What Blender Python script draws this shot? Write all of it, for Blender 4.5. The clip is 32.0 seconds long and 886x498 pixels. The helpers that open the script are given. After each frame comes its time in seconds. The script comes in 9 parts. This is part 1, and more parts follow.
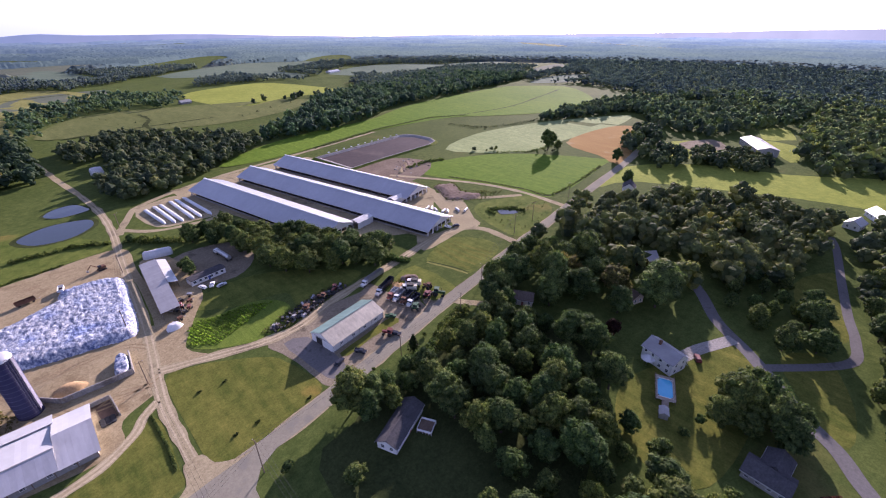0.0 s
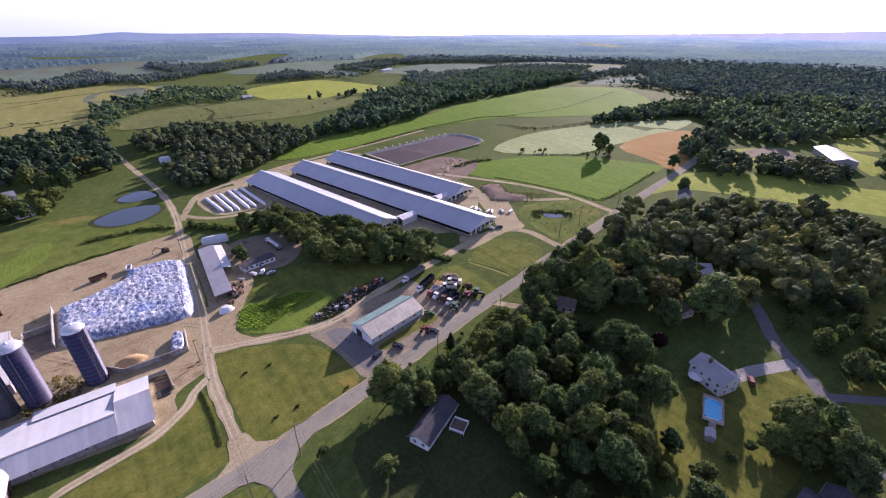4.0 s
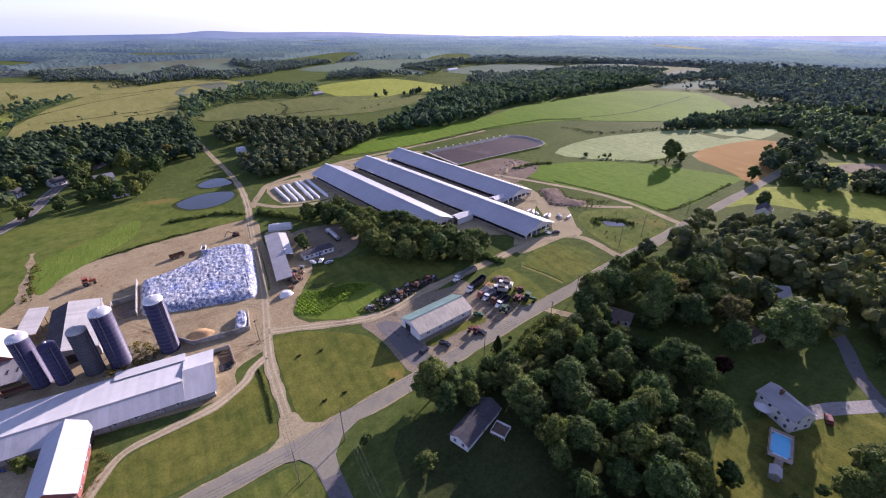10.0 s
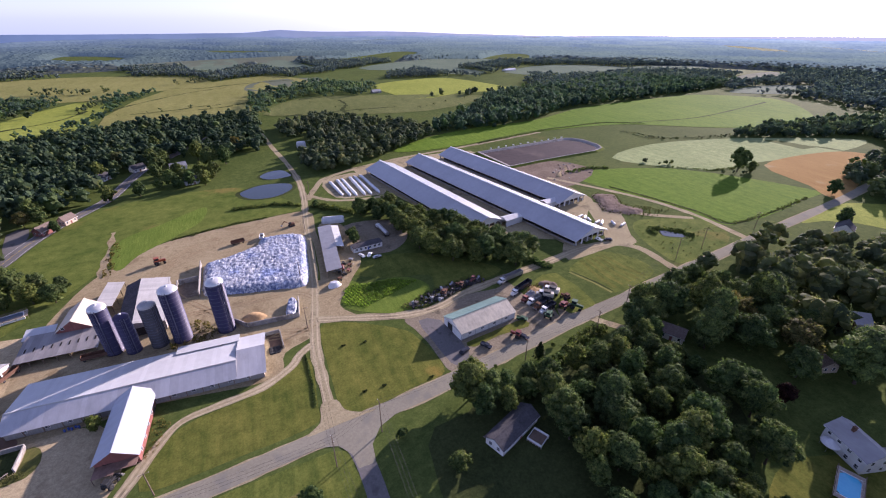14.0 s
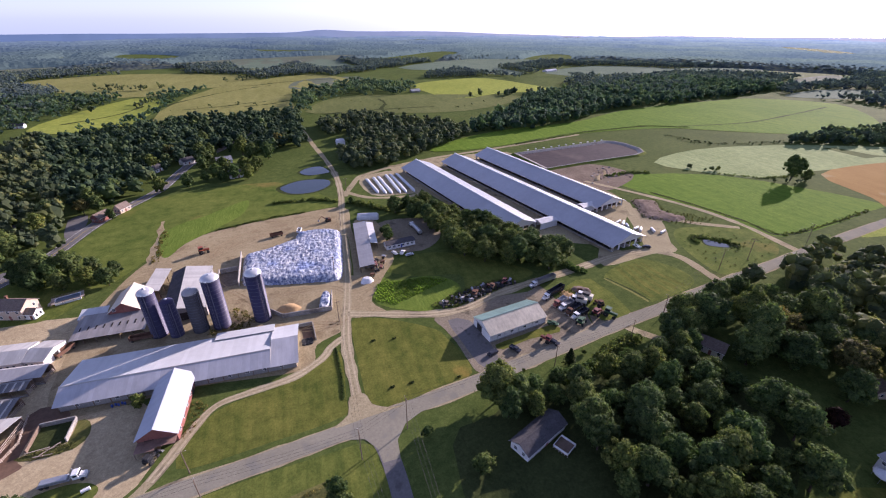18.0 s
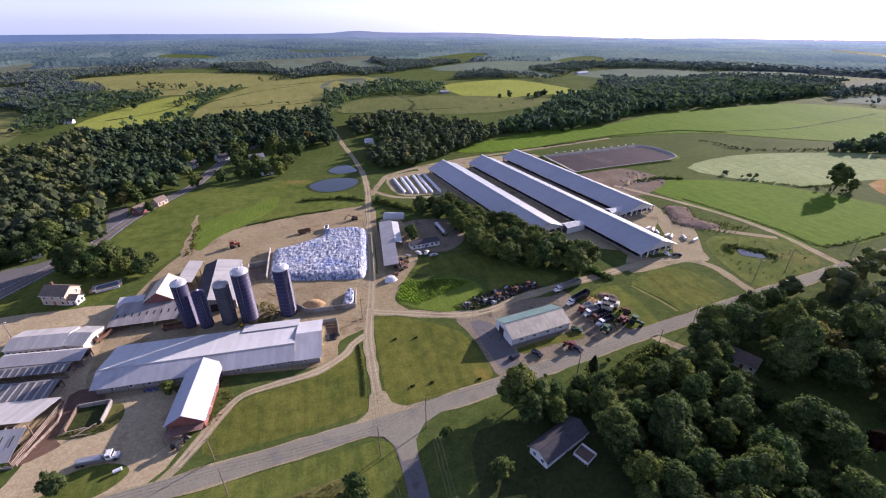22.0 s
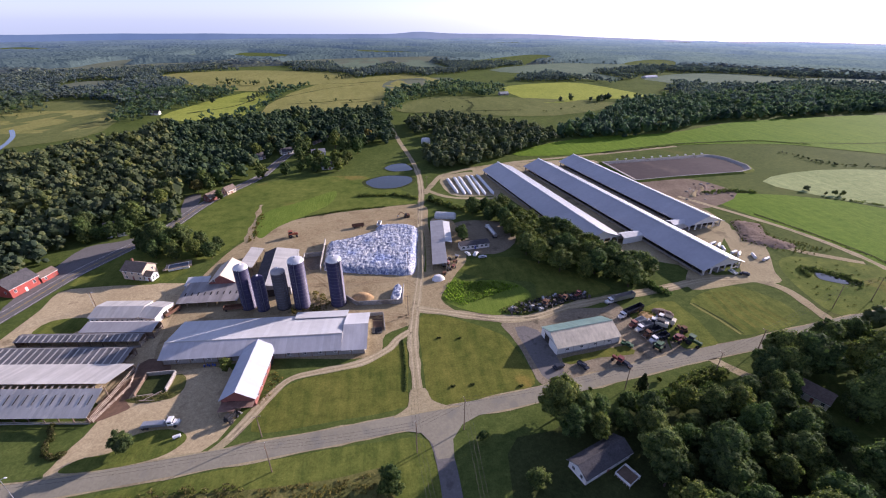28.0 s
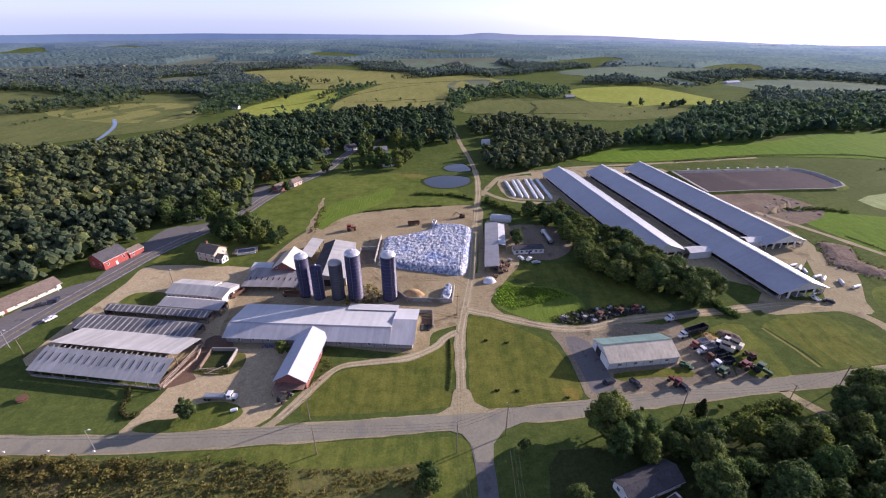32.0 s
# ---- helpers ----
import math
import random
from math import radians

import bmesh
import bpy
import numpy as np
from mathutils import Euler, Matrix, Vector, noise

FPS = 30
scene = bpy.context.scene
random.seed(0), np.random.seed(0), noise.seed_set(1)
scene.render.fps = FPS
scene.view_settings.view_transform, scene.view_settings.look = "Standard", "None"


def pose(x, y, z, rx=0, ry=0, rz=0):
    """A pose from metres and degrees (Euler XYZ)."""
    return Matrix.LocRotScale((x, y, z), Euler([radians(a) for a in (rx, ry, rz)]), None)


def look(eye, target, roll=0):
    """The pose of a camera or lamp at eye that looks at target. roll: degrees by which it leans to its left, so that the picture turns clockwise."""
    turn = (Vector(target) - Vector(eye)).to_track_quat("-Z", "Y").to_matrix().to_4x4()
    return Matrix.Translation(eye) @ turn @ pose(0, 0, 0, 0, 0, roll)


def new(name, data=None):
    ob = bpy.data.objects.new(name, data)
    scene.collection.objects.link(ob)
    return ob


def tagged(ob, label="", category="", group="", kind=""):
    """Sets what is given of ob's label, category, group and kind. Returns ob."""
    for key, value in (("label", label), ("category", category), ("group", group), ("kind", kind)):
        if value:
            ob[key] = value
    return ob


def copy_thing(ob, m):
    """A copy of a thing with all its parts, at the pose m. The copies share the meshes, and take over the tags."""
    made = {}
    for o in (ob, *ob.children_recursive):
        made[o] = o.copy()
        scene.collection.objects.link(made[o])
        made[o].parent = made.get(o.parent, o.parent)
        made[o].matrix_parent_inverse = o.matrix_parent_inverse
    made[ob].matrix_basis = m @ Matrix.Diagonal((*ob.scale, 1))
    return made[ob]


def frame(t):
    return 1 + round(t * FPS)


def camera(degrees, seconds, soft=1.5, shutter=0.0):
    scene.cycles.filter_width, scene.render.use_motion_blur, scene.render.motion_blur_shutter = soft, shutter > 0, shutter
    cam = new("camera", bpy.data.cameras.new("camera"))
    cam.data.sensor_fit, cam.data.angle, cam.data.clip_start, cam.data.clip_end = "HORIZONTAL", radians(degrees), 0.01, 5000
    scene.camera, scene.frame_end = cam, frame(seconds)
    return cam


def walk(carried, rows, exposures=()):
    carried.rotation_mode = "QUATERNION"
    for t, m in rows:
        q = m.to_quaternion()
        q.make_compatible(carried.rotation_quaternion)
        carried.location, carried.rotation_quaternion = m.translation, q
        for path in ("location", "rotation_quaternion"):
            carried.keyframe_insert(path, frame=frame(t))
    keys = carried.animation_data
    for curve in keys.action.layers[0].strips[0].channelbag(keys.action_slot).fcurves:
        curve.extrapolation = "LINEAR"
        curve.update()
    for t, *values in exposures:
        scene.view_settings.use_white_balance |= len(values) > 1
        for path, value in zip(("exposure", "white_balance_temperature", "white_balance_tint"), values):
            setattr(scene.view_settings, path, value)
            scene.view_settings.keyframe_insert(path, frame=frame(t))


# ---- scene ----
# the drone hovers about 110 m up and turns slowly to its left
EYE_H = 110.0
SUN_AZ, SUN_EL = radians(64.5), radians(16.0)
cam = camera(91.8, 32.0, 1.1)
TURN = [
    (0, -45.44, 61.83, -0.16), (0.5, -44.74, 61.82, -0.15), (1, -43.90, 61.82, -0.15), (1.5, -43.01, 61.81, -0.14),
    (2, -42.27, 61.81, -0.14), (2.5, -41.43, 61.80, -0.14), (3, -40.59, 61.79, -0.14), (3.5, -39.83, 61.79, -0.12),
    (5.5, -36.61, 61.80, -0.10), (6, -35.80, 61.80, -0.10), (6.5, -35.28, 61.80, -0.10), (7, -34.81, 61.80, -0.09),
    (7.5, -34.26, 61.80, -0.08), (8, -33.59, 61.80, -0.07), (8.5, -32.95, 61.80, -0.05), (9, -32.24, 61.80, -0.05),
    (9.5, -31.67, 61.80, -0.03), (10, -31.02, 61.80, -0.02), (10.5, -30.20, 61.79, -0.01), (11, -29.27, 61.78, -0.01),
    (11.5, -28.44, 61.79, -0.01), (12, -27.52, 61.79, -0.01), (12.5, -26.67, 61.79, -0.02), (13, -25.70, 61.79, -0.02),
    (13.5, -24.72, 61.79, -0.02), (14, -23.98, 61.78, -0.02), (14.5, -23.34, 61.78, -0.03), (16.5, -20.94, 61.78, -0.04),
    (17, -20.29, 61.78, -0.04), (17.5, -19.63, 61.78, -0.03), (18, -19.09, 61.78, -0.03), (18.5, -18.52, 61.79, -0.02),
    (19, -17.97, 61.80, -0.01), (19.5, -17.51, 61.82, -0.01), (20, -17.02, 61.84, -0.01), (20.5, -16.50, 61.86, -0.01),
    (21, -16.08, 61.88, 0.00), (21.5, -15.68, 61.90, 0.01), (22, -15.42, 61.92, 0.02), (22.5, -15.16, 61.94, 0.04),
    (23, -14.78, 61.95, 0.06), (23.5, -14.37, 61.95, 0.07), (24, -13.91, 61.97, 0.09), (24.5, -13.34, 61.98, 0.12),
    (25, -12.59, 61.99, 0.15), (25.5, -11.97, 62.01, 0.17), (27.5, -9.23, 62.02, 0.19), (28, -7.99, 62.03, 0.20),
    (28.5, -6.86, 62.05, 0.22), (29, -6.03, 62.06, 0.24), (29.5, -5.10, 62.08, 0.25), (30, -4.07, 62.09, 0.26),
    (30.5, -3.07, 62.10, 0.26), (31, -1.94, 62.11, 0.26), (31.5, -0.80, 62.11, 0.26), (32, 0.00, 62.12, 0.26),
]
walk(cam, [(t, pose(0, 0, EYE_H, p, 0, y) @ pose(0, 0, 0, 0, 0, r)) for t, y, p, r in TURN],
     exposures=[(0.0, 1.11, 5760, 43), (6.0, 1.08, 5760, 42), (16.0, 0.98, 5800, 38), (32.0, 0.90, 5880, 34)])

# ---- world and sun ----
world = bpy.data.worlds.new("sky")
scene.world = world
world.use_nodes = True
wn = world.node_tree
wn.nodes.clear()
sky = wn.nodes.new("ShaderNodeTexSky")
sky.sky_type = "NISHITA"
sky.sun_disc = False
sky.sun_elevation, sky.sun_rotation = SUN_EL, SUN_AZ
sky.air_density, sky.dust_density, sky.ozone_density = 1.0, 0.5, 1.6
bg = wn.nodes.new("ShaderNodeBackground")
bg.inputs["Strength"].default_value = 0.075
wo = wn.nodes.new("ShaderNodeOutputWorld")
haze = wn.nodes.new("ShaderNodeHueSaturation")
haze.inputs["Saturation"].default_value, haze.inputs["Value"].default_value = 0.5, 1.0
cool = wn.nodes.new("ShaderNodeMix")
cool.data_type, cool.blend_type = "RGBA", "MULTIPLY"
cool.inputs["Factor"].default_value = 1.0
cool.inputs["B"].default_value = (0.88, 0.99, 1.20, 1)
wn.links.new(sky.outputs["Color"], haze.inputs["Color"])
wn.links.new(haze.outputs["Color"], cool.inputs["A"])
# a summer haze whitens the sky toward the horizon all round
where = wn.nodes.new("ShaderNodeTexCoord")
height = wn.nodes.new("ShaderNodeSeparateXYZ")
thick = wn.nodes.new("ShaderNodeValToRGB")
thick.color_ramp.elements[0].position, thick.color_ramp.elements[0].color = 0.0, (1.5, 2.0, 2.75, 1)
thick.color_ramp.elements[1].position, thick.color_ramp.elements[1].color = 0.42, (0, 0, 0, 1)
veil = wn.nodes.new("ShaderNodeMix")
veil.data_type, veil.blend_type = "RGBA", "ADD"
veil.inputs["Factor"].default_value = 1.0
wn.links.new(where.outputs["Generated"], height.inputs["Vector"])
wn.links.new(height.outputs["Z"], thick.inputs["Fac"])
wn.links.new(cool.outputs["Result"], veil.inputs["A"])
wn.links.new(thick.outputs["Color"], veil.inputs["B"])
wn.links.new(veil.outputs["Result"], bg.inputs["Color"])
wn.links.new(bg.outputs["Background"], wo.inputs["Surface"])
sun = new("sun", bpy.data.lights.new("sun", "SUN"))
sun.data.energy, sun.data.angle, sun.data.color = 5.0, radians(0.6), (1.0, 0.89, 0.70)
toward = Vector((math.sin(SUN_AZ) * math.cos(SUN_EL), math.cos(SUN_AZ) * math.cos(SUN_EL), math.sin(SUN_EL)))
sun.matrix_world = look(toward * 400, (0, 0, 0))

# ---- materials ----
def tree_nodes(name):
    m = bpy.data.materials.new(name)
    m.use_nodes = True
    nt = m.node_tree
    return m, nt, nt.nodes["Principled BSDF"]


def noise_of(nt, scale, detail=4.0, coord="pos", rough=0.6, stretch=None):
    if coord == "pos":
        src = nt.nodes.new("ShaderNodeNewGeometry").outputs["Position"]
    else:
        src = nt.nodes.new("ShaderNodeTexCoord").outputs["Object"]
    if stretch:
        mp = nt.nodes.new("ShaderNodeMapping")
        mp.inputs["Rotation"].default_value = (0, 0, radians(stretch[3]))
        mp.inputs["Scale"].default_value = stretch[:3]
        nt.links.new(src, mp.inputs["Vector"])
        src = mp.outputs["Vector"]
    n = nt.nodes.new("ShaderNodeTexNoise")
    n.inputs["Scale"].default_value, n.inputs["Detail"].default_value = scale, detail
    n.inputs["Roughness"].default_value = rough
    nt.links.new(src, n.inputs["Vector"])
    return n.outputs["Fac"]


def ramp(nt, fac, stops):
    r = nt.nodes.new("ShaderNodeValToRGB")
    els = r.color_ramp.elements
    while len(els) < len(stops):
        els.new(0.5)
    for e, (p, c) in zip(els, stops):
        e.position, e.color = p, (*c, 1)
    nt.links.new(fac, r.inputs["Fac"])
    return r.outputs["Color"]


def mixed(nt, fac, a, b, blend="MIX"):
    n = nt.nodes.new("ShaderNodeMix")
    n.data_type, n.blend_type = "RGBA", blend
    for sock, v in ((n.inputs["Factor"], fac), (n.inputs["A"], a), (n.inputs["B"], b)):
        if isinstance(v, bpy.types.NodeSocket):
            nt.links.new(v, sock)
        else:
            sock.default_value = v if isinstance(v, float) else (*v, 1)
    return n.outputs["Result"]


def bumped(nt, bsdf, height, strength, distance):
    b = nt.nodes.new("ShaderNodeBump")
    b.inputs["Strength"].default_value, b.inputs["Distance"].default_value = strength, distance
    nt.links.new(height, b.inputs["Height"])
    nt.links.new(b.outputs["Normal"], bsdf.inputs["Normal"])


def surface(name, dark, light, big=0.05, small=1.5, rough=0.85, metal=0.0, bump=0.3, dist=0.05, coord="pos", amount=0.6,
            vary=0.0, stretch=None, extra=None, fine=None, blotch=0.0):
    """Two scales of variation between two colours, with relief. vary: object-to-object spread; extra: a third, blotchy colour."""
    if fine is None and rough >= 0.9:
        fine = (1.3, 0.3)
    m, nt, bsdf = tree_nodes(name)
    a = noise_of(nt, big, 3.0, coord)
    b = noise_of(nt, small, 8.0, coord, 0.72, stretch)
    ca = ramp(nt, a, [(0.35, dark), (0.65, light)])
    cb = ramp(nt, b, [(0.35, dark), (0.65, light)])
    col = mixed(nt, amount, ca, cb)
    if extra:
        e = noise_of(nt, extra[1], 4.0, coord)
        f = ramp(nt, e, [(extra[2], (0, 0, 0)), (extra[2] + 0.1, (1, 1, 1))])
        col = mixed(nt, f, col, extra[0])
    if blotch:
        f3 = noise_of(nt, 0.22, 5.0, coord, 0.75)
        col = mixed(nt, 1.0, col, ramp(nt, f3, [(0.3, (1 - blotch, 1 - blotch * 0.8, 1 - blotch)), (0.7, (1 + blotch, 1 + blotch * 0.7, 1 + blotch * 0.4))]), "MULTIPLY")
    if fine:
        f2 = noise_of(nt, fine[0], 7.0, coord, 0.85)
        col = mixed(nt, 1.0, col, ramp(nt, f2, [(0.34, (1 - fine[1],) * 3), (0.66, (1 + fine[1],) * 3)]), "MULTIPLY")
    if vary:
        info = nt.nodes.new("ShaderNodeObjectInfo")
        v = ramp(nt, info.outputs["Random"], [(0, (1 - vary,) * 3), (1, (1 + vary,) * 3)])
        col = mixed(nt, 1.0, col, v, "MULTIPLY")
    nt.links.new(col, bsdf.inputs["Base Color"])
    bsdf.inputs["Roughness"].default_value, bsdf.inputs["Metallic"].default_value = rough, metal
    if rough >= 0.85:
        bsdf.inputs["Specular IOR Level"].default_value = 0.012 if rough >= 0.9 else 0.08
    if bump:
        bumped(nt, bsdf, b, bump, dist)
    return m


def leafy(name, dark, light, warm, glow=0.32, spread=0.3, gloss=0.08, tone=0.0):
    """Foliage: leaf to leaf by island, tree to tree by object."""
    m, nt, bsdf = tree_nodes(name)
    g = nt.nodes.new("ShaderNodeNewGeometry")
    info = nt.nodes.new("ShaderNodeObjectInfo")
    col = ramp(nt, g.outputs["Random Per Island"], [(0.0, dark), (0.75, light), (1.0, warm)])
    patch = ramp(nt, noise_of(nt, 0.09, 2.0), [(0.35, (1 - spread,) * 3), (0.65, (1 + spread, 1 + spread * 0.8, 1.0))])
    col = mixed(nt, 1.0, col, patch, "MULTIPLY")
    if tone:
        vor = nt.nodes.new("ShaderNodeTexVoronoi")
        vor.voronoi_dimensions = "2D"
        vor.inputs["Scale"].default_value = tone
        nt.links.new(g.outputs["Position"], vor.inputs["Vector"])
        cell = nt.nodes.new("ShaderNodeSeparateColor")
        nt.links.new(vor.outputs["Color"], cell.inputs["Color"])
        kind = ramp(nt, cell.outputs["Red"], [(0.0, (0.62, 0.72, 0.8)), (0.45, (0.95, 1.0, 1.0)), (0.8, (1.15, 1.15, 0.98)), (1.0, (1.5, 1.4, 0.95))])
        col = mixed(nt, 1.0, col, kind, "MULTIPLY")
    tint = ramp(nt, info.outputs["Random"], [(0, (0.7, 0.85, 0.85)), (0.5, (1, 1, 1)), (1, (1.35, 1.2, 0.95))])
    col = mixed(nt, 1.0, col, tint, "MULTIPLY")
    if not tone:
        grain = noise_of(nt, 1.5, 3.0)
        col = mixed(nt, 1.0, col, ramp(nt, grain, [(0.36, (0.42, 0.46, 0.5)), (0.5, (0.95, 0.95, 0.95)), (0.66, (1.4, 1.35, 1.15))]), "MULTIPLY")
        bumped(nt, bsdf, grain, 0.8, 0.6)
    nt.links.new(col, bsdf.inputs["Base Color"])
    bsdf.inputs["Roughness"].default_value = 0.8
    bsdf.inputs["Specular IOR Level"].default_value = gloss
    tr = nt.nodes.new("ShaderNodeBsdfTranslucent")
    nt.links.new(mixed(nt, 1.0, col, (1.5, 1.7, 1.15), "MULTIPLY"), tr.inputs["Color"])
    mx = nt.nodes.new("ShaderNodeMixShader")
    mx.inputs["Fac"].default_value = glow
    nt.links.new(bsdf.outputs["BSDF"], mx.inputs[1])
    nt.links.new(tr.outputs["BSDF"], mx.inputs[2])
    nt.links.new(mx.outputs["Shader"], nt.nodes["Material Output"].inputs["Surface"])
    return m


def plain(name, c, rough=0.5, metal=0.0, wear=0.15):
    d = tuple(v * (1 - wear) for v in c)
    l = tuple(min(1, v * (1 + wear)) for v in c)
    return surface(name, d, l, 0.6, 6.0, rough, metal, 0.1, 0.01, "obj", 0.6, 0.05)


M = {}
M["meadow"] = surface("meadow_grass", (0.054, 0.082, 0.022), (0.108, 0.138, 0.04), 0.02, 0.35, 0.9, 0, 0.5, 0.12,
                      extra=((0.125, 0.125, 0.045), 0.012, 0.62), blotch=0.25)
M["lawn"] = surface("mown_lawn", (0.072, 0.099, 0.022), (0.170, 0.169, 0.042), 0.05, 0.24, 0.9, 0, 0.4, 0.06, stretch=(1, 0.12, 1, 15),
                    extra=((0.254, 0.185, 0.052), 0.03, 0.62), blotch=0.34)
M["lawn2"] = surface("mown_lawn_far_from_road", (0.067, 0.099, 0.024), (0.161, 0.179, 0.044), 0.03, 0.3, 0.9, 0, 0.4, 0.06,
                     stretch=(1, 0.15, 1, -20), blotch=0.34)
M["pasture"] = surface("pasture_grass", (0.066, 0.104, 0.022), (0.165, 0.19, 0.047), 0.018, 0.12, 0.9, 0, 0.5, 0.12, extra=((0.19, 0.165, 0.05), 0.02, 0.58), blotch=0.25)
M["crop"] = surface("leafy_crop", (0.085, 0.14, 0.022), (0.17, 0.225, 0.04), 0.03, 0.5, 0.9, 0, 0.9, 0.3, stretch=(1, 0.25, 1, 70))
M["soy"] = surface("soybean_field", (0.081, 0.154, 0.019), (0.151, 0.232, 0.032), 0.006, 0.25, 0.9, 0, 0.6, 0.2, stretch=(1, 0.08, 1, 78), blotch=0.25)
M["pale"] = surface("pale_hay_field", (0.209, 0.270, 0.116), (0.330, 0.385, 0.187), 0.012, 0.2, 0.9, 0, 0.5, 0.2, stretch=(1, 0.2, 1, 60), blotch=0.25)
M["yellow"] = surface("yellow_green_field", (0.204, 0.246, 0.048), (0.300, 0.336, 0.072), 0.006, 0.1, 0.9, 0, 0.5, 0.2, blotch=0.25)
M["tan"] = surface("ripening_field", (0.182, 0.187, 0.061), (0.264, 0.259, 0.095), 0.005, 0.08, 0.9, 0, 0.5, 0.2, stretch=(1, 0.2, 1, 30), blotch=0.25)
M["river"] = surface("dull_green_grassland", (0.10, 0.122, 0.042), (0.165, 0.182, 0.07), 0.006, 0.09, 0.9, 0, 0.5, 0.2, stretch=(1, 0.2, 1, 40), blotch=0.25)
# far fields: haze is painted into these duller, bluer colours
M["haze_tan"] = surface("haze_tinted_tan_field", (0.105, 0.125, 0.09), (0.15, 0.168, 0.115), 0.003, 0.02, 0.95, 0, 0.2, 0.2)
M["haze_green"] = surface("haze_tinted_green_field", (0.106, 0.150, 0.106), (0.163, 0.206, 0.138), 0.003, 0.02, 0.95, 0, 0.2, 0.2)
# dark ditch grass, also used where shade is painted on the ground
M["ditch"] = surface("ditch_grass_and_painted_shade", (0.03, 0.042, 0.016), (0.07, 0.085, 0.03), 0.06, 0.6, 0.95, 0, 0.9, 0.3)
M["stubble"] = surface("orange_stubble", (0.28, 0.165, 0.058), (0.39, 0.25, 0.092), 0.012, 0.12, 0.95, 0, 0.5, 0.15, stretch=(1, 0.18, 1, 75),
                       extra=((0.38, 0.29, 0.14), 0.03, 0.6))
M["weeds"] = surface("rough_weeds", (0.085, 0.10, 0.03), (0.17, 0.16, 0.06), 0.05, 0.7, 0.95, 0, 0.9, 0.25, extra=((0.16, 0.12, 0.07), 0.06, 0.55), blotch=0.25)
M["gravel"] = surface("packed_gravel", (0.275, 0.226, 0.134), (0.420, 0.362, 0.224), 0.05, 0.8, 0.95, 0, 0.4, 0.03, extra=((0.220, 0.184, 0.119), 0.09, 0.55))
M["dirt"] = surface("bare_yard_dirt", (0.250, 0.194, 0.110), (0.410, 0.337, 0.201), 0.045, 0.5, 0.95, 0, 0.5, 0.05, extra=((0.240, 0.184, 0.106), 0.11, 0.57))
M["lot"] = surface("grey_brown_lot_gravel", (0.170, 0.143, 0.101), (0.300, 0.255, 0.180), 0.07, 0.9, 0.95, 0, 0.4, 0.03, extra=((0.130, 0.112, 0.079), 0.1, 0.56))
M["pale_dirt"] = surface("pale_dry_yard_dirt", (0.340, 0.267, 0.157), (0.520, 0.428, 0.264), 0.045, 0.5, 0.95, 0, 0.5, 0.05, extra=((0.280, 0.219, 0.132), 0.09, 0.6))
M["track"] = surface("compacted_wheel_track", (0.380, 0.316, 0.207), (0.520, 0.439, 0.290), 0.1, 0.9, 0.95, 0, 0.3, 0.02)
M["ruts"] = surface("dark_damp_ruts", (0.240, 0.178, 0.101), (0.380, 0.291, 0.172), 0.1, 0.9, 0.95, 0, 0.3, 0.02)
M["mud"] = surface("brown_mud", (0.09, 0.052, 0.032), (0.185, 0.11, 0.068), 0.06, 0.6, 0.8, 0, 0.6, 0.06)
M["asphalt"] = surface("sun_bleached_asphalt", (0.215, 0.199, 0.151), (0.305, 0.286, 0.220), 0.05, 1.2, 0.9, 0, 0.05, 0.01, extra=((0.220, 0.209, 0.172), 0.15, 0.55), fine=(1.6, 0.07))
M["asphalt2"] = surface("grey_asphalt", (0.13, 0.125, 0.12), (0.2, 0.19, 0.185), 0.05, 1.2, 0.9, 0, 0.05, 0.01, extra=((0.11, 0.105, 0.10), 0.2, 0.58), fine=(1.6, 0.07))
M["concrete"] = surface("worn_concrete", (0.26, 0.245, 0.225), (0.38, 0.36, 0.33), 0.12, 1.5, 0.9, 0, 0.3, 0.02, extra=((0.2, 0.175, 0.15), 0.2, 0.58))
M["paint_line"] = plain("worn_white_line", (0.6, 0.58, 0.54), 0.8)
M["yellow_line"] = plain("worn_yellow_line", (0.5, 0.36, 0.06), 0.8)
M["water"] = surface("pond_water", (0.012, 0.02, 0.022), (0.02, 0.03, 0.03), 0.05, 0.8, 0.06, 0, 0.06, 0.03)
M["slurry"] = surface("slurry_crust", (0.036, 0.027, 0.032), (0.068, 0.053, 0.056), 0.02, 0.2, 0.88, 0, 0.3, 0.05, extra=((0.10, 0.075, 0.07), 0.014, 0.62))
M["white_metal"] = surface("white_roof_metal", (0.44, 0.44, 0.455), (0.55, 0.55, 0.56), 0.05, 0.5, 0.42, 0.65, 0.05, 0.02, "pos", 0.5, 0.015)
M["white_sheet"] = surface("white_and_sunlit_roof_sheet", (0.50, 0.505, 0.505), (0.62, 0.625, 0.625), 0.05, 0.5, 0.5, 0.0, 0.05, 0.02, "pos", 0.5, 0.05)
M["earth"] = surface("dug_brown_earth", (0.13, 0.10, 0.075), (0.27, 0.215, 0.16), 0.06, 0.5, 0.95, 0, 0.7, 0.1, extra=((0.36, 0.31, 0.25), 0.05, 0.62))
M["galv"] = surface("galvanised_sheet", (0.40, 0.385, 0.36), (0.53, 0.515, 0.48), 0.12, 0.8, 0.55, 0.2, 0.1, 0.02, "pos", 0.5, 0.10, stretch=(1, 0.15, 1, 0))
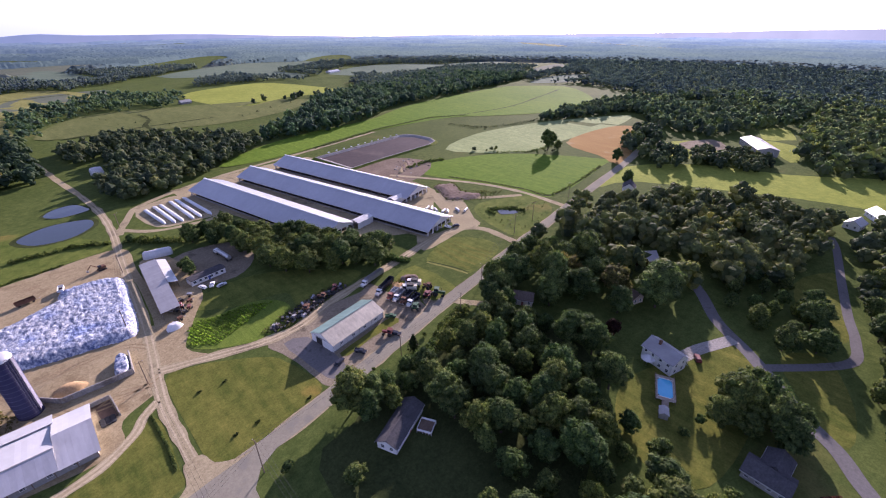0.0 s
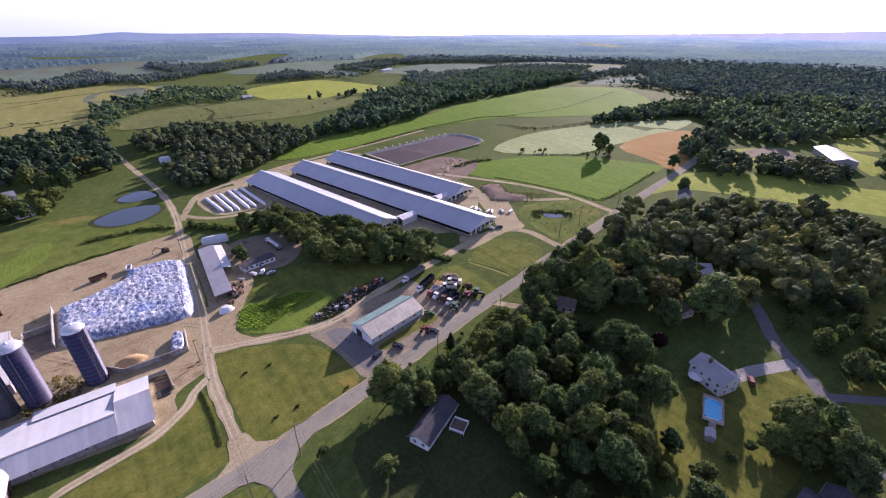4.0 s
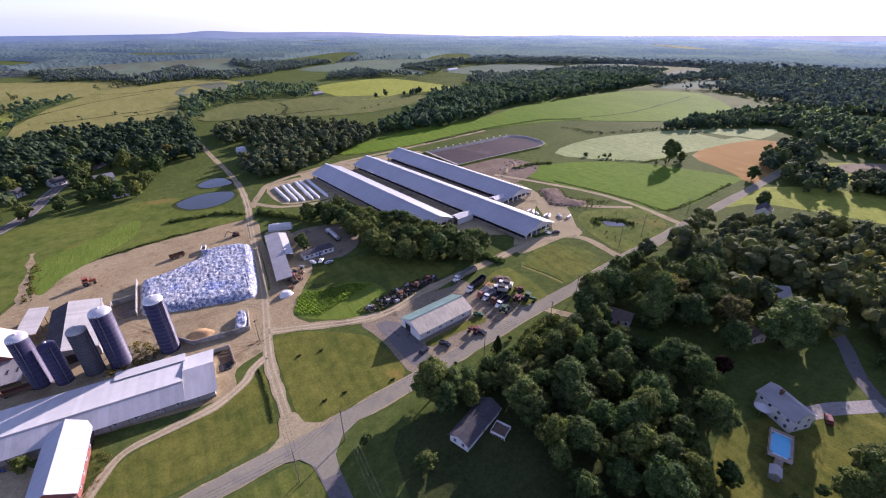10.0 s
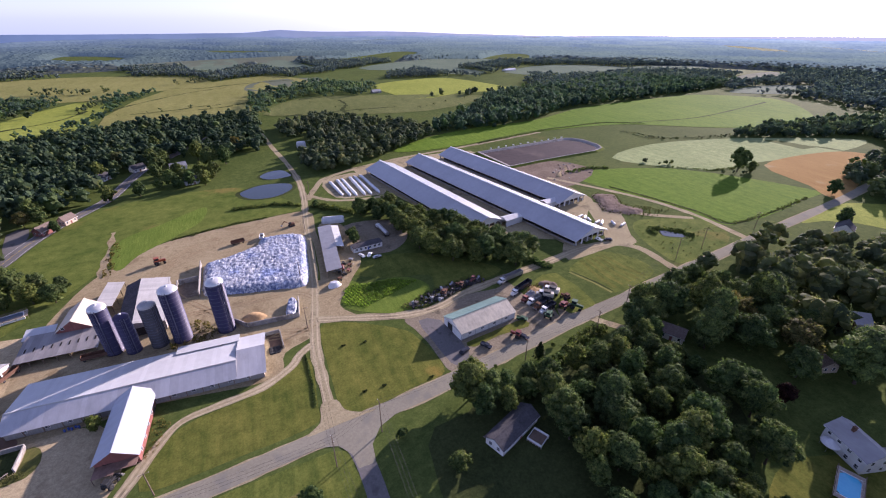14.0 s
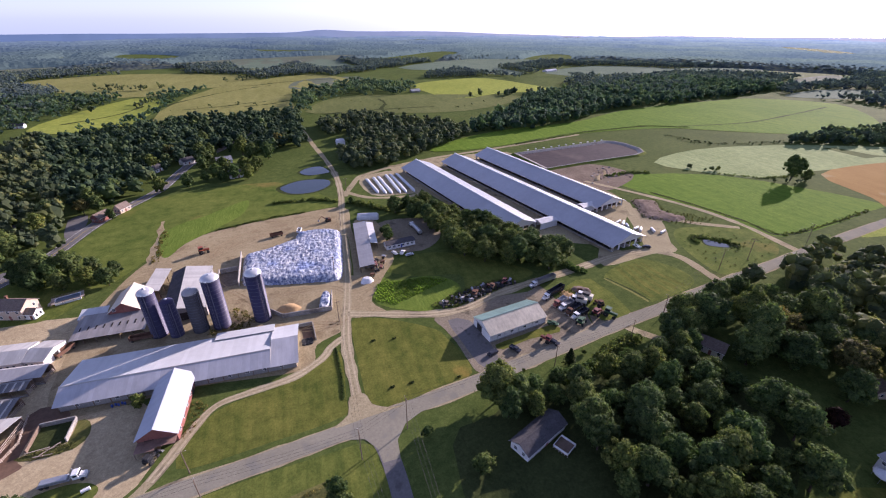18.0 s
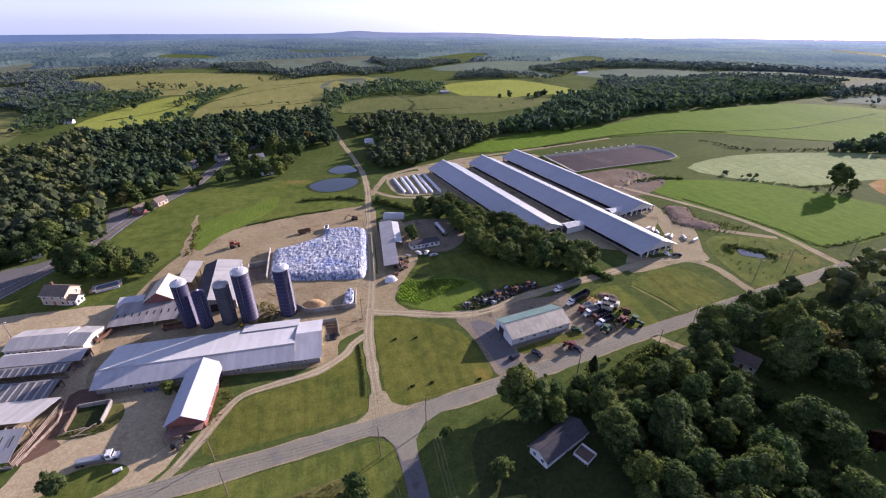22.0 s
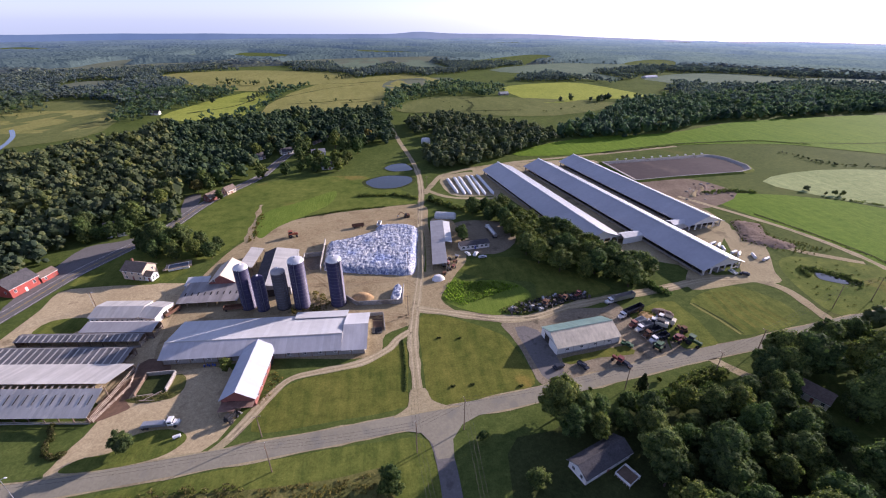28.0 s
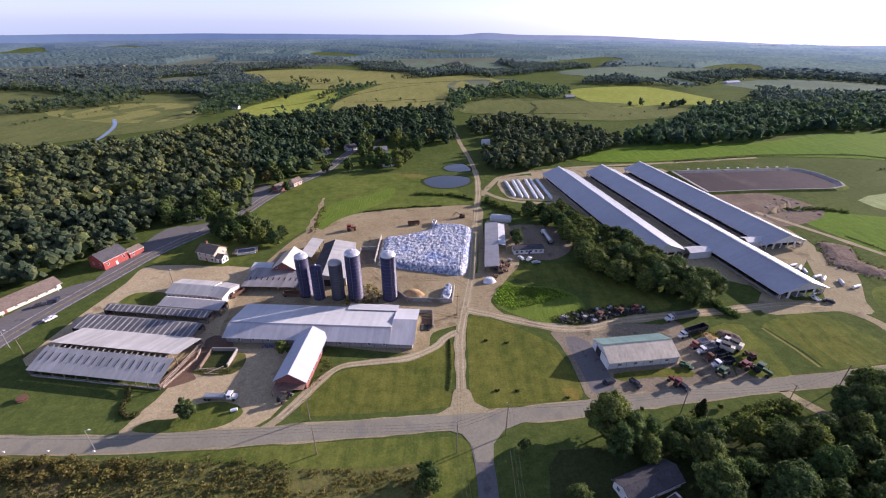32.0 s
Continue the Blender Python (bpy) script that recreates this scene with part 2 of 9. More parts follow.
M["old_galv"] = surface("weathered_galvanised_sheet", (0.31, 0.30, 0.30), (0.44, 0.428, 0.425), 0.12, 0.7, 0.5, 0.2, 0.15, 0.02, "pos", 0.5, 0.05, stretch=(1, 0.15, 1, 0), extra=((0.36, 0.31, 0.27), 0.25, 0.66))
M["pale_galv"] = surface("bleached_galvanised_sheet", (0.42, 0.415, 0.43), (0.56, 0.555, 0.57), 0.12, 0.7, 0.5, 0.2, 0.15, 0.02, "pos", 0.5, 0.08, stretch=(1, 0.15, 1, 0), extra=((0.44, 0.39, 0.35), 0.25, 0.68))
M["shed_dark"] = surface("dark_weathered_sheet", (0.10, 0.098, 0.10), (0.17, 0.165, 0.165), 0.15, 0.8, 0.6, 0.1, 0.15, 0.02, "pos", 0.5, 0.2, stretch=(1, 0.15, 1, 0))
M["mid_galv"] = surface("dull_brown_grey_sheet", (0.22, 0.205, 0.20), (0.33, 0.31, 0.30), 0.15, 0.8, 0.6, 0.1, 0.15, 0.02, "pos", 0.5, 0.15, stretch=(1, 0.15, 1, 0))
M["cool_metal"] = surface("blue_white_roof_metal", (0.38, 0.40, 0.46), (0.47, 0.49, 0.545), 0.05, 0.5, 0.6, 0.0, 0.05, 0.02, "pos", 0.5, 0.05)
M["rusty"] = surface("rusted_sheet", (0.17, 0.10, 0.075), (0.33, 0.21, 0.16), 0.3, 1.5, 0.75, 0.2, 0.2, 0.02, "pos", 0.5, 0.15)
M["green_roof"] = surface("green_painted_sheet", (0.13, 0.23, 0.20), (0.21, 0.31, 0.27), 0.15, 1.0, 0.5, 0.1, 0.1, 0.02, "pos", 0.5, 0.1)
M["worn_roof"] = surface("peeling_roof_sheet", (0.40, 0.36, 0.28), (0.66, 0.60, 0.47), 0.25, 0.9, 0.5, 0.2, 0.2, 0.02, "pos", 0.6, 0.06, stretch=(1, 0.2, 1, -8))
M["white_wall"] = surface("white_painted_wall", (0.62, 0.61, 0.59), (0.78, 0.77, 0.75), 0.3, 2.0, 0.7, 0, 0.1, 0.01, "pos", 0.5, 0.03)
M["cream_wall"] = surface("cream_siding", (0.55, 0.50, 0.40), (0.68, 0.63, 0.52), 0.3, 2.0, 0.7, 0, 0.1, 0.01)
M["beige_wall"] = surface("beige_siding", (0.46, 0.36, 0.27), (0.6, 0.49, 0.38), 0.3, 2.0, 0.7, 0, 0.1, 0.01)
M["red_wall"] = surface("barn_red_boards", (0.26, 0.045, 0.035), (0.40, 0.08, 0.06), 0.4, 2.5, 0.75, 0, 0.2, 0.01, stretch=(1, 1, 0.1, 0))
M["dull_red"] = surface("faded_red_boards", (0.18, 0.06, 0.05), (0.30, 0.11, 0.085), 0.4, 2.5, 0.8, 0, 0.2, 0.01, stretch=(1, 1, 0.1, 0))
M["grey_wall"] = surface("grey_boards", (0.22, 0.21, 0.2), (0.34, 0.33, 0.31), 0.4, 2.5, 0.8, 0, 0.2, 0.01, stretch=(1, 1, 0.1, 0))
M["shingle"] = surface("dark_shingles", (0.06, 0.06, 0.065), (0.115, 0.11, 0.115), 0.3, 3.0, 0.9, 0, 0.4, 0.02, "pos", 0.6, 0.05)
M["shingle_brown"] = surface("brown_shingles", (0.15, 0.115, 0.095), (0.25, 0.2, 0.165), 0.3, 3.0, 0.9, 0, 0.4, 0.02)
M["beige_roof"] = surface("sand_coloured_roof_sheet", (0.52, 0.44, 0.34), (0.66, 0.57, 0.46), 0.2, 1.0, 0.6, 0, 0.1, 0.02, "pos", 0.5, 0.05)
M["wood"] = surface("weathered_timber", (0.14, 0.10, 0.075), (0.27, 0.20, 0.15), 0.5, 4.0, 0.85, 0, 0.3, 0.01, "obj")
M["deck"] = surface("bleached_deck_boards", (0.36, 0.29, 0.23), (0.5, 0.42, 0.34), 0.5, 4.0, 0.8, 0, 0.2, 0.01, "obj")
M["bark"] = surface("bark", (0.06, 0.045, 0.035), (0.14, 0.11, 0.085), 0.8, 6.0, 0.95, 0, 0.6, 0.03, "obj")
M["silo_blue"] = surface("dark_blue_enamelled_steel", (0.018, 0.015, 0.05), (0.034, 0.029, 0.082), 0.2, 1.2, 0.55, 0.1, 0.05, 0.01, "obj", 0.5, 0.06)
M["silo_grey"] = surface("grey_concrete_staves", (0.06, 0.058, 0.065), (0.11, 0.105, 0.11), 0.3, 2.0, 0.85, 0, 0.3, 0.02, "obj", 0.5)
M["dome"] = surface("dull_aluminium_dome", (0.55, 0.55, 0.56), (0.72, 0.72, 0.73), 0.5, 3.0, 0.4, 0.4, 0.05, 0.01, "obj")
M["band"] = plain("pale_steel_band", (0.12, 0.12, 0.16), 0.45, 0.4)
M["steel"] = plain("grey_steel", (0.36, 0.36, 0.37), 0.45, 0.6)
M["dark"] = plain("black_rubber", (0.025, 0.025, 0.026), 0.8)
# dark boards; the colour also stands for shade inside openings
M["shade"] = plain("dark_boards_and_inner_shade", (0.05, 0.045, 0.042), 0.9)
M["white"] = plain("white_paint", (0.76, 0.76, 0.75), 0.4)
M["red"] = plain("red_paint", (0.17, 0.03, 0.025), 0.4)
M["orange"] = plain("orange_paint", (0.30, 0.075, 0.03), 0.45)
M["green"] = plain("green_paint", (0.025, 0.085, 0.03), 0.4)
M["blue"] = plain("blue_paint", (0.05, 0.09, 0.3), 0.4)
M["navy"] = plain("dark_car_paint", (0.03, 0.033, 0.045), 0.25)
M["tin"] = plain("bare_aluminium", (0.55, 0.55, 0.56), 0.35, 0.7)
M["scrap"] = plain("weathered_grey_iron", (0.11, 0.095, 0.085), 0.8, 0.2, 0.5)
M["rust"] = plain("rusty_iron", (0.17, 0.095, 0.065), 0.85, 0.2, 0.35)
M["yellow_paint"] = plain("yellow_paint", (0.6, 0.36, 0.04), 0.45)
M["glass"] = plain("dark_window_glass", (0.03, 0.035, 0.045), 0.08)
M["pool_water"] = surface("bright_pool_water", (0.08, 0.46, 0.74), (0.13, 0.58, 0.82), 0.3, 2.0, 0.1, 0, 0.1, 0.02)
# open pool water whose shade is painted as a dull colour
M["shaded_pool_water"] = surface("dull_blue_shaded_water", (0.07, 0.10, 0.14), (0.13, 0.17, 0.22), 0.3, 2.0, 0.5, 0, 0.1, 0.02)
M["straw"] = surface("chopped_feed", (0.34, 0.22, 0.11), (0.5, 0.35, 0.19), 0.3, 2.5, 0.95, 0, 0.5, 0.05)
M["brown_rubble"] = surface("heaped_spoil", (0.13, 0.1, 0.08), (0.27, 0.21, 0.17), 0.1, 0.9, 0.95, 0, 0.8, 0.2)
M["bag"] = surface("white_plastic_film", (0.6, 0.6, 0.62), (0.8, 0.8, 0.81), 0.3, 2.5, 0.35, 0, 0.3, 0.04)


def tarp_material():
    m, nt, bsdf = tree_nodes("silver_blue_plastic_cover")
    n = noise_of(nt, 0.85, 8.0, "pos", 0.75, (1.0, 0.45, 1.0, 12))
    w = noise_of(nt, 0.10, 3.0, "pos")
    c = ramp(nt, n, [(0.40, (0.09, 0.12, 0.22)), (0.50, (0.34, 0.37, 0.45)), (0.60, (0.82, 0.81, 0.79))])
    d = ramp(nt, w, [(0.36, (0.55, 0.65, 0.92)), (0.44, (0.86, 0.89, 0.95)), (0.62, (0.98, 0.96, 0.93))])
    nt.links.new(mixed(nt, 1.0, c, d, "MULTIPLY"), bsdf.inputs["Base Color"])
    bsdf.inputs["Roughness"].default_value = 0.35
    bumped(nt, bsdf, n, 0.9, 0.3)
    return m


M["tarp"] = tarp_material()
M["leaf"] = leafy("broad_leaves", (0.060, 0.096, 0.038), (0.110, 0.150, 0.056), (0.145, 0.170, 0.064))
M["leaf_yellow"] = leafy("yellowing_leaves", (0.07, 0.075, 0.03), (0.125, 0.125, 0.055), (0.15, 0.12, 0.06))
M["leaf_red"] = leafy("copper_leaves", (0.035, 0.014, 0.014), (0.075, 0.03, 0.026), (0.10, 0.045, 0.03))
M["needle"] = leafy("dark_needles", (0.014, 0.028, 0.012), (0.03, 0.05, 0.02), (0.045, 0.06, 0.025), 0.1)
M["weed_leaf"] = leafy("weed_leaves", (0.075, 0.08, 0.03), (0.16, 0.15, 0.06), (0.2, 0.14, 0.085))
M["crop_leaf"] = leafy("crop_leaves", (0.13, 0.21, 0.03), (0.2, 0.29, 0.045), (0.24, 0.31, 0.06), 0.55)
M["wood_far"] = leafy("woodland_leaves", (0.05, 0.074, 0.05), (0.095, 0.122, 0.072), (0.15, 0.16, 0.085), 0.38, 0.25, 0.1, 0.12)


# haze is painted into these leaf colours, paler and bluer than nearby leaves
M["mid_canopy"] = leafy("haze_tinted_mid_leaves", (0.075, 0.105, 0.10), (0.125, 0.158, 0.135), (0.17, 0.19, 0.15), 0.68, 0.25, 0.05, 0.09)
M["far_canopy"] = leafy("haze_tinted_far_leaves", (0.088, 0.118, 0.155), (0.13, 0.165, 0.19), (0.16, 0.19, 0.20), 0.45, 0.25, 0.0, 0.09)


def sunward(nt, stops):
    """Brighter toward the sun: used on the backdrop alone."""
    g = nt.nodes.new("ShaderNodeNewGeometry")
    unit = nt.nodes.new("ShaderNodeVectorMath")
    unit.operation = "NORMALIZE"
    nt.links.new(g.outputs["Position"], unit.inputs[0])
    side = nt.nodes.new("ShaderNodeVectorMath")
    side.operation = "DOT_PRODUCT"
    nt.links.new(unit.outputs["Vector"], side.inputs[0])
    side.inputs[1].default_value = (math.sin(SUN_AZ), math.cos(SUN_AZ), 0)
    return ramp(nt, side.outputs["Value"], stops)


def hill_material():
    m, nt, bsdf = tree_nodes("glowing_haze_hills")
    # horizon haze and glare near the sun are put into the emission
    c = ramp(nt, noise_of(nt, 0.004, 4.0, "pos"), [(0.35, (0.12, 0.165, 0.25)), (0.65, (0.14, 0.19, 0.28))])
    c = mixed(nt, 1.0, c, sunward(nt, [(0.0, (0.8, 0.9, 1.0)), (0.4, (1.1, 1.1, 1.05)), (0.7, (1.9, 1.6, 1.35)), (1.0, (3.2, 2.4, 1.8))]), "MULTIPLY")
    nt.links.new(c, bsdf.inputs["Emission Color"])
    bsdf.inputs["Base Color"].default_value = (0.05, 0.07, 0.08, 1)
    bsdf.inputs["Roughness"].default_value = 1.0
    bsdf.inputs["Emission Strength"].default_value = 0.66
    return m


M["hills"] = hill_material()


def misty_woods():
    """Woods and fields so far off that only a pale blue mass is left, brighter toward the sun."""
    m, nt, bsdf = tree_nodes("glowing_haze_woods")
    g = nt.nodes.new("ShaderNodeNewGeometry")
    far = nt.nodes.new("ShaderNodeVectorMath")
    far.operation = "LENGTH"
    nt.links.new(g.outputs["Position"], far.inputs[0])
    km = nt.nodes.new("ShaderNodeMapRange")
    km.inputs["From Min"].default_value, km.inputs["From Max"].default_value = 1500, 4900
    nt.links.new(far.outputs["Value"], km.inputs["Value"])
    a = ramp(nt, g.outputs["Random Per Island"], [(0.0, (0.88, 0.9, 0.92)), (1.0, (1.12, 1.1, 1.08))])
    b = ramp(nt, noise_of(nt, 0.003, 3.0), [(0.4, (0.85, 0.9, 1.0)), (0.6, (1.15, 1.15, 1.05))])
    # haze painted as emission: bluer with distance, brighter sunward
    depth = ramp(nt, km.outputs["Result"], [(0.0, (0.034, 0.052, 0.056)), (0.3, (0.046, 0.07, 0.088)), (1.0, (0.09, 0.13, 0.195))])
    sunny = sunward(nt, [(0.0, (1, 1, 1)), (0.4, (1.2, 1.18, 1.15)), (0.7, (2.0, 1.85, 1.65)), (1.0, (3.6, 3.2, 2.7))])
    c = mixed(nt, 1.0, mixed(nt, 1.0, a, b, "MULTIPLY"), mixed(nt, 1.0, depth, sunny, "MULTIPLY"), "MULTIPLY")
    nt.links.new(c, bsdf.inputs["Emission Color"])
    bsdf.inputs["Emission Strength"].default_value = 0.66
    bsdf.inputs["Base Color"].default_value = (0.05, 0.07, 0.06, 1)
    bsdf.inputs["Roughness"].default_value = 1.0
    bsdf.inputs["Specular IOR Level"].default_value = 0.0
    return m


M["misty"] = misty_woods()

# ---- building tools ----
def fall(x, y):
    """The land drops gently away from the farm."""
    return -0.0128 * max(0.0, math.hypot(x, y) - 550.0)


def mesh_of(name, bm, material):
    me = bpy.data.meshes.new(name)
    bm.to_mesh(me)
    bm.free()
    for m in material if isinstance(material, (list, tuple)) else [material]:
        me.materials.append(m)
    return me


def part(name, bm, material, parent=None, label="", m=None):
    """One mesh object, under a thing or a part."""
    me = bm if isinstance(bm, bpy.types.Mesh) else mesh_of(name, bm, material)
    ob = new(name, me)
    if parent:
        ob.parent = parent
    if m is not None:
        ob.matrix_basis = m
    if label:
        ob["label"] = label
    return ob


def thing(name, x, y, turn=0.0, label="", category="", group="", z=0.0):
    ob = new(name)
    ob.matrix_basis = pose(x, y, z, 0, 0, turn)
    return tagged(ob, label, category, group)


def box(bm, x0, x1, y0, y1, z0, z1, bevel=0.0):
    vs = [bm.verts.new(p) for p in ((x0, y0, z0), (x1, y0, z0), (x1, y1, z0), (x0, y1, z0),
                                    (x0, y0, z1), (x1, y0, z1), (x1, y1, z1), (x0, y1, z1))]
    fs = [bm.faces.new([vs[i] for i in f]) for f in ((0, 3, 2, 1), (4, 5, 6, 7), (0, 1, 5, 4), (1, 2, 6, 5), (2, 3, 7, 6), (3, 0, 4, 7))]
    if bevel:
        bmesh.ops.bevel(bm, geom=list({e for f in fs for e in f.edges}), offset=bevel, segments=1, affect="EDGES")
    return bm


def boxes(*dims, bevel=0.0):
    bm = bmesh.new()
    for d in dims:
        box(bm, *d, bevel=bevel)
    return bm


def prism(profile, x0, x1, bm=None):
    """A profile of (y, z) drawn out along x."""
    bm = bm or bmesh.new()
    a = [bm.verts.new((x0, y, z)) for y, z in profile]
    b = [bm.verts.new((x1, y, z)) for y, z in profile]
    bm.faces.new(a[::-1])
    bm.faces.new(b)
    n = len(a)
    for i in range(n):
        bm.faces.new((a[i], a[(i + 1) % n], b[(i + 1) % n], b[i]))
    bmesh.ops.recalc_face_normals(bm, faces=bm.faces)
    return bm


def tube(bm, p, q, r0, r1, n=8):
    """A tapered round bar from p to q."""
    p, q = Vector(p), Vector(q)
    t = (q - p).to_track_quat("Z", "Y").to_matrix()
    rings = []
    for c, r in ((p, r0), (q, r1)):
        rings.append([bm.verts.new(c + t @ Vector((r * math.cos(2 * math.pi * i / n), r * math.sin(2 * math.pi * i / n), 0))) for i in range(n)])
    for i in range(n):
        j = (i + 1) % n
        bm.faces.new((rings[0][i], rings[0][j], rings[1][j], rings[1][i]))
    bm.faces.new(rings[0][::-1])
    bm.faces.new(rings[1])
    return bm


def lathe(profile, n=32):
    """A round body from (radius, z) rings."""
    bm = bmesh.new()
    rings = [[bm.verts.new((r * math.cos(2 * math.pi * i / n), r * math.sin(2 * math.pi * i / n), z)) for i in range(n)] for r, z in profile]
    for a, b in zip(rings, rings[1:]):
        for i in range(n):
            f = bm.faces.new((a[i], a[(i + 1) % n], b[(i + 1) % n], b[i]))
            f.smooth = True
    bm.faces.new(rings[0][::-1])
    bm.faces.new(rings[-1])
    return bm


def smooth_line(pts, steps=6, closed=False):
    """Catmull-Rom through plan points."""
    n = len(pts)
    out = []
    for i in range(n if closed else n - 1):
        p = [pts[(i + k) % n] if closed else pts[min(max(i + k, 0), n - 1)] for k in (-1, 0, 1, 2)]
        for s in range(steps):
            t = s / steps
            out.append(tuple(0.5 * (2 * p[1][a] + (p[2][a] - p[0][a]) * t + (2 * p[0][a] - 5 * p[1][a] + 4 * p[2][a] - p[3][a]) * t * t
                                    + (3 * p[1][a] - p[0][a] - 3 * p[2][a] + p[3][a]) * t ** 3) for a in (0, 1)))
    if not closed:
        out.append(tuple(pts[-1]))
    return out


def inside(poly, x, y):
    """Which of the points lie in a plan outline."""
    x, y = np.asarray(x, float), np.asarray(y, float)
    hit = np.zeros(x.shape, bool)
    for (x0, y0), (x1, y1) in zip(poly, poly[1:] + poly[:1]):
        if y0 == y1:
            continue
        hit ^= ((y0 > y) != (y1 > y)) & (x < (x1 - x0) * (y - y0) / (y1 - y0) + x0)
    return hit


def sheet(name, pts, material, z, label, category, steps=4, cells=0.0):
    """A piece of ground inside a plan outline, a little above the land; cells: cut so that it follows the fall."""
    line = smooth_line(pts, steps, True) if steps else pts
    bm = bmesh.new()
    bm.faces.new([bm.verts.new((x, y, 0)) for x, y in line])
    bmesh.ops.triangulate(bm, faces=bm.faces[:])
    if cells:
        for axis in (0, 1):
            lo, hi = min(p[axis] for p in line), max(p[axis] for p in line)
            k = lo + cells
            while k < hi:
                co, no = [0, 0, 0], [0, 0, 0]
                co[axis], no[axis] = k, 1
                bmesh.ops.bisect_plane(bm, geom=bm.verts[:] + bm.edges[:] + bm.faces[:], plane_co=co, plane_no=no)
                k += cells
    for v in bm.verts:
        v.co.z = fall(v.co.x, v.co.y) + z
    bmesh.ops.recalc_face_normals(bm, faces=bm.faces)
    if sum(f.normal.z for f in bm.faces) < 0:
        bmesh.ops.reverse_faces(bm, faces=bm.faces[:])
    return tagged(part(name, bm, material), label, category, kind="structure")


def ribbon(name, pts, width, material, z, label, category="road", thick=0.05, offset=0.0, kind="structure", rough=0.0):
    line = smooth_line(pts, 6)
    bm = bmesh.new()
    prev = None
    for i, (x, y) in enumerate(line):
        a, b = Vector(line[max(i - 1, 0)]), Vector(line[min(i + 1, len(line) - 1)])
        d = (b - a).normalized()
        nrm = Vector((-d.y, d.x))
        wob = rough * (noise.noise((x * 0.12, y * 0.12, 3.0)))
        row = []
        for s in (offset - width / 2 - wob, offset + width / 2 + wob):
            px, py = x + nrm.x * s, y + nrm.y * s
            row.append(bm.verts.new((px, py, fall(px, py) + z)))
        if prev:
            bm.faces.new((prev[0], row[0], row[1], prev[1]))
        prev = row
    bmesh.ops.recalc_face_normals(bm, faces=bm.faces)
    if sum(f.normal.z for f in bm.faces) < 0:
        bmesh.ops.reverse_faces(bm, faces=bm.faces[:])
    return tagged(part(name, bm, material), label, category, kind=kind)


# ---- the land ----
def land():
    radii = [0.0, 40, 80, 120, 160, 200, 250, 300, 350, 400, 450, 500, 550, 600, 660, 730, 820, 950, 1100, 1300, 1600, 2000, 2600, 3300, 4100, 4990]
    n = 120
    bm = bmesh.new()
    centre = bm.verts.new((0, 0, 0))
    prev = None
    for r in radii[1:]:
        ring = []
        for i in range(n):
            x, y = r * math.cos(2 * math.pi * i / n), r * math.sin(2 * math.pi * i / n)
            ring.append(bm.verts.new((x, y, fall(x, y))))
        for i in range(n):
            j = (i + 1) % n
            if prev:
                bm.faces.new((prev[i], ring[i], ring[j], prev[j]))
            else:
                bm.faces.new((centre, ring[i], ring[j]))
        prev = ring
    return tagged(part("ground", bm, M["meadow"]), "uneven green meadow grass covering the whole valley", "ground", kind="structure")


land()

# open ground near the farm
sheet("pasture", [(-149, 209), (-128, 247), (-100, 326), (-20, 338), (12, 300), (20, 276), (-9, 270), (-53, 260), (-77, 240), (-100, 204)], M["pasture"], 0.03,
      "bright green grazed pasture sloping to the highway", "pasture")
sheet("lawn_west", [(3, 132), (-13, 120), (-37, 114), (-45, 96), (-20, 96.5), (1, 99), (3, 106)], M["lawn"], 0.04, "mown grass island between two farm lanes", "lawn")
sheet("lawn_east", [(10.6, 145.5), (19.1, 146), (31.1, 139.2), (41.8, 130.2), (44.4, 123.6), (46.4, 115.5), (46.6, 103.2), (35.2, 100.6), (19.7, 98.4), (12.6, 98), (9.6, 102), (9.4, 116)], M["lawn"], 0.04, "mown roadside lawn with faint mowing stripes", "lawn")
sheet("field_corner", [(131, 141), (148, 149), (161, 149.6), (170, 138), (171, 127), (163, 120.4), (138, 117), (134, 127)], M["lawn2"], 0.04, "mown green corner plot beside the road", "field")
sheet("crop_patch", [(22.6, 158), (24, 169), (29.4, 176), (36, 171), (50.6, 170.5), (60, 164), (62, 153.5), (52, 143), (43, 143), (35, 146), (26.3, 152)], M["crop"], 0.06, "bright leafy crop patch beside the farm lane", "field")
sheet("meadow_shaded", [(31, 184), (46, 193), (70, 188), (100, 160), (92, 152), (66, 152), (66, 166), (45, 172)], M["lawn2"], 0.035, "short green grass behind the machine shed", "meadow")
sheet("field_green", [(229, 264), (314, 240), (366, 163), (346, 152), (254, 144), (246, 182), (234, 218)], M["soy"], 0.05, "even dark green soybean field", "field", 3)
sheet("field_pale", [(292, 284), (360, 304), (442, 292), (520, 262), (580, 228), (500, 212), (392, 222), (341, 222), (314, 244)], M["pale"], 0.06, "pale silvery green hay field", "field", 3, 60)
sheet("field_orange", [(394, 214), (466, 219), (512, 206), (506, 170), (425, 158), (366, 139), (362, 151), (374, 168)], M["stubble"], 0.08, "orange-brown stubble field with tractor tracks", "field", 3, 60)
sheet("field_long", [(119, 384), (171, 420), (240, 440), (320, 446), (415, 488), (491, 506), (645, 524), (719, 519), (784, 446), (709, 354), (624, 308), (518, 317), (447, 357), (401, 385), (300, 395), (209, 380), (150, 374)], M["soy"], 0.3,
      "long green soybean field along the woods", "field", 3, 60)
# brightness of backlit grass is put into this meadow's yellow-green colour
sheet("meadow_right", [(297, 129), (360, 136), (408, 93), (428, 33), (470, -30), (470, -70), (388, -30), (369, 22), (328, 114)], M["yellow"], 0.05, "sunny green meadow behind the wood", "meadow", 3)
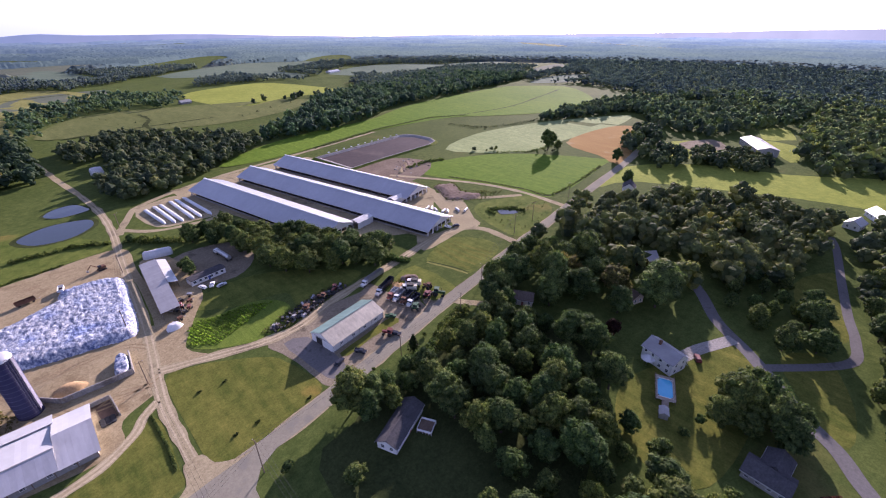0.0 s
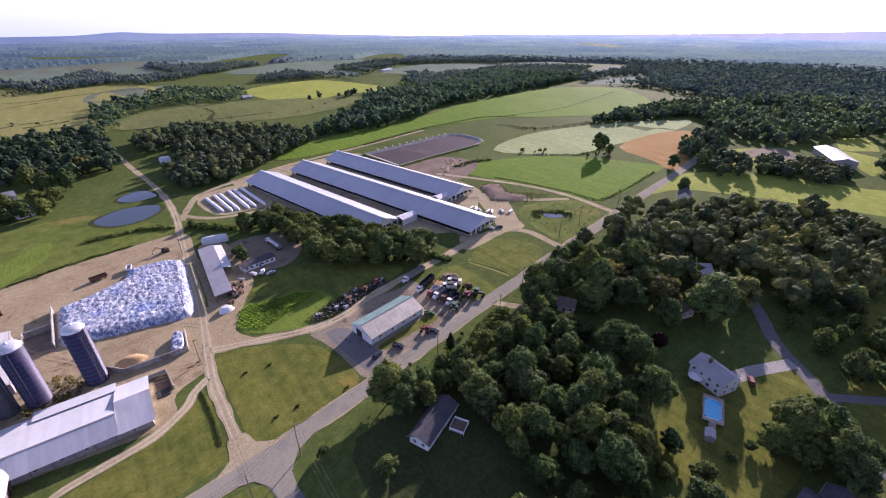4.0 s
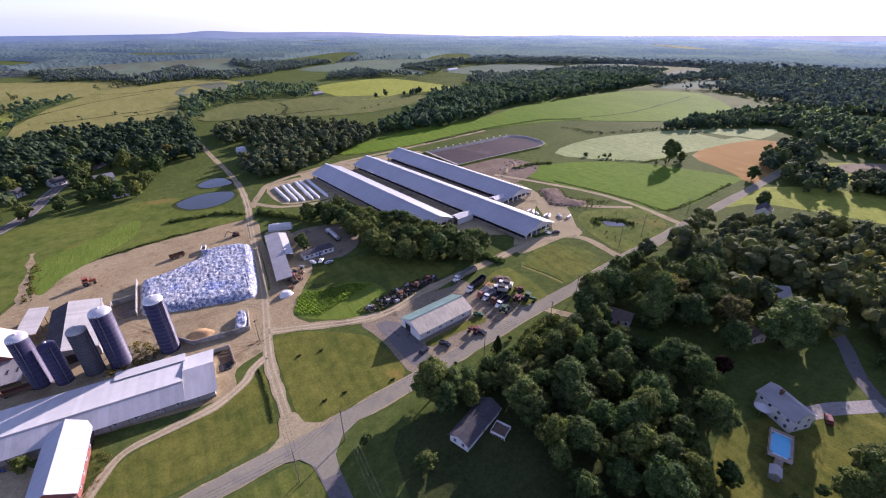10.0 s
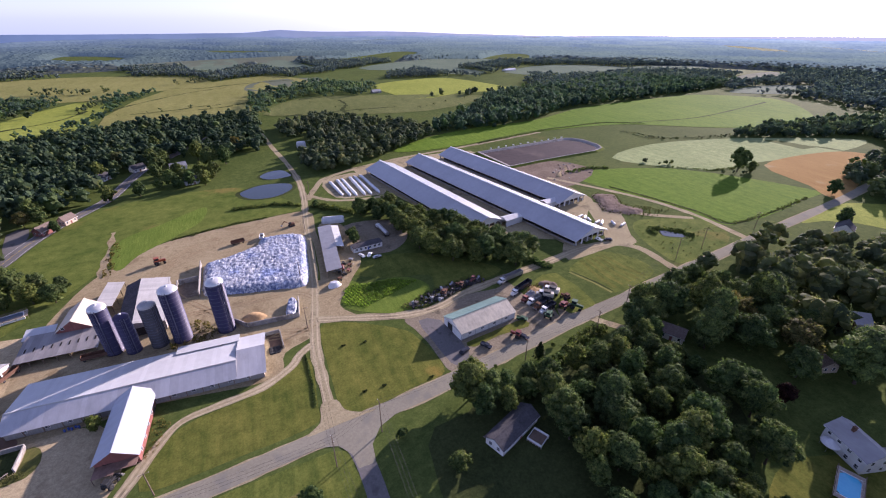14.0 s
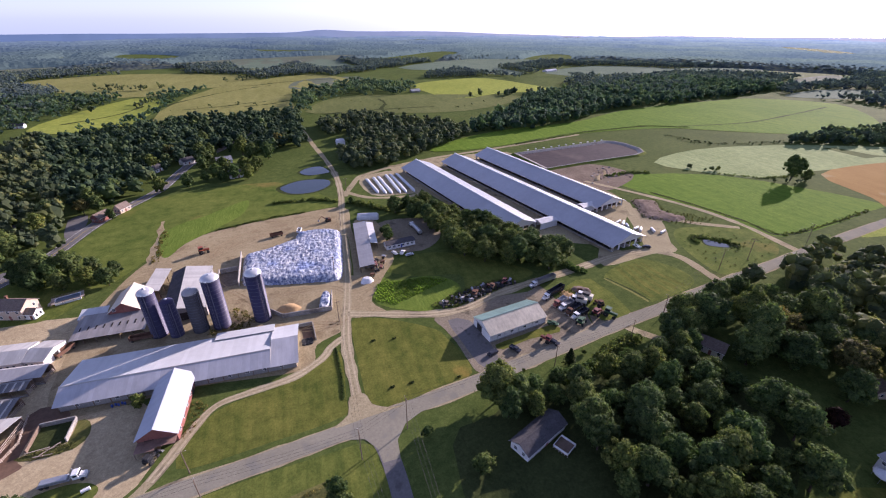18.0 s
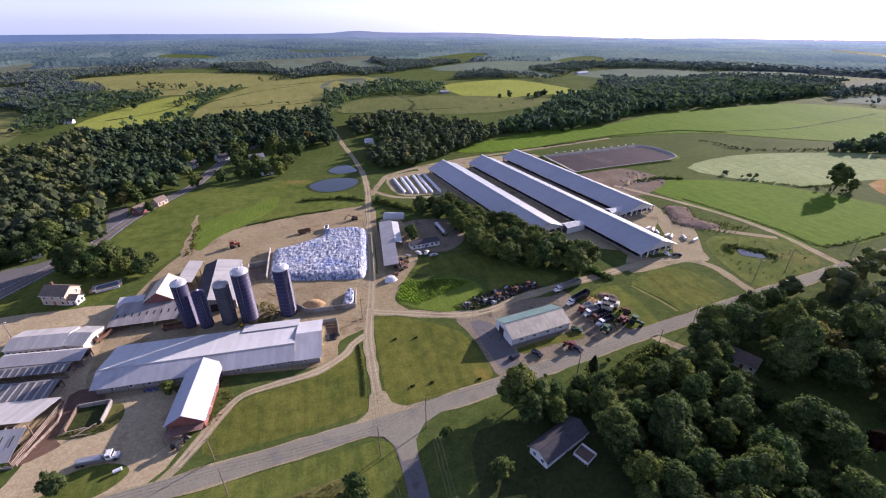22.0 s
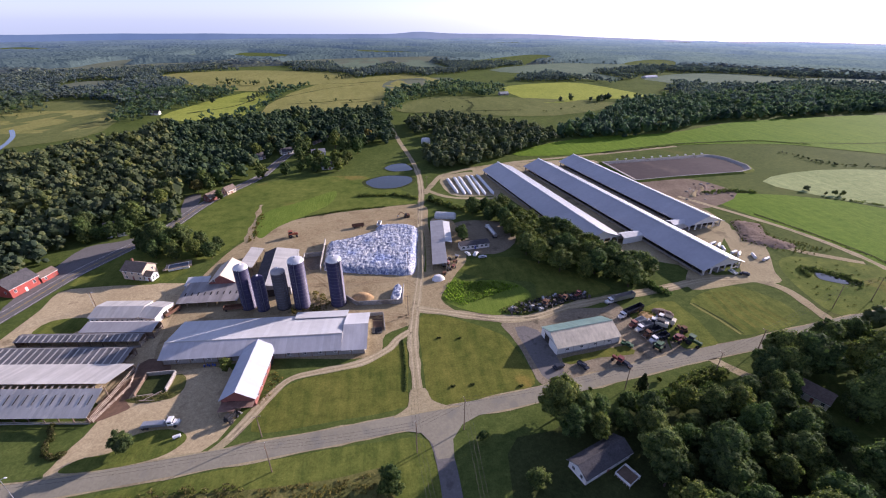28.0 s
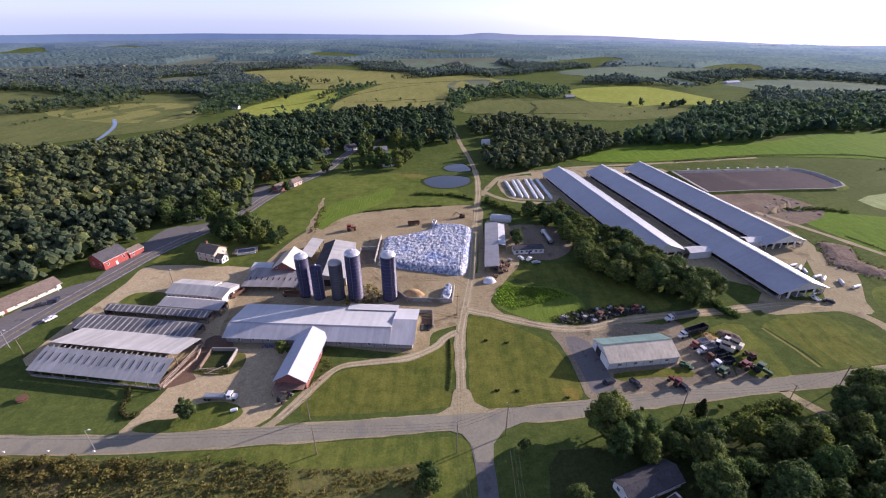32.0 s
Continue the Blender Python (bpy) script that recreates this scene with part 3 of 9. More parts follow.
sheet("meadow_small", [(453, 146), (495, 119), (450, 92), (412, 118)], M["yellow"], 0.07, "small yellow-green meadow among trees", "meadow", 3)
sheet("meadow_barn", [(590, 88), (620, 64), (489, 36), (478, 47)], M["yellow"], 0.07, "bright strip of grass behind a white barn", "meadow", 3, 60)
sheet("dirt_patch", [(470, 132), (510, 112), (480, 92), (452, 112)], M["lot"], 0.12, "bare greyish plot among trees", "field", 3)

FAR_FIELDS = (
    ("yellow", [(233, 855), (340, 925), (425, 915), (458, 705), (350, 702), (250, 669)], "bright yellow-green hay field"),
    ("river", [(20, 625), (80, 747), (195, 735), (370, 655), (226, 560), (87, 592)], "green field beyond the tree belt"),
    ("tan", [(-159, 605), (-128, 945), (60, 1150), (135, 953), (15, 815), (-4, 605)], "ripening tan and green field"),
    ("tan", [(-533, 1191), (-361, 1320), (-96, 1196), (-53, 985), (-150, 950), (-260, 869)], "broad tan field on a distant rise"),
    ("yellow", [(-287, 655), (-238, 849), (-188, 810), (-180, 617), (-259, 586)], "sunny yellow-green meadow strip"),
    ("river", [(-1000, 850), (-732, 840), (-600, 760), (-480, 800), (-380, 720), (-311, 535), (-359, 469), (-460, 410), (-800, 430)], "open green river meadow"),
    ("tan", [(-560, 620), (-470, 690), (-370, 670), (-330, 560), (-420, 540)], "golden meadow beside the stream"),
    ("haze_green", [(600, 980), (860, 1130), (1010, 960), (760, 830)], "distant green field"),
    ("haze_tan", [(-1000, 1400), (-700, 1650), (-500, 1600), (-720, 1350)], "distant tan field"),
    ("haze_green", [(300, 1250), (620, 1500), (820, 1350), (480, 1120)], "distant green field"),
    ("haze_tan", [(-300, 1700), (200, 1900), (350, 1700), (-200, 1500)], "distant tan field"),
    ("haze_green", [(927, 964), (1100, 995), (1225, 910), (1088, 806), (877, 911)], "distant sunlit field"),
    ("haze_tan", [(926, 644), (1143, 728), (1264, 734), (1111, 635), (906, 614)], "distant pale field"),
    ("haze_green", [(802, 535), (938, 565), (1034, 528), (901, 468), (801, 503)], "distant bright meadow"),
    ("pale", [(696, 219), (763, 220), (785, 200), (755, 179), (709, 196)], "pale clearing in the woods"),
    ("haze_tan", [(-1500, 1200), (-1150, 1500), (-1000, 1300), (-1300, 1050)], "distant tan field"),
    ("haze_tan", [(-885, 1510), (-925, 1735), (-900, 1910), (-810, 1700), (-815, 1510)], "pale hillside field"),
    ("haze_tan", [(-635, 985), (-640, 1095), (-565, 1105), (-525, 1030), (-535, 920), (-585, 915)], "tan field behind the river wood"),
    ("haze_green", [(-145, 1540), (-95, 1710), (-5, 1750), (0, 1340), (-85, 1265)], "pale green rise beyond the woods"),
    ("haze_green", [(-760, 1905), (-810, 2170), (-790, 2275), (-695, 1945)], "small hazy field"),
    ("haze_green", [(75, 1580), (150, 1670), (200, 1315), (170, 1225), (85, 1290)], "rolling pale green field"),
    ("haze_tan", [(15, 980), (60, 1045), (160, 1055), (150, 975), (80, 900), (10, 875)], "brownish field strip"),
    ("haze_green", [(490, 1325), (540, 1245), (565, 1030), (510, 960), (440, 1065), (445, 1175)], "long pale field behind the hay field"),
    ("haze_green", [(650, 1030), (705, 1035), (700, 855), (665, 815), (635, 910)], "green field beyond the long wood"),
)
CLEAR = []
for k, (mat_name, outline, text) in enumerate(FAR_FIELDS):
    line = smooth_line(outline, 3, True)
    CLEAR.append(line)
    sheet("field_far", outline, M[mat_name], 0.4, text, "field", 3, 70)

ribbon("field_ditch", [(392, 400), (430, 388), (520, 380), (620, 400), (735, 428)], 2.4, M["ditch"], 0.42, "dark overgrown ditch across the long field", "ditch", rough=1.2)
ribbon("field_ditch", [(206, 379), (300, 400), (392, 400)], 2.2, M["ditch"], 0.42, "dark overgrown ditch beside the long field", "ditch", rough=1.2)
ribbon("field_edge", [(236, 226), (247, 197), (255, 166), (256, 146), (300, 147), (346, 153)], 1.8, M["ditch"], 0.075, "dark weedy edge of the soybean field", "ditch", rough=0.8)
for line in ([(-172, 735), (-154, 787), (-88, 897), (-26, 950)], [(-60, 700), (-25, 712), (7, 742), (60, 780), (114, 782)], [(-140, 700), (-89, 713), (-62, 730), (-32, 737)], [(42, 599), (85, 605), (131, 607), (196, 607)],
             [(136, 704), (136, 656), (121, 611), (126, 568)], [(-122, 980), (-64, 960), (-5, 997), (107, 1030)], [(-260, 640), (-216, 690), (-200, 760)]):
    ribbon("field_ditch", line, 4.5, M["ditch"], 0.6, "dark grassy line between two far fields", "ditch", rough=4.0)
ribbon("bare_gully", [(-84, 284), (-82, 262), (-80.5, 240), (-79, 226)], 2.6, M["dirt"], 0.06, "bare brown gully in the pasture", "ground", rough=2.5)
sheet("lane_apron", [(27, 246), (20.9, 192), (16.5, 182), (13.1, 172), (11.6, 156), (13.5, 149), (26, 147.4), (22.6, 154), (21.6, 159.5), (25.4, 167), (32.6, 180), (39, 191), (41, 209), (39.8, 241)], M["dirt"], 0.062, "worn dirt apron round the lane shed", "yard", 3)
ribbon("house_drive", [(114.6, 107.6), (117.8, 102.2), (120, 99.3), (124, 94), (129, 90)], 3.4, M["gravel"], 0.07, "gravel drive to a hidden house", "driveway", rough=0.6)
for k in range(5):
    ribbon("mowing_stripe", [(141 + 5.2 * k, 120 + 0.6 * k), (140.5 + 4.6 * k, 132), (143 + 3.6 * k, 146.6)], 2.4, M["lawn"], 0.052, "paler mowing stripe on the corner plot", "lawn", rough=0.5)
# the drain's shadow is painted as this dark strip
ribbon("drain_shadow", [(131.6, 140), (134.4, 132), (136.4, 126), (138.0, 118)], 0.9, M["ditch"], 0.064, "dark channel of the dry drain, its shadow painted in", "ditch", rough=0.3)
sheet("rank_pasture", [(-78, 270), (-59, 286), (-37, 305), (-38, 281), (-52, 262), (-66, 246), (-72, 232), (-77, 240)], M["crop"], 0.05, "brighter rank grass beside a gully", "pasture", 4)
sheet("layby", [(-129, 268), (-140, 305), (-131, 310), (-126, 286)], M["asphalt2"], 0.07, "widened asphalt lay-by of the highway", "parking", 2)
# yards and lots
sheet("farmyard", [(-53, 258), (-9, 268), (24, 270), (24, 238), (22, 190), (14, 158), (8, 143), (-4, 136), (-9, 124), (-46, 128), (-84, 128), (-92, 158), (-92, 186), (-84, 222), (-72, 240)],
      M["dirt"], 0.045, "wide bare farmyard of packed dirt and gravel", "yard")
sheet("yard_west", [(-92, 186), (-137, 189), (-151, 186), (-150, 172), (-154, 120), (-140, 119), (-100, 116), (-93, 106), (-96, 96), (-97, 91), (-97, 87.5), (-86, 87), (-75, 87.6), (-63, 88.5), (-54, 94), (-50, 110), (-60, 126), (-82, 130), (-82, 160)],
      M["pale_dirt"], 0.04, "pale dirt yard round the cattle sheds", "yard", 2)
sheet("grass_island", [(-94, 89), (-91, 92.6), (-83, 94), (-80, 99), (-72, 100.4), (-65.5, 98.6), (-63.5, 95), (-69, 90.4), (-82, 88.4)], M["lawn2"], 0.08, "grass island with a round tree", "lawn")
sheet("cattle_yard", [(-97, 107), (-92, 132), (-84, 132), (-80, 127), (-87, 124), (-88, 114), (-86, 110)], M["mud"], 0.07, "trampled brown mud beside the cattle shed", "yard")
sheet("shed_lot", [(44, 137.6), (45.4, 129), (47, 120), (47.6, 110), (49, 102.5), (58, 102), (95, 106.5), (112, 112), (100, 124), (98, 144), (90, 142), (74, 143), (58, 138)], M["lot"], 0.06, "grey-brown gravel lot round the machine shed", "yard")
sheet("shed_pad", [(48.5, 134), (49, 122), (50, 110), (51.6, 104.5), (58, 104.2), (59, 116), (57, 131)], M["asphalt2"], 0.075, "grey concrete pad before the machine shed doors", "yard", 2)
sheet("shed_verge", [(60.5, 113.8), (72, 115.5), (85.4, 117.4), (89, 116), (88, 112.4), (74, 112.4), (62.4, 110.4)], M["lawn"], 0.09, "narrow grass strip before the machine shed", "lawn", 2)
sheet("barn_apron", [(138, 150), (150, 168), (160, 158), (172, 160), (196, 205), (206, 204), (206, 184), (190, 160), (184, 150), (170, 152)], M["gravel"], 0.05, "gravel apron at the barn ends", "yard")
sheet("barn_surround", [(72, 334), (84, 350), (150, 360), (186, 356), (190, 330), (206, 262), (208, 214), (194, 200), (152, 160), (146, 172), (116, 188), (106, 196)], M["gravel"], 0.03, "gravel strip round the three long barns", "yard", 2)
sheet("bag_pad", [(44, 326), (78, 334), (82, 285), (66, 281), (46, 287)], M["gravel"], 0.05, "gravel pad under the silage bags", "yard", 3)
sheet("office_yard", [(34, 206), (40, 238), (68, 236), (72, 212), (56, 196)], M["lot"], 0.05, "shaded dirt yard beside the office", "yard")
sheet("spoil_ground", [(196, 300), (240, 296), (252, 262), (214, 240), (206, 250)], M["earth"], 0.06, "torn-up bare earth beside the slurry lagoon", "yard", 3)
sheet("rough_bank", [(198, 166), (214, 172), (244, 158), (246, 142), (228, 128), (190, 122), (188, 142)], M["pasture"], 0.04, "rough grassy bank round a farm pond", "meadow")
sheet("parking", [(-167, 176), (-167, 205), (-165, 232), (-149, 238), (-132, 250), (-138, 232), (-154, 200), (-162, 176)], M["asphalt2"], 0.05, "worn asphalt parking strip beside the highway", "parking", 3)
sheet("motel_lot", [(-186, 128), (-184, 145), (-175, 168), (-160, 175), (-165, 150), (-171, 122)], M["asphalt2"], 0.055, "asphalt forecourt of a low long building", "parking", 3)
sheet("brush_strip", [(-150, 79), (-80, 79), (-42, 77), (-20, 77), (-4, 78), (-6, 66), (-40, 62), (-60, 56), (-150, 60)], M["weeds"], 0.05, "overgrown roadside strip of weeds", "meadow")
sheet("verge_south", [(-80, 80.6), (-50, 84), (4, 87.5), (8.5, 80), (8, 60), (-40, 60), (-60, 77.2), (-78, 77.2)], M["lawn2"], 0.045, "green verge below the road", "lawn", 2)
# grass colour darkened here to deepen the shade of the trees
sheet("garden_south", [(15, 88), (45, 92), (60, 96), (62, 80), (40, 50), (16, 50)], M["meadow"], 0.03, "rough grass round a small white house, darkened for tree shade", "lawn", 2)
# dark sheet over the undergrowth: tree shade painted on the ground
sheet("tree_shade_ground", [(30, 78), (46, 84), (58, 90), (68, 88), (76, 92), (112, 93), (128, 74), (120, 40), (60, 20), (30, 30)], M["ditch"], 0.055, "dark undergrowth below garden trees, tree shade painted in", "ground", 3)
sheet("lot_grass", [(103.6, 112.2), (104.6, 117), (107, 121), (111, 126), (107.6, 133), (109, 140), (124, 142), (124, 114), (112, 112.6), (108.6, 113.4), (108, 121), (105.6, 117)], M["lawn2"], 0.088, "grass grown into the edge of the lot", "lawn", 2)
sheet("clamp_edge_grass", [(17.0, 182), (18.8, 200), (20.3, 222), (19.4, 231), (17.6, 231), (15.6, 212), (13.6, 190)], M["lawn2"], 0.075, "grass strip along the silage pile", "lawn", 2)
sheet("garden_pool", [(98, 22), (120, 32), (148, 22), (170, 12), (158, -2), (120, -4), (96, 2)], M["lawn"], 0.04, "sunny back lawn round a swimming pool", "lawn")
sheet("garden_far", [(196, -12), (235, 2), (262, -10), (240, -14), (206, -22)], M["lawn"], 0.035, "grass clearing among trees", "lawn", 3)
sheet("garden_road", [(148, -16), (172, -4), (184, -16), (160, -26), (140, -26)], M["lawn"], 0.035, "grass beside a side road", "lawn", 3)

sheet("yard_lawn", [(-142, 154), (-127, 153), (-124.5, 163), (-140, 163.5)], M["lawn2"], 0.08, "small grass patch beside the calf barn", "lawn", 3)
sheet("garden_farmhouse", [(-150, 192), (-128, 189), (-106, 189), (-100, 204), (-112, 214), (-140, 214)], M["lawn2"], 0.06, "green garden round the beige farmhouse", "lawn", 3)
# roads and lanes
MAIN = [(-220, 82), (-170, 83), (-129, 83.8), (-96, 84.3), (-64, 86.7), (-38, 89), (-14, 91.3), (12, 94.3), (39, 97.4), (68, 102), (109, 108.4), (139, 112), (180, 118), (205, 121), (242, 126), (288, 132), (362, 141), (420, 150)]
ribbon("road", MAIN, 6.0, M["asphalt"], 0.10, "sun-bleached two-lane country road")
ribbon("road_shoulder", MAIN, 7.0, M["gravel"], 0.07, "gravel shoulder of the country road", rough=1.0)
ribbon("drain_strip", [(130.2, 140), (133, 132), (135, 126), (136.6, 117.6)], 1.0, M["tan"], 0.06, "dry straw-coloured drain between two grass plots", "ditch")
SIDE = [(8.5, 92), (11.2, 84), (12.2, 74), (12.2, 60), (12, 40), (11, -60)]
ribbon("side_road", SIDE, 5.4, M["asphalt2"], 0.09, "narrow grey side road")
sheet("road_mouth", [(0, 90.2), (6, 88.4), (9.0, 84), (9.6, 79), (14.6, 79), (15.2, 85), (19, 90), (26, 93.2), (12, 94.6)], M["asphalt"], 0.12, "widened asphalt mouth of the side road", "road", 0)
ribbon("farm_lane", [(6.6, 93), (6.4, 104), (6.5, 117), (6.8, 132), (8.7, 147), (11.5, 164), (14.4, 184), (16.8, 208), (19.2, 238), (22, 265), (25.5, 297), (26.8, 337), (23.4, 386), (17.4, 437), (12.7, 488), (8, 540)], 4.2,
       M["gravel"], 0.08, "pale gravel farm lane leading into the fields", "road", rough=1.2)
sheet("lane_mouth", [(-2, 95.2), (2.6, 99), (4, 106), (9, 106), (10.6, 101), (15, 98), (20, 97), (8, 96)], M["gravel"], 0.13, "flared gravel mouth of the farm lane", "road", 3)
ribbon("farm_lane_west", [(6, 137), (1, 133), (-3, 127.5), (-13, 121.5), (-27, 119), (-37, 116.5), (-43, 108.5), (-47, 101), (-51, 94), (-55, 89.5)], 3.2, M["gravel"], 0.085, "curved gravel drive past the old barn", "road", rough=0.8)
ribbon("farm_lane_east", [(10, 152), (27, 146), (43, 140.5), (58, 139.5), (74, 144.4), (90, 147.5), (108, 150), (128, 153), (150, 157), (170, 156), (181, 145), (181, 128), (180, 117)], 4.6,
       M["gravel"], 0.083, "gravel lane to the long barns", "road", rough=1.2)
ribbon("field_track", [(206, 262), (225, 229), (241, 196), (248, 165), (247, 139), (246, 127)], 4.2, M["gravel"], 0.075, "gravel track along the soybean field", "road", rough=1.0)
ribbon("barn_track", [(184, 152), (196, 180), (211, 186), (223, 175), (243, 161)], 4.2, M["gravel"], 0.078, "dusty track behind the barns", "road", rough=1.0)
ribbon("bag_track", [(27, 290), (36, 312), (48, 332), (84, 350), (130, 362), (190, 372), (290, 392)], 4.6, M["gravel"], 0.07, "gravel track round the barns", "road", rough=1.0)
ribbon("bag_track_low", [(28, 300), (44, 282), (70, 276), (84, 280)], 4.0, M["gravel"], 0.072, "gravel track below the silage bags", "road", rough=1.0)
HIGHWAY = [(-186, 40), (-176, 100), (-171, 130), (-167, 152), (-160, 178), (-154, 201), (-143, 225), (-131, 251), (-124, 284), (-116, 308), (-103, 335), (-97, 352), (-91, 392), (-84, 420), (-60, 470), (-20, 560)]
ribbon("highway", HIGHWAY, 8.6, M["asphalt2"], 0.10, "grey two-lane highway with worn lane paint")
for side in (-3.5, 3.5):
    ribbon("edge_line", HIGHWAY, 0.22, M["paint_line"], 0.115, "worn white edge line", "road marking", offset=side)
for side in (-0.17, 0.17):
    ribbon("centre_line", HIGHWAY, 0.13, M["yellow_line"], 0.115, "worn yellow centre line", "road marking", offset=side)
ribbon("back_road", [(215, 44), (197, 30), (180, 19), (166, 4), (146, -14), (137, -24), (126, -32), (110, -50)], 5.0, M["asphalt2"], 0.08, "grey back road through the trees")
ribbon("back_lane", [(310, -4), (295, -8), (254, -14), (222, -19), (202, -23), (185, -22), (161, 0)], 3.6, M["asphalt2"], 0.075, "narrow lane between gardens")
ribbon("driveway", [(147, 22), (156, 19), (164, 15), (172, 11)], 5.0, M["concrete"], 0.09, "pale concrete driveway", "driveway")

# wheel tracks worn into the lanes and the yard
for line, gaps in (([(6.6, 96), (6.4, 104), (6.5, 117), (6.8, 132), (8.7, 147), (11.5, 164), (14.4, 184), (16.8, 208), (19.2, 238), (22, 265), (25.5, 297), (26.8, 337), (23.4, 386)], (-0.95, 0.95)),
                   ([(6, 137), (1, 133), (-3, 127.5), (-13, 121.5), (-27, 119), (-37, 116.5), (-43, 108.5), (-47, 101), (-51, 94)], (-0.8, 0.8)),
                   ([(10, 152), (27, 146), (43, 140.5), (58, 139.5), (74, 144.4), (90, 147.5), (108, 150), (128, 153), (150, 157), (170, 156)], (-0.95, 0.95)),
                   ([(206, 262), (225, 229), (241, 196), (248, 165), (247, 139)], (-0.95, 0.95))):
    for off in gaps:
        ribbon("wheel_track", line, 0.7, M["track"], 0.098, "pale wheel track worn into the lane", "wheel track", rough=0.35, offset=off)
for line in ([(8, 146), (-4, 150), (-14, 150), (-30, 176), (-44, 196), (-52, 220), (-40, 246), (-12, 254)], [(12, 168), (4, 176), (-18, 176), (-40, 178), (-60, 186), (-82, 180)], [(10, 150), (0, 146), (-22, 152), (-50, 178), (-58, 210), (-34, 240), (8, 250), (19, 240)]):
    for off in (-0.9, 0.9):
        ribbon("tyre_track", line, 0.6, M["ruts"], 0.088, "damp tyre track across the yard", "wheel track", rough=0.5, offset=off)

# ---- buildings ----
def slope_panels(parent, x0, x1, y_eave, z_eave, y_ridge, z_ridge, material, step=1.5, thick=0.06, gap=0.003, rib=0.014):
    """One slope of a roof, laid in sheets that run from eave to ridge; each sheet has a raised seam."""
    n = max(1, round((x1 - x0) / step))
    w = (x1 - x0) / n
    run, rise = y_ridge - y_eave, z_ridge - z_eave
    length = math.hypot(run, rise)
    bm = bmesh.new()
    box(bm, 0, w - gap, 0, length, 0, thick)
    box(bm, w - gap - rib * 1.2, w - gap, 0, length, thick, thick + rib)
    me = mesh_of("roof_sheet", bm, material)
    u = Vector((0, run / length, rise / length))
    side = Vector((1, 0, 0))
    nrm = side.cross(u)
    flip = nrm.z < 0
    for i in range(n):
        if flip:
            m = Matrix(((-1, 0, 0, x0 + (i + 1) * w), (0, u.y, -nrm.y, y_eave), (0, u.z, -nrm.z, z_eave), (0, 0, 0, 1)))
        else:
            m = Matrix(((1, 0, 0, x0 + i * w), (0, u.y, nrm.y, y_eave), (0, u.z, nrm.z, z_eave), (0, 0, 0, 1)))
        part("roof_sheet", me, material, parent, m=m)


def slab_roof(x0, x1, y_eave, z_eave, y_ridge, z_ridge, thick=0.18):
    return prism([(y_eave, z_eave), (y_ridge, z_ridge), (y_ridge, z_ridge + thick), (y_eave, z_eave + thick)], x0, x1)


def window(parent, x, y, z, w, h, axis="x", material=None):
    """A framed pane on a wall; axis: the direction that the wall runs."""
    f = bmesh.new()
    b = 0.09
    bars = ((-w / 2 - b, w / 2 + b, -h / 2 - b, -h / 2), (-w / 2 - b, w / 2 + b, h / 2, h / 2 + b), (-w / 2 - b, -w / 2, -h / 2, h / 2),
            (w / 2, w / 2 + b, -h / 2, h / 2), (-w / 2, w / 2, -0.03, 0.03))
    for a0, a1, c0, c1 in bars:
        if axis == "x":
            box(f, a0, a1, -0.06, 0.06, c0, c1)
        else:
            box(f, -0.06, 0.06, a0, a1, c0, c1)
    fr = part("window", f, material or M["white"], parent, m=pose(x, y, z))
    g = boxes((-w / 2, w / 2, -0.03, 0.03, -h / 2, h / 2) if axis == "x" else (-0.03, 0.03, -w / 2, w / 2, -h / 2, h / 2))
    part("pane", g, M["glass"], fr, "dark glass pane")
    return fr


def door(parent, x, y, w, h, axis="x", material=None, name="door"):
    d = boxes((-w / 2, w / 2, -0.07, 0.07, 0, h) if axis == "x" else (-0.07, 0.07, -w / 2, w / 2, 0, h))
    ob = part(name, d, material or M["shade"], parent, m=pose(x, y, 0))
    k = boxes((w * 0.3, w * 0.3 + 0.12, -0.12, 0.12, 1.0, 1.12) if axis == "x" else (-0.12, 0.12, w * 0.3, w * 0.3 + 0.12, 1.0, 1.12))
    part("door_handle", k, M["steel"], ob, "metal handle")
    return ob


def walls(parent, x0, x1, y0, y1, z_eave, z_ridge, material, t=0.2, y_ridge=None, sides="nsew"):
    """Four walls under a gable roof whose ridge runs along x."""
    ym = (y0 + y1) / 2 if y_ridge is None else y_ridge
    if "s" in sides:
        part("wall", boxes((x0, x1, y0, y0 + t, 0, z_eave)), material, parent)
    if "n" in sides:
        part("wall", boxes((x0, x1, y1 - t, y1, 0, z_eave)), material, parent)
    for key, a in (("w", x0), ("e", x1 - t)):
        if key in sides:
            part("gable_wall", prism([(y0 + t, 0), (y1 - t, 0), (y1 - t, z_eave), (ym, z_ridge - 0.05), (y0 + t, z_eave)], a, a + t), material, parent)


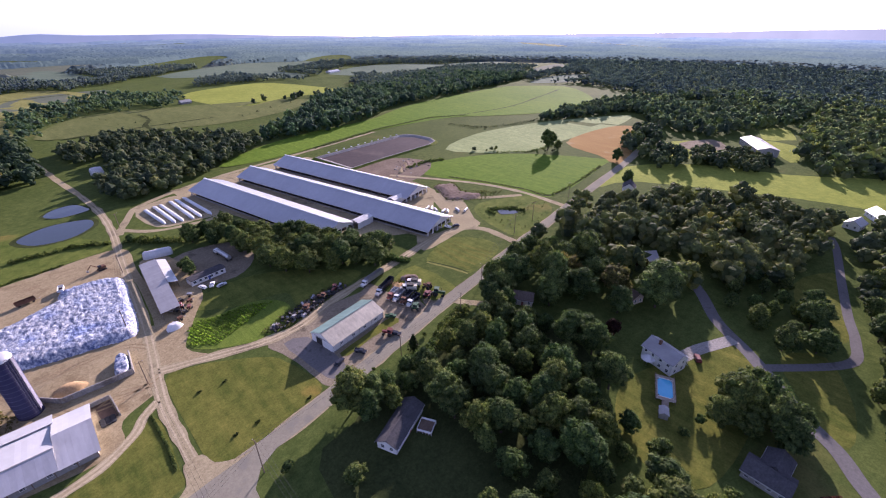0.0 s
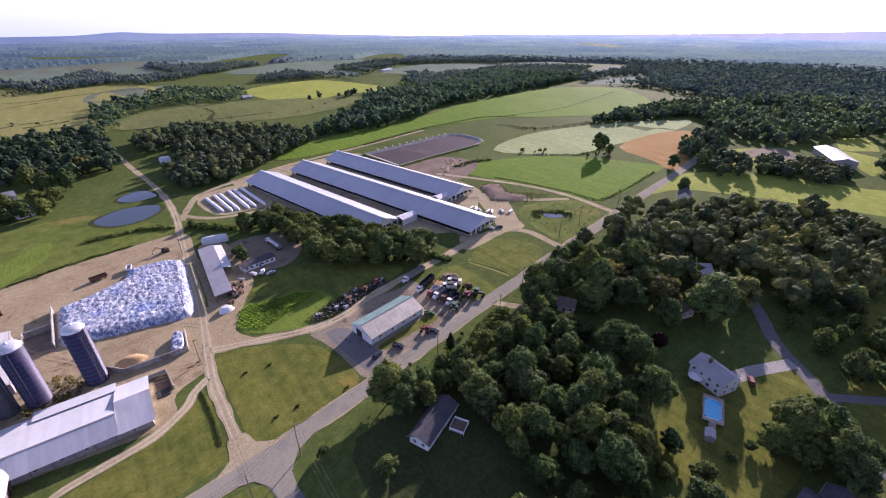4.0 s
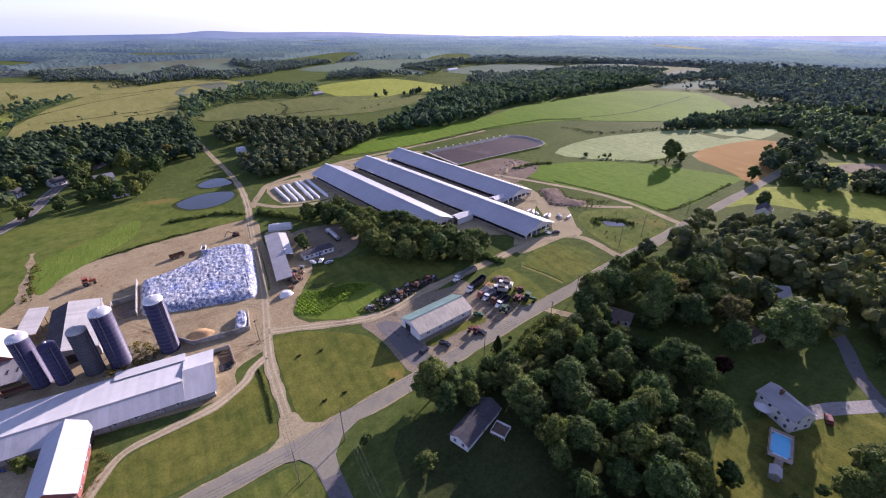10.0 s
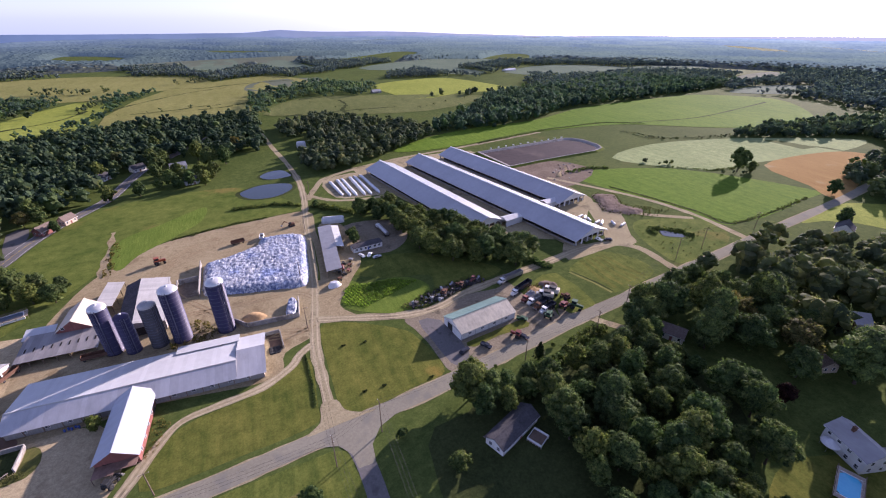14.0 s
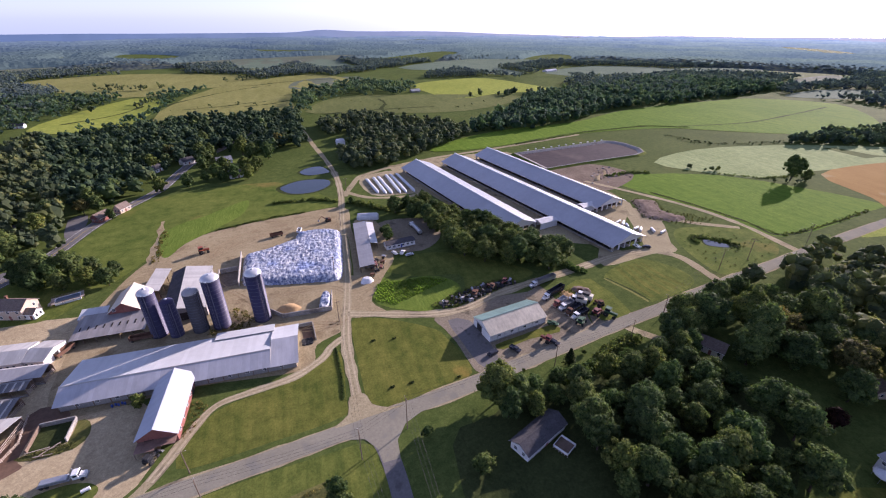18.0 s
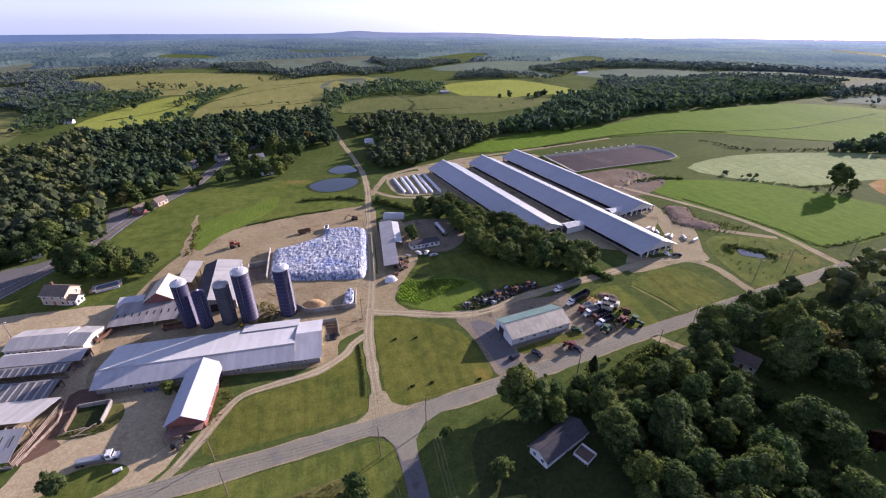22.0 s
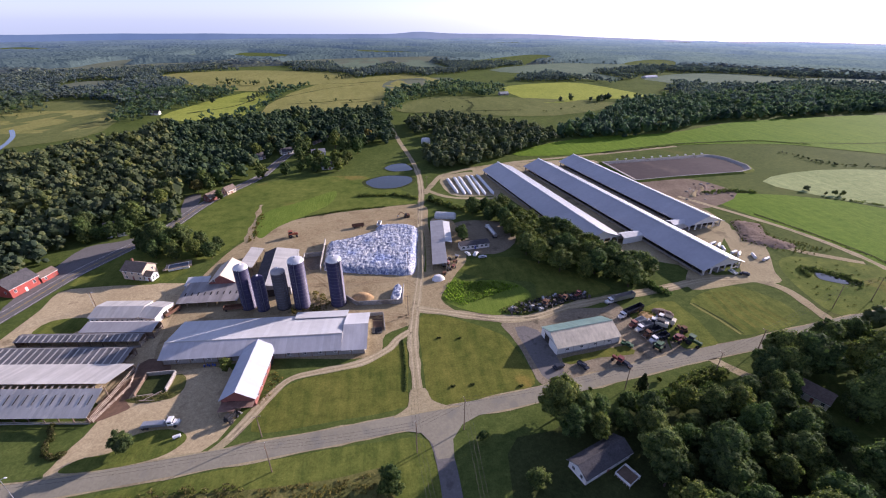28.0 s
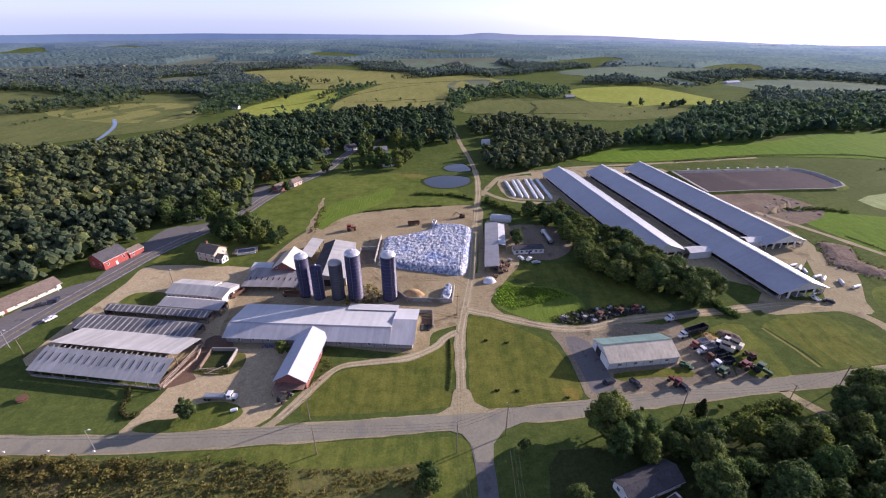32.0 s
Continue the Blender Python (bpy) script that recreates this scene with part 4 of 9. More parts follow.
def gable_house(name, x, y, turn, length, width, eave, ridge, wall_mat, roof_mat, label, over=0.5, chimney=None, wins=3, category="house", floors=1, panels=0.0, porch=None, door_mat=None):
    """A house whose ridge runs along its own x axis."""
    ob = thing(name, x, y, turn, label, category)
    a, b = length / 2, width / 2
    walls(ob, -a, a, -b, b, eave, ridge, wall_mat)
    k = (ridge - eave) / b
    for s in (-1, 1):
        ye, ze = s * (b + over), eave - over * k
        if panels:
            slope_panels(ob, -a - over, a + over, ye, ze + 0.04, 0, ridge + 0.04, roof_mat, panels)
        else:
            part("roof", slab_roof(-a - over, a + over, ye, ze + 0.02, 0, ridge + 0.02), roof_mat, ob)
        part("gutter", boxes((-a - over, a + over, ye - 0.08, ye + 0.08, ze - 0.12, ze + 0.02)), M["white"], ob)
    part("ridge_cap", prism([(-0.3, ridge + 0.12), (0, ridge + 0.3), (0.3, ridge + 0.12), (0, ridge + 0.1)], -a - over, a + over), roof_mat, ob)
    h = eave / floors
    for f in range(floors):
        z = f * h + h * 0.56
        for s in (-1, 1):
            for i in range(wins):
                xx = -a + length * (i + 0.5) / wins
                if f == 0 and i == wins // 2 and s < 0:
                    door(ob, xx, s * b, 1.0, 2.05, "x", door_mat or M["dull_red"])
                    continue
                window(ob, xx, s * b, z, 1.0, 1.2)
        for s in (-1, 1):
            for yy in (-b * 0.45, b * 0.45):
                window(ob, s * a, yy, z, 1.0, 1.2, "y")
    if chimney:
        ch = part("chimney", boxes((-0.4, 0.4, -0.4, 0.4, ridge - 1.6, ridge + 1.1), (-0.48, 0.48, -0.48, 0.48, ridge + 1.0, ridge + 1.2)), M["rust"], ob, "brick chimney")
        ch.location = (chimney, 0.8, 0)
    if porch:
        x0, x1, d = porch
        part("porch_roof", prism([(-b - d, 2.3), (-b, 2.7), (-b, 2.85), (-b - d, 2.45)], x0, x1), roof_mat, ob)
        for xx in np.linspace(x0 + 0.2, x1 - 0.2, 3):
            part("porch_post", boxes((xx - 0.07, xx + 0.07, -b - d + 0.1, -b - d + 0.24, 0, 2.4)), M["white"], ob)
    return ob


def turn_of(dx, dy):
    return math.degrees(math.atan2(dy, dx))


def freestall_barn(x0, y0, x1, y1, width, label):
    """A long open-sided cattle barn; the ridge goes from the far end to the near end."""
    ln = math.hypot(x1 - x0, y1 - y0)
    ob = thing("freestall_barn", x0, y0, turn_of(x1 - x0, y1 - y0), label, "barn", "long cattle barns")
    w, eave, ridge = width / 2, 4.0, 8.6
    k = (ridge - eave) / w
    over = 1.1
    for s in (-1, 1):
        slope_panels(ob, -1.0, ln + 1.4, s * (w + over), eave - over * k, s * 0.35, ridge - 0.35 * k, M["white_metal"], 3.0, 0.08, 0.008, 0.025)
        part("eave_trim", boxes((-1.0, ln + 1.4, s * (w + over) - 0.06, s * (w + over) + 0.06, eave - over * k - 0.25, eave - over * k)), M["white"], ob)
        part("curb_wall", boxes((0, ln, s * w - 0.12, s * w + 0.12, 0, 1.0)), M["concrete"], ob)
        part("curtain", boxes((0, ln, s * w - 0.05, s * w + 0.05, 3.3, 3.85)), M["bag"], ob, "rolled-up white side curtain")
        bm = boxes((-0.12, 0.12, -0.12, 0.12, 0, eave))
        me = mesh_of("post", bm, M["wood"])
        n = int(ln // 6)
        for i in range(n + 1):
            part("post", me, M["wood"], ob, m=pose(i * ln / n, s * (w - 0.3), 0))
    part("ridge_vent", prism([(-0.7, ridge + 0.1), (0.7, ridge + 0.1), (0.5, ridge + 0.5), (-0.5, ridge + 0.5)], -1.0, ln + 1.4), M["white"], ob)
    part("feed_alley", boxes((0, ln, -3, 3, 0.06, 0.14)), M["concrete"], ob, "concrete feed alley")
    # the barn's inner shade is put into the stall rows' colour
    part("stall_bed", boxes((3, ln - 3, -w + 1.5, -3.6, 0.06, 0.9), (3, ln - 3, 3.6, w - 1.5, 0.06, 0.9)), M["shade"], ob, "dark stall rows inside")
    for xx, s in ((0, -1), (ln, 1)):
        # the end wall, with three tall openings
        t = 0.2
        xa, xb = (xx, xx + t) if s < 0 else (xx - t, xx)
        bm = bmesh.new()
        prism([(-w, 3.4), (w, 3.4), (w, eave), (0, ridge - 0.2), (-w, eave)], xa, xb, bm)
        for ya, yb in ((-w, -w + 1.2), (-w + 5.0, -w + 6.2), (-2.4, -1.8), (1.8, 2.4), (w - 6.2, w - 5.0), (w - 1.2, w)):
            box(bm, xa, xb, ya, yb, 0, 3.4)
        part("end_wall", bm, M["white_wall"], ob)
        for ya, yb in ((-w + 1.2, -w + 5.0), (w - 5.0, w - 1.2)):
            part("gate", boxes(*[((xa + xb) / 2 - 0.04, (xa + xb) / 2 + 0.04, ya, yb, z, z + 0.06) for z in (0.3, 0.6, 0.9, 1.2)],
                               ((xa + xb) / 2 - 0.05, (xa + xb) / 2 + 0.05, ya, ya + 0.08, 0.1, 1.3)), M["steel"], ob, "steel tube gate")
    return ob


freestall_barn(91.7, 331.6, 116.3, 198.6, 24.8, "long white-roofed open-sided cattle barn next to the tree grove")
freestall_barn(127.8, 336.9, 162.8, 163.1, 24.8, "longest white-roofed open-sided cattle barn, in the middle")
freestall_barn(162.0, 346.0, 188.3, 210.8, 24.8, "long white-roofed open-sided cattle barn beside the lagoon")


def link_roof(x, y, turn, length):
    ob = thing("barn_link", x, y, turn, "short white-roofed passage joining two cattle barns", "passage", "barn passages")
    for s in (-1, 1):
        slope_panels(ob, 0, length, s * 3.4, 3.9, 0, 5.0, M["white_sheet"], 2.0)
        part("wall", boxes((0, length, s * 3.0 - 0.1, s * 3.0 + 0.1, 0, 3.9)), M["white_wall"], ob)
    return ob


link_roof(128.5, 200.5, 10, 13)
link_roof(166.5, 213.0, 10, 13)


def machine_shed():
    ax, ay, bx, by = 59.2, 115.6, 85.4, 119.2
    ln = math.hypot(bx - ax, by - ay)
    ob = thing("machine_shed", ax, ay, turn_of(bx - ax, by - ay), "white metal machine shed with a green and tan roof", "shed")
    w, eave, ridge = 12.6, 3.7, 6.4
    part("wall", boxes((0, ln, 0, 0.2, 0, eave)), M["white_wall"], ob)
    part("wall", boxes((0, ln, w - 0.2, w, 0, eave)), M["white_wall"], ob)
    for a, b in ((0, 0.2), (ln - 0.2, ln)):
        part("gable_wall", prism([(0.2, 0), (w - 0.2, 0), (w - 0.2, eave), (w / 2, ridge - 0.05), (0.2, eave)], a, b), M["white_wall"], ob)
    part("skirt", boxes((-0.05, ln + 0.05, -0.05, 0.0, 0, 0.6)), M["grey_wall"], ob, "grey strip along the foot of the wall")
    slope_panels(ob, -0.4, ln + 0.4, -0.5, eave - 0.15, w / 2, ridge + 0.05, M["worn_roof"], 0.95)
    slope_panels(ob, -0.4, ln + 0.4, w + 0.5, eave - 0.15, w / 2, ridge + 0.05, M["green_roof"], 0.95)
    part("ridge_cap", prism([(w / 2 - 0.35, ridge + 0.08), (w / 2, ridge + 0.26), (w / 2 + 0.35, ridge + 0.08), (w / 2, ridge + 0.1)], -0.4, ln + 0.4), M["green_roof"], ob)
    d = part("sliding_door", boxes((-0.14, -0.02, 1.2, 5.6, 0, 3.6)), M["white_wall"], ob, "white sliding door")
    part("door_rail", boxes((-0.2, -0.02, 1.0, 10.6, 3.6, 3.75)), M["steel"], d)
    # flat panel, painted dark as the shade inside the opening
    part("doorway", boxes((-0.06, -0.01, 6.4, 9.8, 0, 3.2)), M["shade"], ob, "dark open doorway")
    for i in range(4):
        window(ob, 4 + i * 6, 0, 2.2, 1.4, 0.8)
    for i in range(9):
        part("batten", boxes((i * ln / 8 - 0.05, i * ln / 8 + 0.05, -0.06, 0.0, 0.6, eave)), M["grey_wall"], ob)


machine_shed()


def old_dairy_barn():
    ax, ay, bx, by = -84.5, 129.0, -10.7, 125.5
    ln = math.hypot(bx - ax, by - ay)
    ob = thing("dairy_barn", ax, ay, turn_of(bx - ax, by - ay), "long low old dairy barn with a patched galvanised roof", "barn")
    w, eave, ridge = 22.6, 2.9, 5.2
    yr = 7.0
    part("wall", boxes((1, ln - 1, 1, 1.25, 0, eave)), M["grey_wall"], ob)
    part("wall", boxes((1, ln - 1, w - 1.25, w - 1, 0, eave)), M["grey_wall"], ob)
    for a, b, yt in ((1, 1.25, yr), (ln - 1.25, ln - 1, yr + 5.0)):
        part("gable_wall", prism([(1.25, 0), (w - 1.25, 0), (w - 1.25, eave), (yt, ridge - 0.3), (1.25, eave)], a, b), M["white_wall"], ob)
    part("step_wall", prism([(2.0, eave + 0.4), (yr, ridge - 0.2), (w - 2.0, eave), (yr + 5.0, ridge + 0.2)], ln - 9.65, ln - 9.5), M["grey_wall"], ob)
    slope_panels(ob, 0, ln - 9.5, 0, eave, yr, ridge, M["pale_galv"], 1.35)
    slope_panels(ob, ln - 9.5, ln, -0.2, eave - 0.05, yr + 5.0, ridge + 0.25, M["pale_galv"], 1.35)
    # back slope faces the sun: that brightness is put into a whiter sheet
    slope_panels(ob, 0, ln - 9.5, w, eave, yr, ridge, M["white_sheet"], 1.35)
    slope_panels(ob, ln - 9.5, ln, w, eave, yr + 5.0, ridge + 0.25, M["white_sheet"], 1.35)
    part("ridge_cap", prism([(yr - 0.35, ridge + 0.05), (yr, ridge + 0.22), (yr + 0.35, ridge + 0.05), (yr, ridge + 0.06)], 0, ln - 9.5), M["galv"], ob)
    part("roof_patch", prism([(w - 3.0, 3.75), (w + 2.0, 3.2), (w + 2.0, 3.3), (w - 3.0, 3.85)], ln - 30, ln - 9), M["white_sheet"], ob, "white lean-to roof strip")
    for i in range(12):
        window(ob, 6 + i * (ln - 12) / 11, 1.0, 1.7, 1.2, 0.8)
    for i in range(16):
        part("post", boxes((1 + i * (ln - 2) / 15 - 0.1, 1 + i * (ln - 2) / 15 + 0.1, 0.75, 0.95, 0, eave)), M["wood"], ob)
    door(ob, ln - 1.0, yr, 3.4, 2.7, "y", M["shade"])
    return ob


old_dairy_barn()


def white_barn():
    # the gabled wing in front of the dairy barn
    ob = thing("milk_house", -51.0, 106.4, 90 - 3, "red barn wing with a bright white metal roof", "barn")
    ln, w, eave, ridge = 23.0, 10.4, 3.7, 6.9
    walls(ob, 0, ln, -w / 2, w / 2, eave, ridge, M["dull_red"])
    for s in (-1, 1):
        slope_panels(ob, -0.6, ln + 2, s * (w / 2 + 0.6), eave - 0.35, 0, ridge + 0.05, M["cool_metal"], 1.2)
    part("ridge_cap", prism([(-0.3, ridge + 0.1), (0, ridge + 0.26), (0.3, ridge + 0.1), (0, ridge + 0.12)], -0.6, ln + 2), M["cool_metal"], ob)
    part("gable_board", prism([(-w / 2 + 0.4, eave), (w / 2 - 0.4, eave), (0, ridge - 0.25)], -0.1, 0.02), M["dull_red"], ob, "faded red gable boards")
    for i in range(6):
        part("awning_sheet", prism([(-w / 2 + i * 1.73, 2.35), (-w / 2 + i * 1.73 + 1.70, 2.35), (-w / 2 + i * 1.73 + 1.70, 2.42), (-w / 2 + i * 1.73, 2.42)], -4.0 if i > 2 else -2.8, 0), M["rusty"], ob, "rusty corrugated awning sheet")
    for yy in (0.4, 5.0):
        part("porch_post", boxes((-3.95, -3.8, yy - 0.08, yy + 0.08, 0, 2.4)), M["wood"], ob)
    door(ob, 0, 2.2, 2.6, 2.6, "y", M["shade"])
    for i in range(4):
        window(ob, 3 + i * 4.6, -w / 2, 1.8, 1.1, 1.0)
        window(ob, 3 + i * 4.6, w / 2, 1.8, 1.1, 1.0)
    door(ob, 19, -w / 2, 2.2, 2.4, "x", M["shade"])


white_barn()


def silo(name, x, y, radius, height, body, label, dome=1.6, hoops=12, chute=90.0, dome_mat=None):
    ob = thing(name, x, y, 0, label, "silo", "farm silos")
    part("body", lathe([(radius * 1.03, 0), (radius * 1.03, 0.5), (radius, 0.55), (radius, height)], 40), body, ob)
    prof = [(radius * 1.02, height), (radius * 1.02, height + 0.12)]
    prof += [(radius * math.cos(a) + 0.02, height + 0.12 + dome * math.sin(a)) for a in np.linspace(0.12, 1.45, 7)]
    part("dome", lathe(prof, 40), dome_mat or M["dome"], ob, "domed metal roof")
    part("vent", lathe([(0.45, height + dome), (0.45, height + dome + 0.4), (0.15, height + dome + 0.55)], 12), M["dome"], ob)
    hoop = mesh_of("hoop", lathe([(radius, -0.05), (radius + 0.045, -0.04), (radius + 0.045, 0.04), (radius, 0.05)], 40), M["band"])
    for i in range(hoops):
        part("hoop", hoop, M["band"], ob, m=pose(0, 0, 1.4 + i * (height - 1.8) / max(1, hoops - 1)))
    a = radians(chute)
    bm = bmesh.new()
    for da in (-0.09, 0.09):
        c, s = math.cos(a + da), math.sin(a + da)
        tube(bm, (c * (radius + 0.25), s * (radius + 0.25), 1.5), (c * (radius + 0.25), s * (radius + 0.25), height + 0.9), 0.05, 0.05, 6)
    for i in range(int(height)):
        z = 1.8 + i
        tube(bm, (math.cos(a - 0.09) * (radius + 0.25), math.sin(a - 0.09) * (radius + 0.25), z), (math.cos(a + 0.09) * (radius + 0.25), math.sin(a + 0.09) * (radius + 0.25), z), 0.03, 0.03, 5)
    part("ladder", bm, M["band"], ob, "pale steel ladder")
    bm = bmesh.new()
    c, s = math.cos(a + 0.35), math.sin(a + 0.35)
    tube(bm, (c * (radius + 0.2), s * (radius + 0.2), 0.3), (c * (radius + 0.2), s * (radius + 0.2), height + 0.4), 0.16, 0.16, 8)
    part("filler_pipe", bm, M["band"], ob, "pale vertical filler pipe")
    return ob


silo("silo", -61.8, 163.0, 2.9, 19.6, M["silo_blue"], "tall dark blue enamelled silo with a pale dome", 1.5, 9, 250)
silo("silo", -55.3, 160.6, 2.45, 15.4, M["silo_blue"], "short dark blue enamelled silo with a dark dome", 1.3, 9, 280, M["silo_blue"])
silo("silo", -46.8, 161.0, 2.9, 17.8, M["silo_grey"], "dark grey concrete silo with a rounded cap", 1.6, 14, 310, M["old_galv"])
silo("silo", -39.0, 161.0, 3.3, 22.4, M["silo_blue"], "tallest dark blue enamelled silo with a white dome", 1.6, 13, 245)
silo("silo", -23.6, 160.6, 3.25, 22.0, M["silo_blue"], "tall dark blue silo standing apart beside the bunker", 1.6, 13, 300)


def pole_barn(name, x, y, turn, length, width, z_near, z_ridge, z_far, ridge_at, mats, label, gap=0.0, skylights=0, panel=1.2, wall_mat=None, open_front=True):
    """A low shed on posts, its ridge along x; gap: an open clerestory between the two slopes."""
    ob = thing(name, x, y, turn, label, "cattle shed", "cattle sheds")
    yr = width * ridge_at
    slope_panels(ob, 0, length, 0, z_near, yr - gap / 2, z_ridge, mats[0], panel)
    if ridge_at < 1:
        slope_panels(ob, 0, length, width, z_far, yr + gap / 2, z_ridge + gap * 0.35, mats[1], panel)
    n = max(2, int(length // 4.5))
    for row, zz in ((0.5, z_near - 0.1), (yr, z_ridge - 0.1), (width - 0.5, z_far - 0.1 if ridge_at < 1 else z_ridge - 0.1)):
        me = mesh_of("post", boxes((-0.11, 0.11, -0.11, 0.11, 0, zz)), M["wood"])
        for i in range(n + 1):
            part("post", me, M["wood"], ob, m=pose(0.3 + i * (length - 0.6) / n, row, 0))
    if gap:
        me = mesh_of("clerestory_frame", boxes((-0.18, 0.18, -gap / 2, gap / 2, 0, 0.12), (-0.18, 0.18, -0.06, 0.06, -0.6, 0.35)), M["deck"])
        for i in range(int(length // 2.2) + 1):
            part("clerestory_frame", me, M["deck"], ob, m=pose(0.4 + i * 2.2, yr, z_ridge))
    if skylights:
        k = math.atan2(z_ridge - z_near, yr - gap / 2)
        slot = gap > 0
        mat = M["shade"] if slot else M["galv"]
        me = mesh_of("roof_slot" if slot else "roof_rib", boxes((-0.15, 0.15, -yr * 0.17, yr * 0.17, 0.0, 0.05)) if slot else boxes((-0.28, 0.28, -yr * 0.5, yr * 0.5, 0.0, 0.05)), mat)
        for i in range(skylights):
            at = 0.6 if slot else 0.5
            m = pose(length * (i + 0.7) / (skylights + 0.4), (yr - gap / 2) * at, z_near + (z_ridge - z_near) * at + 0.14, math.degrees(k), 0, 0)
            part("roof_slot" if slot else "roof_rib", me, mat, ob, "dark open roof slot" if slot else "pale sheet strip", m)
    wm = wall_mat or M["wood"]
    part("back_wall", boxes((0, length, width - 0.5, width - 0.3, 0, z_far - 0.2)), wm, ob)
    part("side_wall", boxes((0.1, 0.3, 0.5, width - 0.6, 0, min(z_near, z_far) - 0.3)), wm, ob)
    part("feed_rail", boxes((0.5, length - 0.3, 0.35, 0.45, 0.9, 1.05), (0.5, length - 0.3, 0.3, 0.5, 0.0, 0.55)), M["concrete"], ob, "concrete feed kerb and rail")
    if not open_front:
        part("front_wall", boxes((0.3, length - 0.1, 0.5, 0.7, 0, z_near - 0.1)), wm, ob)
    rails = boxes(*[(length - 0.3, length - 0.18, 0.6, width - 0.6, z, z + 0.16) for z in (0.5, 1.1, 1.7)])
    part("end_rail", rails, M["deck"], ob, "pale board rails")
    return ob


pole_barn("cattle_shed", -144.2, 111.3, turn_of(49.6, -6.2), 50.0, 23.5, 3.0, 6.0, 3.0, 0.42, (M["galv"], M["galv"]), "large open cattle shed with a split grey metal roof", 1.5, 17)
pole_barn("cattle_shed", -147.0, 134.8, turn_of(52, -6.3), 51.0, 9.0, 2.6, 3.6, 3.2, 0.86, (M["shed_dark"], M["shed_dark"]), "low dark-roofed cattle shed with ribbed sheets", 0, 20)
pole_barn("cattle_shed", -142.0, 146.0, turn_of(46, -5.2), 46.5, 4.8, 3.2, 3.9, 3.5, 0.7, (M["shed_dark"], M["shed_dark"]), "narrow open feed shed with a dark ribbed roof", 0, 20)
pole_barn("cattle_shed", -121.0, 149.0, turn_of(28, -3.3), 28.0, 7.0, 3.4, 4.2, 3.6, 0.8, (M["old_galv"], M["galv"]), "short open shed with a pale metal roof", 0, 0, open_front=False)


def barracks(x, y, turn, length, width, label):
    ob = thing("calf_barn", x, y, turn, label, "barn")
    walls(ob, 0, length, 0, width, 3.2, 4.6, M["white_wall"])
    for s, ye in ((-1, -0.4), (1, width + 0.4)):
        slope_panels(ob, -0.3, length + 0.3, ye, 3.12, width / 2, 4.65, M["galv"], 1.2)
    for i in range(int(length // 2)):
        window(ob, 1.2 + i * 2, 0, 1.6, 0.9, 0.9)
    door(ob, length, width / 2, 2.4, 2.4, "y", M["shade"])
    return ob


barracks(-123.0, 159.2, turn_of(19, -2.2), 19.4, 11.5, "white calf barn with a row of small windows")
barracks(-103.4, 157.3, turn_of(7, -2), 7.4, 11.0, "small white annex with a pale metal roof")


def red_barn():
    ob = thing("gabled_barn", -76.5, 177.8, 87, "old red barn with a sand-coloured gable roof", "barn")
    ln, w, eave, ridge = 15.5, 11.8, 4.5, 8.5
    walls(ob, 0, ln, -w / 2, w / 2, eave, ridge, M["dull_red"])
    for s in (-1, 1):
        slope_panels(ob, -0.5, ln + 0.5, s * (w / 2 + 0.5), eave - 0.3, 0, ridge + 0.05, M["beige_roof"], 1.2)
    part("ridge_cap", prism([(-0.3, ridge + 0.1), (0, ridge + 0.28), (0.3, ridge + 0.1), (0, ridge + 0.12)], -0.5, ln + 0.5), M["beige_roof"], ob)
    door(ob, 0, -1, 3.0, 3.2, "y", M["shade"])
    window(ob, 0, 3.6, 5.6, 1.0, 1.2, "y")
    lean = thing("lean_to", -92.5, 165.6, -1.5, "low lean-to with a grey patched roof before the red barn", "lean-to")
    slope_panels(lean, 0, 25.5, 0, 2.5, 14.6, 4.0, M["mid_galv"], 1.4)
    slot = mesh_of("roof_slot", boxes((-0.25, 0.25, -1.1, 1.1, 0.0, 0.05)), M["shade"])
    for i in range(9):
        part("roof_slot", slot, M["shade"], lean, "dark translucent roof slot", pose(2 + i * 2.7, 6.0, 3.22, math.degrees(math.atan2(1.5, 14.6)), 0, 0))
    for i in range(7):
        part("post", boxes((0.2 + i * 4.1, 0.4 + i * 4.1, 0.2, 0.4, 0, 2.5)), M["wood"], lean)
    part("back_wall", boxes((0, 25.5, 14.3, 14.5, 0, 3.7)), M["dull_red"], lean)
    part("side_wall", boxes((0, 0.2, 0.4, 14.3, 0, 2.6)), M["grey_wall"], lean)
    side = thing("lean_to", -94.2, 179.8, -1.0, "small lean-to with a pale metal roof against the red barn", "lean-to")
    slope_panels(side, 0, 10.0, 0, 2.6, 6.4, 3.6, M["white_sheet"], 1.2)
    part("wall", boxes((0, 10, 0.2, 0.4, 0, 2.5)), M["grey_wall"], side)
    part("wall", boxes((0, 0.2, 0.4, 6.2, 0, 2.6)), M["grey_wall"], side)
    lt = thing("hay_shed", -70.0, 191.0, 86, "narrow pale-roofed shed behind the silos", "shed")
    slope_panels(lt, 0, 20, -3.2, 4.0, 3.2, 5.0, M["galv"], 1.2)
    for xx in (0.2, 6.6, 13, 19.6):
        for yy, zz in ((-3, 4.0), (3, 4.9)):
            part("post", boxes((xx - 0.1, xx + 0.1, yy - 0.1, yy + 0.1, 0, zz)), M["wood"], lt)
    part("wall", boxes((0, 20, 2.8, 3.0, 0, 4.8)), M["white_wall"], lt)


red_barn()


